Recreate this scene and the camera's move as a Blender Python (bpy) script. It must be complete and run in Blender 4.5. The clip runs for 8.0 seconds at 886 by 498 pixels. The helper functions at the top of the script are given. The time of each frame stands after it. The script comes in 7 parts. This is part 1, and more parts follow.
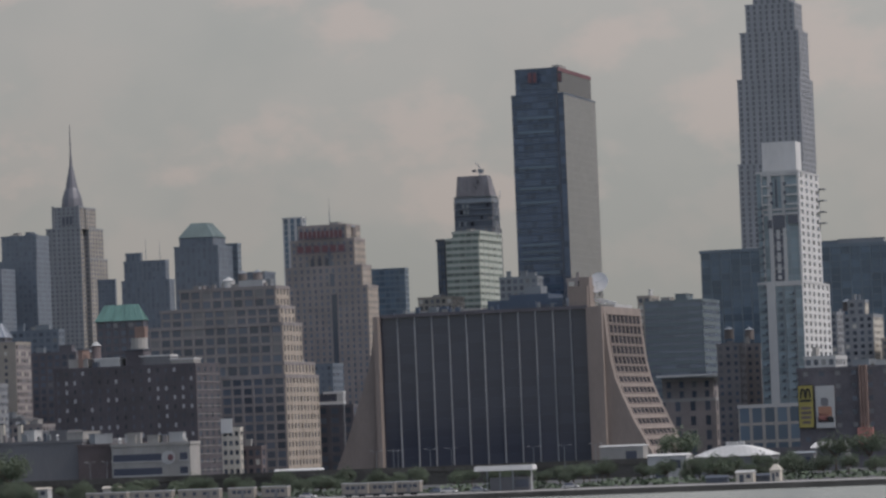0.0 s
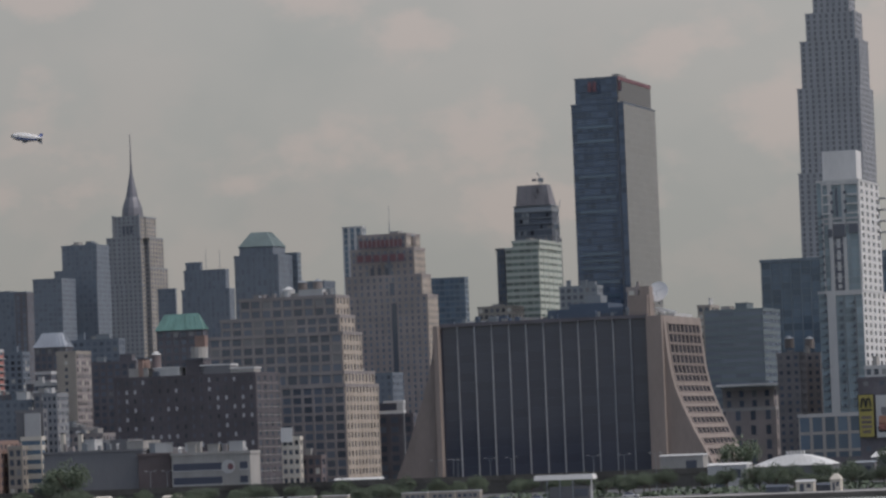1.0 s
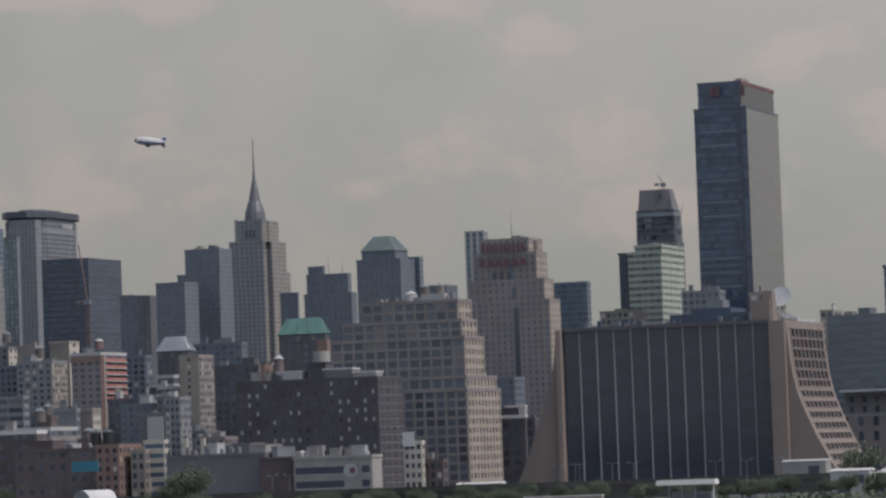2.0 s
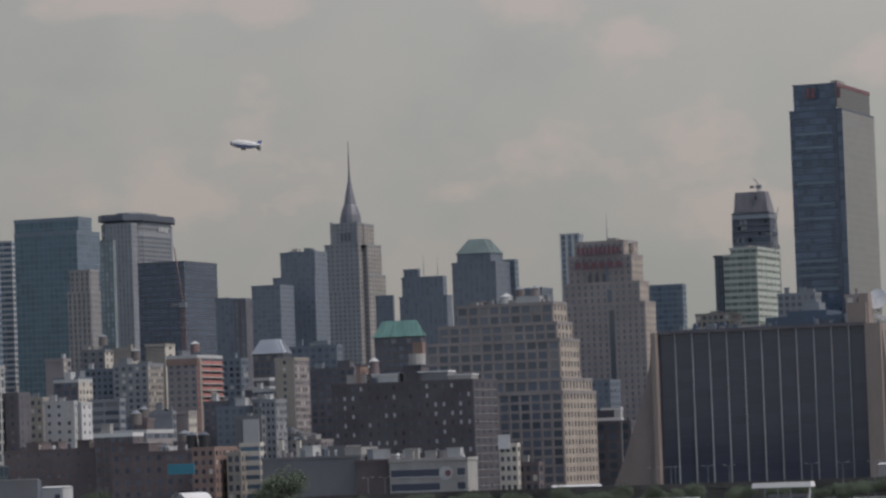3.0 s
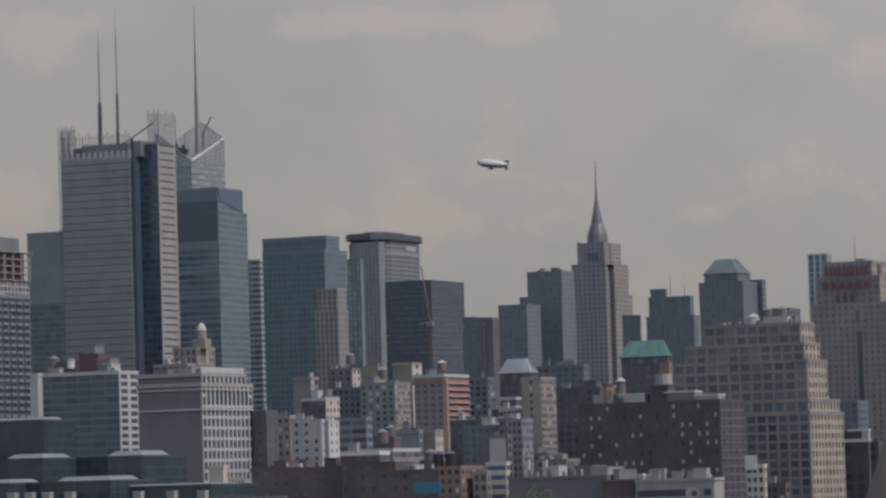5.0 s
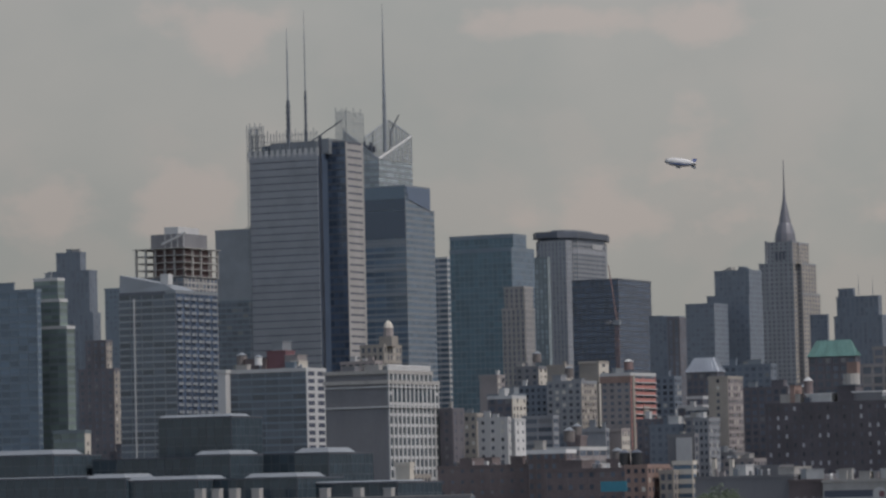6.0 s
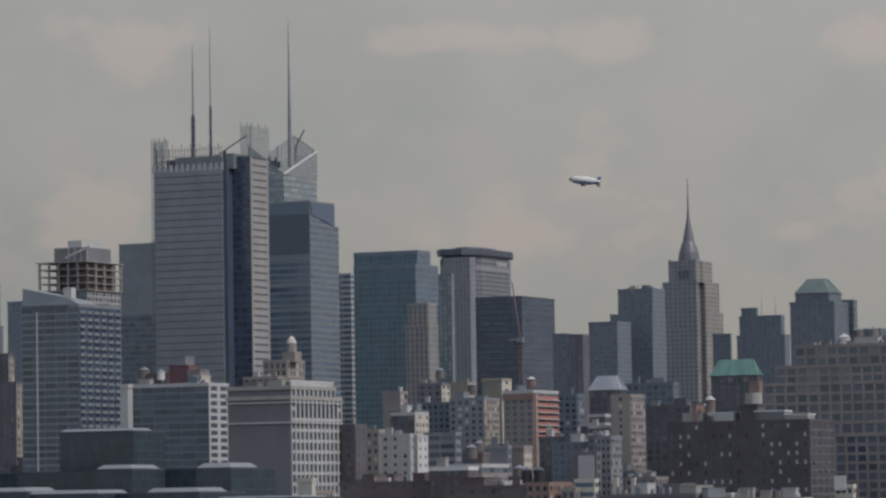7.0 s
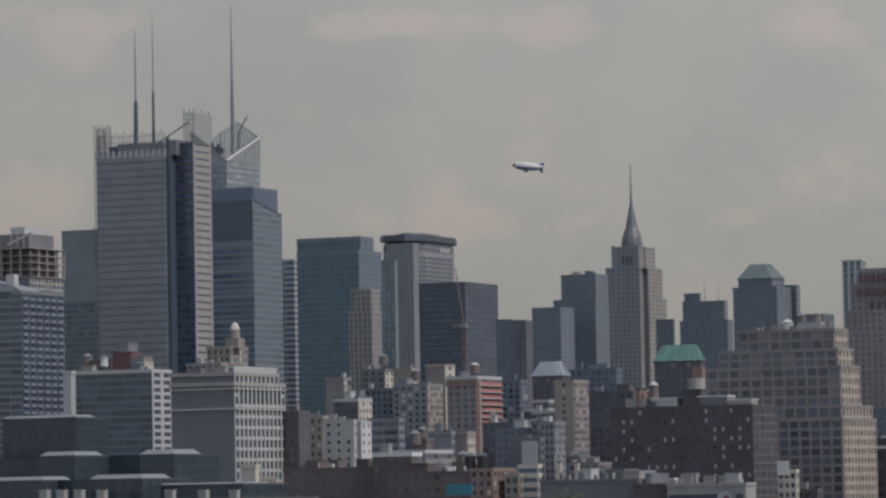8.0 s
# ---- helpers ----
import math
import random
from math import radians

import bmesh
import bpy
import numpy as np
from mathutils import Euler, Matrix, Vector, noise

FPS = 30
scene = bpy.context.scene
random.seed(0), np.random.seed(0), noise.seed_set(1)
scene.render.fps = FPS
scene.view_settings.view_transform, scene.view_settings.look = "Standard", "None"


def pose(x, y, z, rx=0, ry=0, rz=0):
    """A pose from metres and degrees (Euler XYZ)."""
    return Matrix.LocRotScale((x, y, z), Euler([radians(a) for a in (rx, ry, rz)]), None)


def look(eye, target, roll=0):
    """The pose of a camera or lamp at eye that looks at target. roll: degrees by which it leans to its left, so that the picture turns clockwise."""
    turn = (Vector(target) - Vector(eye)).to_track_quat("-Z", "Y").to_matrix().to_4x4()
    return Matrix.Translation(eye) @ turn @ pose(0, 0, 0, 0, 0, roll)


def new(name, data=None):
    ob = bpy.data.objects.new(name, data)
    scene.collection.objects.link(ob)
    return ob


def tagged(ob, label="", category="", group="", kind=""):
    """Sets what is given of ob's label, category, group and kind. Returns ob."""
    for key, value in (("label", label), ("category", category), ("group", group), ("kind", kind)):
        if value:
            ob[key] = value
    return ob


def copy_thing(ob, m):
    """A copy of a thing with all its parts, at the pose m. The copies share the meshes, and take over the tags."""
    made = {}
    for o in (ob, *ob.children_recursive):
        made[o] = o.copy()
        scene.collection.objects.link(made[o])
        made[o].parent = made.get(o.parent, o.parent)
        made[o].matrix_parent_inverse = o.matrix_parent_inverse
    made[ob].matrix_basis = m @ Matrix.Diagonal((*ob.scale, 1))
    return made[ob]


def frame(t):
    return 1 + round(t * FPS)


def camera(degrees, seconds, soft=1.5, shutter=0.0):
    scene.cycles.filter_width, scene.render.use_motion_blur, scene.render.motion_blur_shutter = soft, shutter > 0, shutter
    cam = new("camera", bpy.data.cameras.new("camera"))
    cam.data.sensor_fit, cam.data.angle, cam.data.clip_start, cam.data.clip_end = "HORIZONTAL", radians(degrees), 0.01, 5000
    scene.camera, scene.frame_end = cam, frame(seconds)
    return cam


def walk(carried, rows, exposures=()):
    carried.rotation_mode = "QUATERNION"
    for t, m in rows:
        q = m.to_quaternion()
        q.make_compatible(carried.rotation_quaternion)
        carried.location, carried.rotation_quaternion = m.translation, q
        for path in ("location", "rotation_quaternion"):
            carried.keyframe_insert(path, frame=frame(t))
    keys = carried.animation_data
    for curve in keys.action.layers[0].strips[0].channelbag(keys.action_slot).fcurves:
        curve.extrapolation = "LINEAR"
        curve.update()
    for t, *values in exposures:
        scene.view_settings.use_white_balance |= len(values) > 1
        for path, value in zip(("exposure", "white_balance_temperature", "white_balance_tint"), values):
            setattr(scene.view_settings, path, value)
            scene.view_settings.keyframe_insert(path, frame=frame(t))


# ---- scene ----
# ---- camera ----
EYE = Vector((0.0, 0.0, 18.0))
cam = camera(12.26, 8.0, soft=2.6)


def aim(yaw, pitch, roll):
    """Pose of the camera turned yaw degrees to the right, pitch up, roll leaning left."""
    a, b = radians(yaw), radians(pitch)
    return look(EYE, EYE + Vector((math.sin(a) * math.cos(b), math.cos(a) * math.cos(b), math.sin(b))), roll)


walk(cam, [
    (0, aim(-0.036, 2.609, -2.292)),
    (0.5, aim(-0.460, 2.668, -2.296)),
    (1, aim(-0.862, 2.769, -2.268)),
    (1.5, aim(-1.774, 2.875, -2.339)),
    (1.7, aim(-2.133, 2.870, -2.179)),
    (2.1, aim(-2.668, 2.903, -2.079)),
    (2.45, aim(-3.003, 2.917, -1.926)),
    (2.8, aim(-3.460, 2.951, -1.846)),
    (3, aim(-3.881, 2.979, -2.080)),
    (3.5, aim(-4.654, 3.062, -1.959)),
    (4, aim(-5.294, 3.185, -1.949)),
    (4.5, aim(-6.460, 3.320, -1.737)),
    (5, aim(-7.304, 3.364, -1.707)),
    (5.2, aim(-7.905, 3.414, -1.630)),
    (5.5, aim(-8.692, 3.427, -1.569)),
    (5.8, aim(-9.525, 3.413, -1.438)),
    (6.05, aim(-9.939, 3.411, -1.336)),
    (6.3, aim(-9.832, 3.444, -1.291)),
    (6.5, aim(-9.409, 3.490, -1.353)),
    (7, aim(-8.567, 3.609, -0.927)),
    (7.5, aim(-7.991, 3.421, -0.942)),
    (8, aim(-7.780, 3.401, -1.067)),
], exposures=((0.0, 0.25, 6280, 14), (8.0, 0.2, 6280, 12.5)))

# ---- daylight: hazy overcast, weak sun from the south ----
GRID = -16.0            # the street grid is turned against the view axis
SUN_AZ, SUN_EL = 111.0, 50.0
world = bpy.data.worlds.new("hazy_sky")
scene.world = world
world.use_nodes = True
wt = world.node_tree
wt.nodes.clear()


def wnode(kind, **vals):
    n = wt.nodes.new(kind)
    for k, v in vals.items():
        n.inputs[k].default_value = v
    return n


coord = wnode("ShaderNodeTexCoord")
stretch = wnode("ShaderNodeMapping", Scale=(1.0, 1.0, 1.5), Location=(0.31, 0.12, 0.05))
wt.links.new(coord.outputs["Generated"], stretch.inputs["Vector"])
big = wnode("ShaderNodeTexNoise", Scale=9.5, Detail=4.0, Roughness=0.5)
small = wnode("ShaderNodeTexNoise", Scale=24.0, Detail=4.0, Roughness=0.5)
for n in (big, small):
    wt.links.new(stretch.outputs[0], n.inputs["Vector"])
both = wt.nodes.new("ShaderNodeMix")
both.inputs[0].default_value = 0.45
wt.links.new(big.outputs[0], both.inputs[2])
wt.links.new(small.outputs[0], both.inputs[3])
ramp = wt.nodes.new("ShaderNodeValToRGB")
ramp.color_ramp.elements[0].position, ramp.color_ramp.elements[0].color = 0.40, (0.308, 0.307, 0.277, 1)
ramp.color_ramp.elements[1].position, ramp.color_ramp.elements[1].color = 0.62, (0.352, 0.337, 0.301, 1)
mid = ramp.color_ramp.elements.new(0.50)
mid.color = (0.331, 0.323, 0.290, 1)
wt.links.new(both.outputs[0], ramp.inputs[0])
# lit cumulus low over the skyline
puff = wnode("ShaderNodeTexNoise", Scale=27.0, Detail=7.0, Roughness=0.5)
puff_place = wnode("ShaderNodeMapping", Scale=(1.0, 1.0, 1.35), Location=(0.07, 0.4, 0.02))
wt.links.new(coord.outputs["Generated"], puff_place.inputs["Vector"])
wt.links.new(puff_place.outputs[0], puff.inputs["Vector"])
edge = wnode("ShaderNodeMapRange")
edge.interpolation_type = "SMOOTHSTEP"
for key, value in (("From Min", 0.50), ("From Max", 0.60), ("To Min", 0.0), ("To Max", 0.22)):
    edge.inputs[key].default_value = value
wt.links.new(puff.outputs[0], edge.inputs[0])
level = wt.nodes.new("ShaderNodeSeparateXYZ")
wt.links.new(coord.outputs["Generated"], level.inputs[0])
low = wnode("ShaderNodeMapRange")
low.interpolation_type = "SMOOTHSTEP"
for key, value in (("From Min", 0.074), ("From Max", 0.115), ("To Min", 1.0), ("To Max", 0.15)):
    low.inputs[key].default_value = value
wt.links.new(level.outputs["Z"], low.inputs[0])
amount = wt.nodes.new("ShaderNodeMath")
amount.operation = "MULTIPLY"
wt.links.new(edge.outputs[0], amount.inputs[0])
wt.links.new(low.outputs[0], amount.inputs[1])
# banks of lit cumulus: azimuth, elevation, half width and half height of each, in degrees
BANKS = ((-6.0, 4.2, 1.25, 0.85), (-7.3, 3.8, 1.1, 0.42), (-9.0, 3.75, 0.70, 0.38), (-13.3, 4.1, 0.75, 0.50), (-3.6, 3.8, 0.9, 0.45), (-8.2, 6.5, 0.9, 0.22),
         (-6.0, 6.5, 0.75, 0.34), (-2.5, 6.35, 0.9, 0.5), (-13.0, 6.4, 0.95, 0.48), (-15.4, 4.0, 0.8, 0.4), (-0.1, 4.1, 1.3, 0.6), (5.7, 5.1, 0.9, 0.8),
         (3.9, 4.7, 0.75, 0.95), (-2.2, 4.0, 1.2, 0.55), (2.6, 5.5, 1.5, 0.5), (-1.2, 5.65, 0.8, 0.45), (0.3, 3.4, 1.6, 0.6), (-11.3, 3.4, 1.2, 0.4))


def wmath(op, a, b=None):
    n = wt.nodes.new("ShaderNodeMath")
    n.operation = op
    for k, v in enumerate((a, b)):
        if isinstance(v, (int, float)):
            n.inputs[k].default_value = v
        elif v is not None:
            wt.links.new(v, n.inputs[k])
    return n.outputs[0]


azimuth = wmath("MULTIPLY", wmath("ARCTAN2", level.outputs["X"], level.outputs["Y"]), 57.2958)
height = wmath("MULTIPLY", wmath("ARCSINE", level.outputs["Z"]), 57.2958)
place = wt.nodes.new("ShaderNodeCombineXYZ")
wt.links.new(azimuth, place.inputs[0])
wt.links.new(height, place.inputs[1])
nearest = None
for a, e, wide, tall in BANKS:
    off = wt.nodes.new("ShaderNodeVectorMath")
    off.operation = "SUBTRACT"
    wt.links.new(place.outputs[0], off.inputs[0])
    off.inputs[1].default_value = (a, e, 0)
    fit = wt.nodes.new("ShaderNodeVectorMath")
    fit.operation = "MULTIPLY"
    wt.links.new(off.outputs[0], fit.inputs[0])
    fit.inputs[1].default_value = (1 / wide, 1 / tall, 0)
    far = wt.nodes.new("ShaderNodeVectorMath")
    far.operation = "LENGTH"
    wt.links.new(fit.outputs[0], far.inputs[0])
    nearest = far.outputs["Value"] if nearest is None else wmath("MINIMUM", nearest, far.outputs["Value"])
billow = wnode("ShaderNodeTexNoise", Scale=38.0, Detail=8.0, Roughness=0.55)
wt.links.new(stretch.outputs[0], billow.inputs["Vector"])
ragged = wmath("ADD", wmath("SUBTRACT", 1.0, nearest), wmath("MULTIPLY", wmath("SUBTRACT", billow.outputs[0], 0.5), 5.0))
bank = wnode("ShaderNodeMapRange")
bank.interpolation_type = "SMOOTHSTEP"
for key, value in (("From Min", -0.15), ("From Max", 0.85), ("To Min", 0.0), ("To Max", 0.72)):
    bank.inputs[key].default_value = value
wt.links.new(ragged, bank.inputs[0])
clouds = wt.nodes.new("ShaderNodeMix")
clouds.data_type = "RGBA"
clouds.inputs[7].default_value = (0.420, 0.360, 0.315, 1)
wt.links.new(wmath("MAXIMUM", amount.outputs[0], bank.outputs[0]), clouds.inputs[0])
wt.links.new(ramp.outputs[0], clouds.inputs[6])
nishita = wt.nodes.new("ShaderNodeTexSky")
nishita.sky_type, nishita.sun_disc = "NISHITA", False
nishita.sun_elevation, nishita.sun_rotation = radians(SUN_EL), radians(SUN_AZ)
nishita.dust_density = 1.5
clear = wnode("ShaderNodeBackground", Strength=0.15)
cover = wnode("ShaderNodeBackground", Strength=1.0)
veil = wt.nodes.new("ShaderNodeMixShader")
up = wt.nodes.new("ShaderNodeSeparateXYZ")
wt.links.new(coord.outputs["Generated"], up.inputs[0])
behind = wt.nodes.new("ShaderNodeMath")
behind.operation = "MULTIPLY_ADD"
behind.inputs[1].default_value, behind.inputs[2].default_value = -0.45, 0.45
wt.links.new(up.outputs["Y"], behind.inputs[0])
away = wt.nodes.new("ShaderNodeMath")
wt.links.new(up.outputs["Z"], away.inputs[0])
wt.links.new(behind.outputs[0], away.inputs[1])
# unseen cover overhead and to the west is thinned; the added blue tints the walls like haze
thin = wnode("ShaderNodeMapRange")
for key, value in (("From Min", 0.17), ("From Max", 0.75), ("To Min", 0.96), ("To Max", 0.45)):
    thin.inputs[key].default_value = value
thin.interpolation_type = "SMOOTHSTEP"
wt.links.new(away.outputs[0], thin.inputs[0])
wt.links.new(thin.outputs[0], veil.inputs[0])
sunward = wnode("ShaderNodeMapRange")
for key, value in (("From Min", -0.28), ("From Max", 0.12), ("To Min", 0.93), ("To Max", 1.10)):
    sunward.inputs[key].default_value = value
wt.links.new(up.outputs["X"], sunward.inputs[0])
# an overcast sky is up to three times as bright overhead as at the horizon
domed = wmath("ADD", wmath("MULTIPLY", wmath("MAXIMUM", up.outputs["Z"], 0.0), 2.0), 0.685)
wt.links.new(wmath("MULTIPLY", sunward.outputs[0], domed), cover.inputs["Strength"])
sky_out = wt.nodes.new("ShaderNodeOutputWorld")
wt.links.new(nishita.outputs[0], clear.inputs[0])
wt.links.new(clouds.outputs[2], cover.inputs[0])
wt.links.new(clear.outputs[0], veil.inputs[1])
wt.links.new(cover.outputs[0], veil.inputs[2])
wt.links.new(veil.outputs[0], sky_out.inputs[0])

sun_data = bpy.data.lights.new("sun", "SUN")
sun_data.energy, sun_data.angle, sun_data.color = 1.8, radians(4.0), (1.0, 0.93, 0.84)
sun = new("sun", sun_data)
sun_way = Vector((math.sin(radians(SUN_AZ)) * math.cos(radians(SUN_EL)), math.cos(radians(SUN_AZ)) * math.cos(radians(SUN_EL)), math.sin(radians(SUN_EL))))
sun.matrix_world = look(sun_way * 3000, (0, 0, 0))


# ---- materials ----
def surface(name, color, rough=0.85, vary=0.25, grain=0.35, streak=0.0, spread=0.0, metal=0.0, bump=0.3, spec=0.4):
    """A matt or glossy surface with stains at one scale, grain at another and, where asked, upright streaks."""
    m = bpy.data.materials.new(name)
    m.use_nodes = True
    t = m.node_tree
    p = t.nodes["Principled BSDF"]
    p.inputs["Roughness"].default_value, p.inputs["Metallic"].default_value = rough, metal
    p.inputs["Specular IOR Level"].default_value = spec
    co = t.nodes.new("ShaderNodeTexCoord")
    mp = t.nodes.new("ShaderNodeMapping")
    mp.inputs["Scale"].default_value = (1, 1, 0.25 if streak else 1)
    t.links.new(co.outputs["Object"], mp.inputs[0])
    stain = t.nodes.new("ShaderNodeTexNoise")
    stain.inputs["Scale"].default_value, stain.inputs["Detail"].default_value = 0.09 + streak, 5
    fine = t.nodes.new("ShaderNodeTexNoise")
    fine.inputs["Scale"].default_value, fine.inputs["Detail"].default_value = 1.4, 4
    for n in (stain, fine):
        t.links.new(mp.outputs[0], n.inputs["Vector"])
    mix = t.nodes.new("ShaderNodeMix")
    mix.inputs[0].default_value = grain
    t.links.new(stain.outputs[0], mix.inputs[2])
    t.links.new(fine.outputs[0], mix.inputs[3])
    val = t.nodes.new("ShaderNodeMapRange")
    val.inputs["From Min"].default_value, val.inputs["From Max"].default_value = 0.3, 0.7
    val.inputs["To Min"].default_value, val.inputs["To Max"].default_value = 1 - vary, 1 + vary
    t.links.new(mix.outputs[0], val.inputs[0])
    rgb = t.nodes.new("ShaderNodeHueSaturation")
    rgb.inputs["Color"].default_value = (*color, 1)
    last = val.outputs[0]
    if spread:
        info = t.nodes.new("ShaderNodeObjectInfo")
        r = t.nodes.new("ShaderNodeMapRange")
        r.inputs["To Min"].default_value, r.inputs["To Max"].default_value = 1 - spread, 1 + spread
        t.links.new(info.outputs["Random"], r.inputs[0])
        mul = t.nodes.new("ShaderNodeMath")
        mul.operation = "MULTIPLY"
        t.links.new(last, mul.inputs[0])
        t.links.new(r.outputs[0], mul.inputs[1])
        last = mul.outputs[0]
    t.links.new(last, rgb.inputs["Value"])
    t.links.new(rgb.outputs[0], p.inputs["Base Color"])
    if bump:
        b = t.nodes.new("ShaderNodeBump")
        b.inputs["Strength"].default_value, b.inputs["Distance"].default_value = bump, 0.15
        t.links.new(fine.outputs[0], b.inputs["Height"])
        t.links.new(b.outputs[0], p.inputs["Normal"])
    return m


def glazing(name, color, rough=0.12, spread=0.5, blinds=0.0, blind_color=(0.45, 0.43, 0.38), gloss=0.5):
    """Window glass seen from outside: dark rooms behind, some with blinds, each pane a little different."""
    m = bpy.data.materials.new(name)
    m.use_nodes = True
    t = m.node_tree
    p = t.nodes["Principled BSDF"]
    p.inputs["Roughness"].default_value = rough
    p.inputs["Specular IOR Level"].default_value = gloss
    info = t.nodes.new("ShaderNodeObjectInfo")
    geo = t.nodes.new("ShaderNodeNewGeometry")
    add = t.nodes.new("ShaderNodeMath")
    add.operation = "ADD"
    t.links.new(info.outputs["Random"], add.inputs[0])
    t.links.new(geo.outputs["Random Per Island"], add.inputs[1])
    fr = t.nodes.new("ShaderNodeMath")
    fr.operation = "FRACT"
    t.links.new(add.outputs[0], fr.inputs[0])
    ramp = t.nodes.new("ShaderNodeValToRGB")
    el = ramp.color_ramp.elements
    el[0].color = (*[c * (1 - spread) for c in color], 1)
    el[1].position, el[1].color = max(0.05, 1 - blinds - 0.02), (*[c * (1 + spread) for c in color], 1)
    if blinds:
        e3 = el.new(1 - blinds)
        e3.color = (*blind_color, 1)
    t.links.new(fr.outputs[0], ramp.inputs[0])
    t.links.new(ramp.outputs[0], p.inputs["Base Color"])
    co = t.nodes.new("ShaderNodeTexCoord")
    wob = t.nodes.new("ShaderNodeTexNoise")
    wob.inputs["Scale"].default_value = 0.35
    t.links.new(co.outputs["Object"], wob.inputs["Vector"])
    b = t.nodes.new("ShaderNodeBump")
    b.inputs["Strength"].default_value, b.inputs["Distance"].default_value = 0.06, 0.3
    t.links.new(wob.outputs[0], b.inputs["Height"])
    t.links.new(b.outputs[0], p.inputs["Normal"])
    return m


TAN = surface("tan_brick", (0.225, 0.2, 0.192), vary=0.2, spread=0.06)
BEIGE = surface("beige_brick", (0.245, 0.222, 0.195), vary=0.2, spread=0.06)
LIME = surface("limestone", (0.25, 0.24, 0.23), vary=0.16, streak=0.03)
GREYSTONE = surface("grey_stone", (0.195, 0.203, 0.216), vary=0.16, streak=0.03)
# aerial haze is put into this stone's bluish low-contrast colour
HAZESTONE = surface("haze_tinted_stone", (0.122, 0.142, 0.168), vary=0.14, streak=0.03)
BROWN = surface("brown_brick", (0.205, 0.187, 0.184), vary=0.22)
DARKBRICK = surface("dark_brick", (0.1, 0.094, 0.104), vary=0.3)
# brick of the south flanks with warm sunlight put into its colour
SUNLITSTONE = surface("sunlit_flank_stone", (0.33, 0.285, 0.24), vary=0.18, streak=0.03)
GREENBAND = surface("pale_green_band", (0.36, 0.385, 0.345), vary=0.12, streak=0.03)
NETTING = surface("building_netting", (0.15, 0.145, 0.155), vary=0.35, streak=0.1)
MAROON = surface("maroon_brick", (0.118, 0.096, 0.096), vary=0.3, spread=0.15)
REDBRICK = surface("red_brick", (0.33, 0.15, 0.13), vary=0.22, spread=0.08)
ORANGE = surface("orange_brick", (0.2, 0.14, 0.12), vary=0.25)
CONCRETE = surface("concrete", (0.27, 0.26, 0.245), vary=0.2, streak=0.05)
BUFFCON = surface("buff_concrete", (0.215, 0.18, 0.16), vary=0.16, streak=0.05)
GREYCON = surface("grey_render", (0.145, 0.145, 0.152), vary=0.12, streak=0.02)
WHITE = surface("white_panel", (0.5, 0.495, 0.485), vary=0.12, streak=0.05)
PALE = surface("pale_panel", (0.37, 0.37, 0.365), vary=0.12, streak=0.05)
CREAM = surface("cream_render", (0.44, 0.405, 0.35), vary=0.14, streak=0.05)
DARKMETAL = surface("dark_metal", (0.075, 0.085, 0.105), rough=0.5, vary=0.2, metal=0.2)
GREYMETAL = surface("grey_metal", (0.19, 0.205, 0.22), rough=0.5, vary=0.15, metal=0.3)
BLUEMETAL = surface("blue_grey_cladding", (0.12, 0.15, 0.18), rough=0.4, vary=0.15, metal=0.1)
GREENCLAD = surface("grey_green_cladding", (0.115, 0.14, 0.15), rough=0.5, vary=0.15)
CERAMIC = surface("ceramic_rods", (0.235, 0.245, 0.262), rough=0.6, vary=0.12)
SILVER = surface("silver_metal", (0.27, 0.29, 0.32), rough=0.4, vary=0.15, metal=0.4)
CROWNSTEEL = surface("crown_steel", (0.125, 0.125, 0.14), rough=0.5, vary=0.15, metal=0.2)
NAVY = surface("navy_cladding", (0.055, 0.075, 0.11), rough=0.4, vary=0.15)
PALESTONE = surface("pale_grey_stone", (0.235, 0.243, 0.258), vary=0.14, streak=0.03)
AQUAWALL = surface("aqua_cladding", (0.2, 0.235, 0.25), rough=0.4, vary=0.12)
BLACKBRICK = surface("black_brick", (0.074, 0.068, 0.076), vary=0.3)
HALLMETAL = surface("hall_frame", (0.055, 0.06, 0.072), rough=0.5, vary=0.2)
# copper of the far roof, greyed because haze is mixed into its colour
HAZECOPPER = surface("hazed_copper", (0.115, 0.15, 0.15), rough=0.7, vary=0.2)
COPPER = surface("green_copper", (0.105, 0.2, 0.18), rough=0.7, vary=0.25, streak=0.2)
ROOFING = surface("roof_gravel", (0.13, 0.13, 0.13), vary=0.3)
TAR = surface("tar_roof", (0.1, 0.1, 0.105), vary=0.3)
TANKWOOD = surface("tank_wood", (0.13, 0.115, 0.11), vary=0.3, spread=0.2)
RUST = surface("rusty_steel", (0.165, 0.115, 0.11), vary=0.3)
SIGNRED = surface("sign_red", (0.14, 0.072, 0.08), vary=0.2)
YELLOW = surface("sign_yellow", (0.28, 0.24, 0.075), vary=0.12, bump=0)
BLACKPAINT = surface("black_paint", (0.02, 0.02, 0.022), rough=0.5, vary=0.2, bump=0)
TEAL = surface("teal_cover", (0.05, 0.19, 0.25), vary=0.2)
SKIN = surface("poster_brown", (0.30, 0.16, 0.11), vary=0.2, bump=0)
WATERBLUE = surface("airship_blue", (0.08, 0.12, 0.30), vary=0.1, bump=0)
GLASS = glazing("window_glass", (0.06, 0.07, 0.088), blinds=0.12)
DIMGLASS = glazing("dim_window_glass", (0.095, 0.11, 0.135), spread=0.3, blinds=0.1, blind_color=(0.17, 0.17, 0.175))
NAVYGLASS = glazing("navy_curtain_glass", (0.058, 0.08, 0.12), spread=0.3)
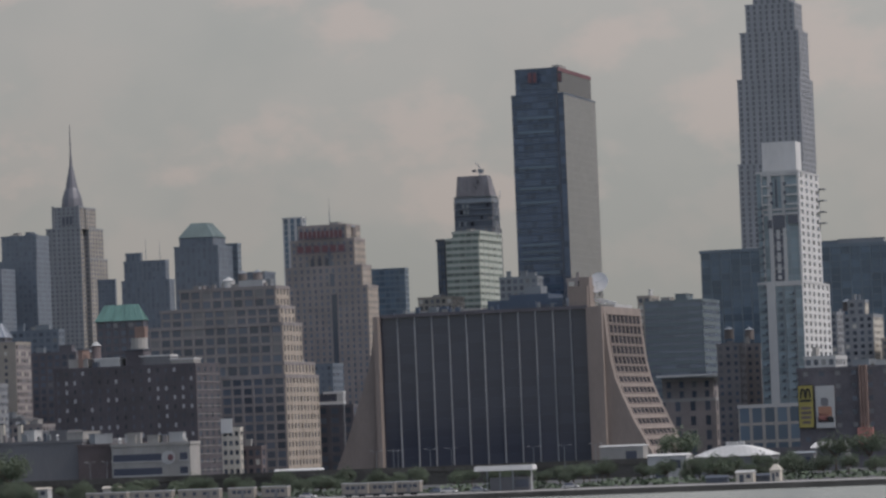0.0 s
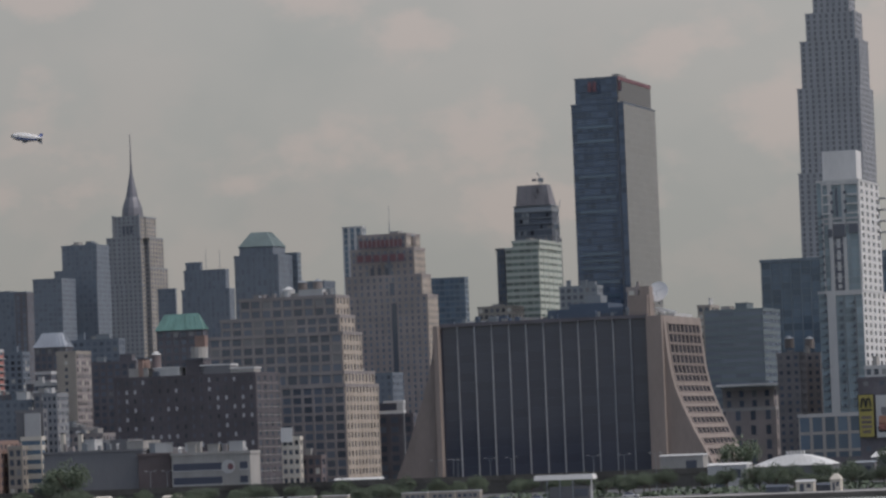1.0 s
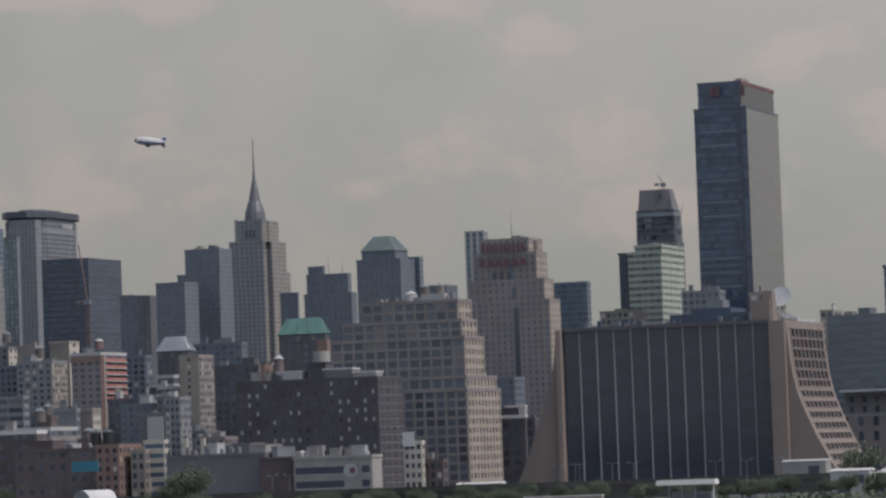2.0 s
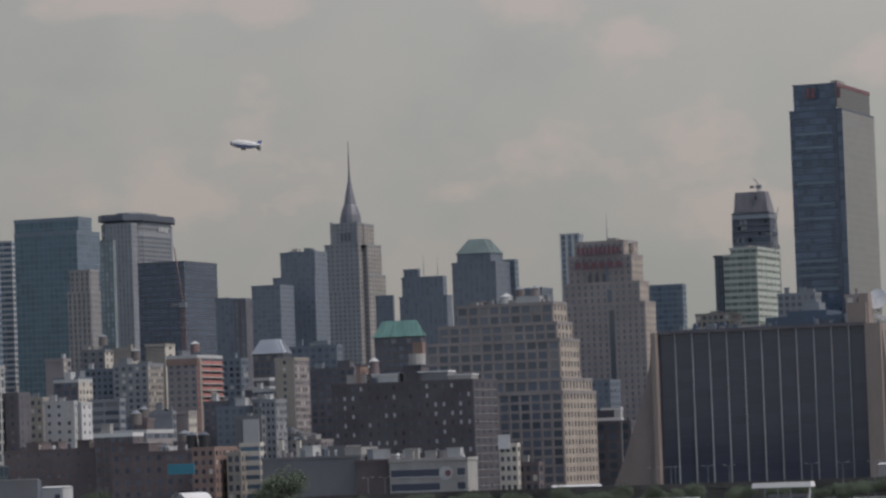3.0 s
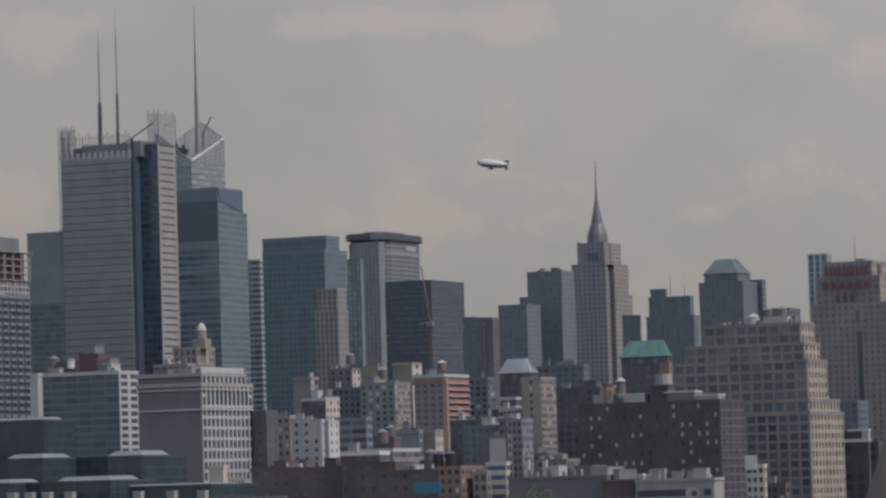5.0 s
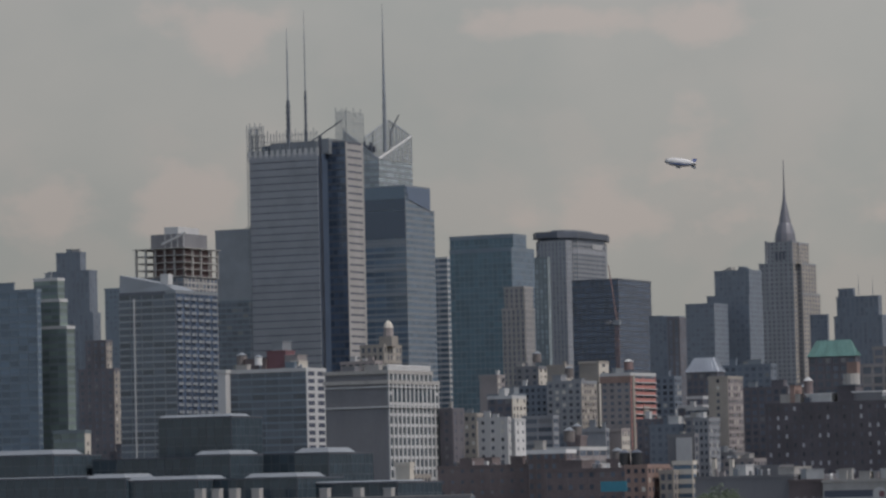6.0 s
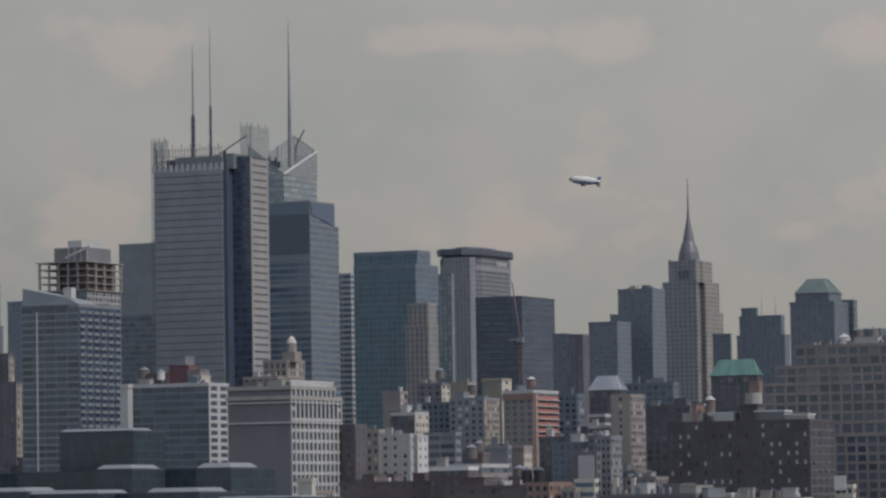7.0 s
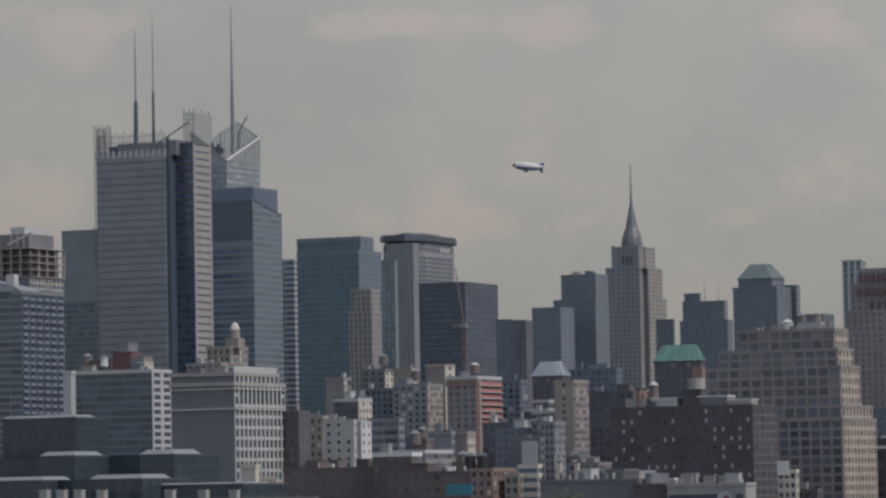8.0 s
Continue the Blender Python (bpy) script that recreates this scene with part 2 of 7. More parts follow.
CLEARGLASS = glazing("clear_window_glass", (0.07, 0.085, 0.105), spread=0.3)
BLACKGLASS = glazing("black_slab_glass", (0.056, 0.061, 0.082), spread=0.07)
# panes lightened towards the wall tone to imitate distance haze
HAZEGLASS = glazing("hazed_window_glass", (0.125, 0.145, 0.175), spread=0.2)
DARKGLASS = glazing("black_curtain_glass", (0.066, 0.073, 0.097), spread=0.07)
BLUEGLASS = glazing("blue_curtain_glass", (0.085, 0.12, 0.16), spread=0.25)
BANDGLASS = glazing("green_ribbon_glass", (0.13, 0.165, 0.15), spread=0.3)
GREENGLASS = glazing("green_curtain_glass", (0.055, 0.1, 0.13), spread=0.2)
PALEGLASS = glazing("pale_curtain_glass", (0.22, 0.255, 0.27), spread=0.25)
AQUAGLASS = glazing("aqua_curtain_glass", (0.195, 0.245, 0.268), spread=0.2)
HALLGLASS = glazing("hall_glass", (0.038, 0.054, 0.066), spread=0.15)
LITGLASS = glazing("window_with_blinds", (0.075, 0.08, 0.095), blinds=0.22, blind_color=(0.36, 0.36, 0.37))
# the grey base colour stands in for sky mirrored in the glass
MIRRORGLASS = glazing("reflected_sky_glass", (0.15, 0.15, 0.145), spread=0.06)
# near-black matt colour that paints the shade inside deep openings
SHADEPANE = surface("recess_shade_pane", (0.03, 0.03, 0.036), rough=0.9, spec=0.05, vary=0.2, spread=0.3, bump=0)
# haze over the stone skyscrapers is painted into these pale panes
HAZETOWERGLASS = glazing("hazed_tower_glass", (0.125, 0.135, 0.15), spread=0.15)
TOPGLASS = glazing("dark_crown_glass", (0.035, 0.035, 0.042), spread=0.1)
DISHWHITE = surface("dish_white", (0.55, 0.55, 0.55), rough=0.5, vary=0.08, bump=0)


def screen_glass(name, color, clear=0.45):
    """Open glass screen that lets part of the sky through."""
    m = glazing(name, color, spread=0.15)
    t = m.node_tree
    see = t.nodes.new("ShaderNodeBsdfTransparent")
    mix = t.nodes.new("ShaderNodeMixShader")
    mix.inputs[0].default_value = clear
    t.links.new(t.nodes["Principled BSDF"].outputs[0], mix.inputs[1])
    t.links.new(see.outputs[0], mix.inputs[2])
    t.links.new(mix.outputs[0], t.nodes["Material Output"].inputs[0])
    return m


SCREENGLASS = screen_glass("crown_screen_glass", (0.27, 0.29, 0.29))


# ---- building kit ----
class Soup:
    """Collects boxes and other convex pieces into one mesh."""

    def __init__(self):
        self.v, self.f = [], []

    def hull(self, low, high):
        """A prism between two rings of equally many points."""
        n, k = len(low), len(self.v)
        self.v += [tuple(p) for p in low] + [tuple(p) for p in high]
        self.f.append(tuple(range(k + n - 1, k - 1, -1)))
        self.f.append(tuple(range(k + n, k + 2 * n)))
        self.f += [(k + i, k + (i + 1) % n, k + n + (i + 1) % n, k + n + i) for i in range(n)]

    def box(self, x0, x1, y0, y1, z0, z1):
        self.hull([(x0, y0, z0), (x1, y0, z0), (x1, y1, z0), (x0, y1, z0)], [(x0, y0, z1), (x1, y0, z1), (x1, y1, z1), (x0, y1, z1)])

    def tube(self, x, y, z0, z1, r0, r1=None, n=10):
        r1 = r0 if r1 is None else r1
        ring = [(math.cos(2 * math.pi * i / n), math.sin(2 * math.pi * i / n)) for i in range(n)]
        self.hull([(x + r0 * a, y + r0 * b, z0) for a, b in ring], [(x + r1 * a, y + r1 * b, z1) for a, b in ring])

    def beam(self, a, b, r):
        """A square bar from a to b."""
        a, b = Vector(a), Vector(b)
        w = (b - a).normalized()
        u = w.cross(Vector((0, 0, 1)) if abs(w.z) < 0.95 else Vector((1, 0, 0))).normalized() * r
        q = w.cross(u).normalized() * r
        self.hull([a - u - q, a + u - q, a + u + q, a - u + q], [b - u - q, b + u - q, b + u + q, b - u + q])

    def mesh(self, name, mat):
        me = bpy.data.meshes.new(name)
        me.from_pydata(self.v, [], self.f)
        me.materials.append(mat)
        me.update()
        return me


def part(name, shape, mat, parent, label="", kind=""):
    ob = new(name, shape.mesh(name, mat) if isinstance(shape, Soup) else shape)
    ob.parent = parent
    return tagged(ob, label=label, kind=kind)


def thing(name, label, category, x, y, z=0.0, rz=GRID, group="", kind=""):
    ob = new(name)
    ob.empty_display_size = 2
    ob.matrix_world = pose(x, y, z, 0, 0, rz)
    return tagged(ob, label=label, category=category, group=group, kind=kind)


ROOFS = []


def roof_at(x, y, z):
    """Height of the highest roof under a place, or None."""
    best = None
    for inv, tiers in ROOFS:
        p = inv @ Vector((x, y, 0))
        for w, d, z0, z1, dx, dy in tiers:
            if dx - w + 0.5 < p.x < dx - 0.5 and dy + 0.5 < p.y < dy + d - 0.5 and (best is None or z1 + 0.25 > best):
                best = z1 + 0.25
    return best


PANES = {}
COUNT = [0]


def pane_mesh(w, t, h, mat):
    key = (round(w, 2), round(t, 2), round(h, 2), mat.name)
    if key not in PANES:
        s = Soup()
        s.box(-w / 2, w / 2, -t / 2, t / 2, -h / 2, h / 2)
        PANES[key] = s.mesh("window", mat)
    return PANES[key]


def facade(wall, panes, face, a0, a1, at, z0, z1, floor, bay, pw, sh, proud):
    """Piers and spandrels on one face of a block, and the panes between them. face W: looks along -y at y = at; S: along +x at x = at."""
    span, rise = a1 - a0, z1 - z0
    n, k = max(1, round(span / bay)), max(1, round(rise / floor))
    b, f = span / n, rise / k

    def put(u0, u1, v0, v1, out):
        if face == "W":
            wall.box(u0, u1, at - out, at + 0.02, v0, v1)
        else:
            wall.box(at - 0.02, at + out, u0, u1, v0, v1)

    if pw > 0:
        for i in range(n + 1):
            c, half = a0 + i * b, b * pw / 2
            put(max(a0 + 0.01, c - half), min(a1 - 0.01, c + half), z0 + 0.02, z1 - 0.02, proud)
    if sh > 0:
        for j in range(k):
            put(a0 + 0.02, a1 - 0.02, z0 + j * f + 0.01, z0 + (j + sh) * f, proud * 0.8)
    ww, wh = b * (1 - pw) + 0.05, f * (1 - sh) + 0.05
    for i in range(n):
        for j in range(k):
            u, v = a0 + (i + 0.5) * b, z0 + (j + sh + (1 - sh) / 2) * f
            panes.append((face, u, at, v, ww, wh))


def building(name, label, x, y, tiers, wall, glass, floor=3.6, bay=3.4, pw=0.4, sh=0.4, proud=0.25, south=None, single=False,
             blank="", parapet=1.2, roof=ROOFING, plant=0, category="building", trim=None, rz=GRID, group="towers of the skyline", seed=0, hip=None, vents=0):
    """A block in one or more tiers (width, depth, foot, top, shift south, shift east), its west and south faces divided into bays and
    floors. south: its own (bay, pw, sh, wall, glass) for the south face. single: every window is an object."""
    root = thing(name, label, category, x, y, 0, rz, group)
    rnd = random.Random(seed or round(x * 7 + y))
    ROOFS.append((pose(x, y, 0, 0, 0, rz).inverted(), tiers))
    quota = 300
    for w, d, z0, z1, dx, dy in reversed(tiers):
        core, skin, panes = Soup(), {}, []
        core.box(dx - w, dx, dy, dy + d, z0, z1)
        part("wall", core, wall, root)
        for face in "WS":
            if face in blank:
                continue
            bb, pp, ss, ww, gg = bay, pw, sh, wall, glass
            if face == "S" and south:
                bb, pp, ss, ww, gg = south
            s, panes = Soup(), []
            if face == "W":
                facade(s, panes, "W", dx - w, dx, dy, z0, z1 - 0.3, floor, bb, pp, ss, proud)
            else:
                facade(s, panes, "S", dy, dy + d, dx, z0, z1 - 0.3, floor, bb, pp, ss, proud)
            if s.v:
                part("facade_frame", s, ww, root)
            near = panes[:max(0, quota)] if single else []
            quota -= len(near)
            rest = panes[len(near):]
            if near:
                for f, u, at, v, pw_, ph_ in near:
                    if f == "W":
                        ob = new("window", pane_mesh(pw_, 0.16, ph_, gg))
                        ob.location = (u, at - 0.06, v)
                    else:
                        ob = new("window", pane_mesh(pw_, 0.161, ph_, gg))
                        ob.location, ob.rotation_euler = (at + 0.06, u, v), (0, 0, radians(90))
                    ob.parent = root
                    COUNT[0] += 1
            if rest:
                s = Soup()
                for f, u, at, v, pw_, ph_ in rest:
                    if f == "W":
                        s.box(u - pw_ / 2, u + pw_ / 2, at - 0.14, at + 0.02, v - ph_ / 2, v + ph_ / 2)
                    else:
                        s.box(at - 0.02, at + 0.14, u - pw_ / 2, u + pw_ / 2, v - ph_ / 2, v + ph_ / 2)
                part("glazing", s, gg, root, kind="stuff")
        top = Soup()
        top.box(dx - w + 0.3, dx - 0.3, dy + 0.3, dy + d - 0.3, z1, z1 + 0.25)
        part("roof", top, roof, root)
        if parapet:
            p, t, o = Soup(), 0.35, proud + 0.06
            p.box(dx - w - o, dx + o, dy - o, dy + t, z1 - 0.28, z1 + parapet)
            p.box(dx - t, dx + o, dy + t, dy + d + o, z1 - 0.28, z1 + parapet)
            p.box(dx - w - o, dx - w + t, dy + t, dy + d + o, z1 - 0.28, z1 + parapet)
            p.box(dx - w + t, dx - t, dy + d - t, dy + d + o, z1 - 0.28, z1 + parapet)
            part("parapet", p, trim or wall, root)
    w, d, z0, z1, dx, dy = tiers[-1]
    if hip:
        inset, rise, hmat = hip
        r = Soup()
        o, q = proud + 0.5, z1 + (parapet or 0) * 0.5
        r.hull([(dx - w - o, dy - o, q), (dx + o, dy - o, q), (dx + o, dy + d + o, q), (dx - w - o, dy + d + o, q)],
               [(dx - w + inset, dy + inset, q + rise), (dx - inset, dy + inset, q + rise), (dx - inset, dy + d - inset, q + rise), (dx - w + inset, dy + d - inset, q + rise)])
        part("hipped_roof", r, hmat, root)
        r = Soup()
        for i in range(1, 8):
            u = i / 8
            r.beam((dx - w - o + (w + 2 * o) * u, dy - o - 0.05, q), (dx - w + inset + (w - 2 * inset) * u, dy + inset - 0.05, q + rise), 0.12)
            r.beam((dx + o + 0.05, dy - o + (d + 2 * o) * u, q), (dx - inset + 0.05, dy + inset + (d - 2 * inset) * u, q + rise), 0.12)
        part("roof_seam", r, hmat, root)
    for i in range(vents):
        s = Soup()
        px, py, r = dx - rnd.uniform(0.05, 0.95) * w, dy + rnd.uniform(0.05, 0.6) * d, rnd.uniform(0.4, 1.1)
        if i % 3:
            s.box(px - r, px + r, py - r, py + r, z1 + 0.2, z1 + rnd.uniform(1.6, 3.2))
        else:
            s.tube(px, py, z1 + 0.2, z1 + 2.2, r * 0.6, r * 0.5, 8)
            s.tube(px, py, z1 + 2.2, z1 + 2.9, r * 0.9, r * 0.2, 8)
        part("roof_vent", s, rnd.choice((PALE, GREYMETAL, WHITE, BROWN, DARKMETAL)), root)
    for i in range(plant):
        s = Soup()
        pw_, pd, ph = w * rnd.uniform(0.10, 0.3), d * rnd.uniform(0.15, 0.4), rnd.uniform(1.8, 4.5)
        px, py = dx - w + rnd.uniform(0.05, 0.95) * (w - pw_), dy + rnd.uniform(0.05, 0.8) * (d - pd)
        s.box(px, px + pw_, py, py + pd, z1 + 0.2, z1 + ph)
        s.box(px - 0.2, px + pw_ + 0.2, py - 0.2, py + pd + 0.2, z1 + ph, z1 + ph + 0.3)
        part("roof_bulkhead", s, rnd.choice((wall, GREYMETAL, CONCRETE, PALE)), root)
    return root


def water_tank(x, y, z, r=2.2, h=4.2, legs=3.0, mat=TANKWOOD, lid=GREYMETAL, label="round wooden water tank on steel legs"):
    """Stands on the roof under it."""
    top = roof_at(x, y, z)
    if top is None or abs(top - z) > 9:
        return None
    z = top
    root = thing("water_tank", label, "water tank", x, y, z, GRID, "rooftop water tanks")
    for a, b in ((-1, -1), (1, -1), (1, 1), (-1, 1)):
        s = Soup()
        s.beam((a * r * 0.7, b * r * 0.7, 0), (a * r * 0.6, b * r * 0.6, legs), 0.14)
        part("leg", s, DARKMETAL, root)
    s = Soup()
    s.tube(0, 0, legs, legs + h, r, r * 0.95, 14)
    part("barrel", s, mat, root)
    s = Soup()
    s.tube(0, 0, legs + h, legs + h + r * 0.6, r * 1.08, 0.15, 14)
    part("lid", s, lid, root)
    return root


# ---- ground, water and shore ----
def sheet(name, label, category, mat, corners, z, thick, kind="structure"):
    s = Soup()
    s.hull([(x, y, z - thick) for x, y in corners], [(x, y, z) for x, y in corners])
    return tagged(new(name, s.mesh(name, mat)), label, category, kind=kind)


def grid_xy(south, east):
    """World place of a point of the street grid: metres south and east of the camera."""
    a = radians(GRID)
    return (south * math.cos(a) - east * math.sin(a), south * math.sin(a) + east * math.cos(a))


SHORE = 1016.0
ASPHALT = surface("asphalt", (0.06, 0.06, 0.06), vary=0.3)
PAVING = surface("paving", (0.22, 0.21, 0.20), vary=0.3)
STONEWALL = surface("bulkhead_stone", (0.07, 0.066, 0.06), vary=0.5)
river = surface("river_water", (0.20, 0.21, 0.19), rough=0.25, vary=0.12, bump=0)
nt = river.node_tree
wave = nt.nodes.new("ShaderNodeTexNoise")
wave.inputs["Scale"].default_value, wave.inputs["Detail"].default_value = 0.5, 6
wco = nt.nodes.new("ShaderNodeTexCoord")
wbump = nt.nodes.new("ShaderNodeBump")
wbump.inputs["Strength"].default_value, wbump.inputs["Distance"].default_value = 0.7, 0.4
nt.links.new(wco.outputs["Object"], wave.inputs["Vector"])
nt.links.new(wave.outputs[0], wbump.inputs["Height"])
nt.links.new(wbump.outputs[0], nt.nodes["Principled BSDF"].inputs["Normal"])
sheet("ground", "grey asphalt and paving of the city blocks", "ground", ASPHALT, [grid_xy(-4200, SHORE), grid_xy(2600, SHORE), grid_xy(2600, 5000), grid_xy(-4200, 5000)], 3.0, 4.0)
sheet("water", "grey-green river water with small ripples", "water", river, [grid_xy(-2500, -900), grid_xy(2500, -900), grid_xy(2500, SHORE - 0.5), grid_xy(-2500, SHORE - 0.5)], 1.9, 2.0)
sheet("bulkhead", "dark stone bulkhead along the river", "sea wall", STONEWALL, [grid_xy(-1500, SHORE - 2.5), grid_xy(900, SHORE - 2.5), grid_xy(900, SHORE - 0.1), grid_xy(-1500, SHORE - 0.1)], 3.3, 4.0)
sheet("pavement", "pale paving of the riverside walk", "pavement", PAVING, [grid_xy(-1500, SHORE + 0.1), grid_xy(900, SHORE + 0.1), grid_xy(900, SHORE + 42), grid_xy(-1500, SHORE + 42)], 3.15, 0.2)

# ---- towers, from the south end of the view to the north ----
# tower with black glass to the west and grey fins to the south
# the south side's grey is a painted sky reflection
t1 = building("office_tower", "tall slab tower of dark blue glass, reflected sky coloured into its south side", 68.3, 2269.1, ((29.7, 71.5, 3.0, 204.5, 0.0, 0.0), (24.0, 75.5, 204.5, 219.7, -5.8, 10.0),), NAVY, NAVYGLASS, floor=3.9, bay=3.0,
              pw=0.06, sh=0.2, proud=0.2, south=(6.0, 0.02, 0.03, GREYCON, MIRRORGLASS), plant=3, parapet=0.6)
T1 = (68.3, 2269.1, ((29.7, 71.5, 3.0, 204.5, 0.0, 0.0), (24.0, 75.5, 204.5, 219.7, -5.8, 10.0),))[2]
w, d, z0, z1, dx, dy = T1[0]
for f in (3, 5, 10, 13, 15, 21, 22, 23, 25, 27, 28, 30, 31, 33, 36, 37, 39):
    s = Soup()
    s.box(dx - w * 0.9, dx - w * (0.2 if f % 4 else 0.38), dy - 0.45, dy - 0.21, z1 - f * 3.9 - 1.6, z1 - f * 3.9)
    part("window_band", s, BLUEGLASS, t1)
s = Soup()
s.box(dx - w * 0.14, dx - w * 0.11, dy - 0.7, dy - 0.2, z0, z1)
part("corner_fin", s, DARKMETAL, t1)
w, d, z0, z1, dx, dy = T1[1]
s = Soup()
s.box(dx + 0.1, dx + 0.5, dy + 1.0, dy + d - 0.5, z0 + 2.5, z1 - 1.5)
part("crown_screen", s, TOPGLASS, t1)
s = Soup()
s.box(dx + 0.2, dx + 0.7, dy + 0.6, dy + d - 0.3, z1 - 1.4, z1 + 0.7)
part("crown_rim", s, SIGNRED, t1)
w, d, z0, z1, dx, dy = T1[0]
# panel added for the edge of a reflection low on the south side
s = Soup()
s.box(dx + 0.1, dx + 0.5, dy + 8, dy + d - 1.0, z0, z0 + (z1 - z0) * 0.36)
part("lower_glazing", s, MIRRORGLASS, t1)
# stepped limestone tower
building("skyscraper", "very tall stepped limestone tower with upright window strips", 257.0, 2943.2, ((46.4, 51.3, 3.0, 204.0, 0.0, 0.0), (45.3, 49.3, 204.0, 265.2, -0.3, 5.0), (42.5, 34.3, 265.2, 299.4, -0.6, 10.0), (35.6, 27.7, 299.4, 320.0, -3.9, 15.0), (26.1, 23.3, 320.0, 348.7, -8.6, 20.0),), PALESTONE, HAZETOWERGLASS,
         floor=3.8, bay=4.6, pw=0.58, sh=0.3, proud=0.35, south=(5.0, 0.6, 0.3, PALESTONE, HAZETOWERGLASS), parapet=0.8)
# glass and white condominium tower
condo = building("apartment_tower", "slim tower of aqua glass with white window grid to the south", 152.8, 1776.7, ((19.1, 62.6, 3.0, 78.4, 0.0, 0.0), (18.4, 45.4, 78.4, 126.4, 0.0, 2.0),), AQUAWALL, AQUAGLASS, floor=3.2, bay=4.2, pw=0.08, sh=0.13,
         south=(10.4, 0.5, 0.42, WHITE, CLEARGLASS), trim=PALE, single=True, parapet=0.8)
building("podium_building", "low block with pale frame and tall glass bays", 145.1, 1716.5, ((26.8, 25.0, 3.0, 25.2, 0.0, 0.0),), CONCRETE, BLUEGLASS, floor=8.5, bay=5.4, pw=0.24, sh=0.17, single=True, trim=PALE)
# dark finned slab
building("office_tower", "broad dark slab with upright metal fins", 257.0, 2277.4, ((118.9, 28.0, 3.0, 114.9, 0.0, 0.0),), BLUEMETAL, BLUEGLASS, floor=3.9, bay=5.6, pw=0.14, sh=0.05, proud=0.6, parapet=1.5, plant=4)
building("office_building", "mid-rise block with pale glass bands", 129.3, 2095.5, ((30.3, 40.0, 3.0, 81.8, 0.0, 0.0),), GREENCLAD, HAZEGLASS, floor=3.9, bay=8.0, pw=0.04, sh=0.5, plant=2)
building("office_building", "pale tan block behind the rooftops", 106.6, 2174.9, ((6.7, 20.0, 3.0, 87.1, 0.0, 0.0),), BEIGE, GLASS, plant=1)
building("apartment_building", "dark brick block under a water tank", 128.8, 1835.6, ((10.3, 12.0, 3.0, 53.4, 0.0, 0.0),), BROWN, DIMGLASS, floor=3.4, bay=3.2, pw=0.55, sh=0.5, plant=1)
building("apartment_building", "dark maroon brick block beside a slim glass tower", 139.4, 1853.4, ((9.6, 12.0, 3.0, 53.3, 0.0, 0.0),), BROWN, DIMGLASS, floor=3.4, bay=3.2, pw=0.55, sh=0.5, plant=2)
building("station_building", "old grey stone building with tall arched-bay windows", 120.0, 1879.7, ((28.0, 50.0, 3.0, 30.0, 0.0, 0.0), (23.8, 40.0, 30.0, 39.3, -2.0, 6.0),), TAN, DIMGLASS, floor=6.0, bay=6.5, pw=0.66, sh=0.36, trim=CONCRETE, single=True)
canopy = thing("roof_canopy", "flat white roof canopy on short posts over a station roof", "roof canopy", 120.0, 1879.7, 39.5)
s = Soup()
s.box(-26.8, 2.4, -1.5, 20, 1.6, 2.5)
part("slab", s, WHITE, canopy)
for k in range(11):
    s = Soup()
    s.box(-25.8 + k * 2.35, -25.3 + k * 2.35, 6.4, 6.9, 0, 1.6)
    part("post", s, PALE, canopy)
building("warehouse", "dark maroon brick warehouse carrying billboards", 174.2, 1510.5, ((48.1, 60.0, 3.0, 36.9, 0.0, 0.0),), DARKBRICK, DIMGLASS, floor=4.6, bay=6.0, pw=0.7, sh=0.65, plant=4, trim=DARKBRICK)
# cream on the south side only: sunlight put into the wall colour
building("apartment_building", "beige brick apartment block with sunlight coloured into its south side", 197.5, 1919.9, ((14.1, 25.6, 3.0, 66.2, 0.0, 0.0), (8.0, 8.9, 66.2, 73.0, -4.0, 2.0),), GREYSTONE, GLASS, floor=3.2, bay=3.2, pw=0.5, sh=0.45, south=(3.2, 0.5, 0.45, CREAM, GLASS), plant=2, single=True)
building("apartment_building", "beige brick block with a narrow lit side", 186.7, 1985.5, ((2.8, 20.7, 3.0, 69.6, 0.0, 0.0),), GREYSTONE, GLASS, floor=3.2, bay=3.2, plant=1)
building("apartment_building", "grey-beige brick apartment block", 220.1, 1903.1, ((21.0, 25.0, 3.0, 54.3, 0.0, 0.0),), BEIGE, GLASS, floor=3.2, bay=3.2, pw=0.5, sh=0.45, plant=1)
building("penthouse_building", "pale low roof block behind a warehouse", 147.4, 1580.6, ((11.9, 23.6, 3.0, 42.2, 0.0, 0.0),), PALE, GLASS, plant=1)
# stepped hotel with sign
# the south face gets a brighter, warmer colour to imitate sun on it
hotel = building("hotel", "stepped tan brick hotel with a red roof sign", -41.7, 2155.0, ((46.6, 18.2, 3.0, 98.0, 0.0, 0.0), (41.7, 16.1, 98.0, 109.0, -3.9, 4.0), (35.0, 19.2, 109.0, 123.4, -9.5, 10.0), (26.6, 24.2, 123.4, 131.3, -15.1, 15.0),), TAN, HAZEGLASS, floor=3.3, bay=3.4, pw=0.6, sh=0.4, proud=0.3, plant=1, south=(3.6, 0.6, 0.45, SUNLITSTONE, HAZEGLASS))
building("office_tower", "slim slab with pale upright stripes", -88.0, 2542.7, ((12.5, 7.9, 3.0, 156.6, 0.0, 0.0),), PALE, BLUEGLASS, bay=4.0, pw=0.4, sh=0.1, parapet=0.6)
building("office_building", "dark blue-grey glass block", -26.7, 2629.2, ((23.4, 7.6, 3.0, 125.8, 0.0, 0.0),), BLUEMETAL, BLUEGLASS, pw=0.1, sh=0.3)
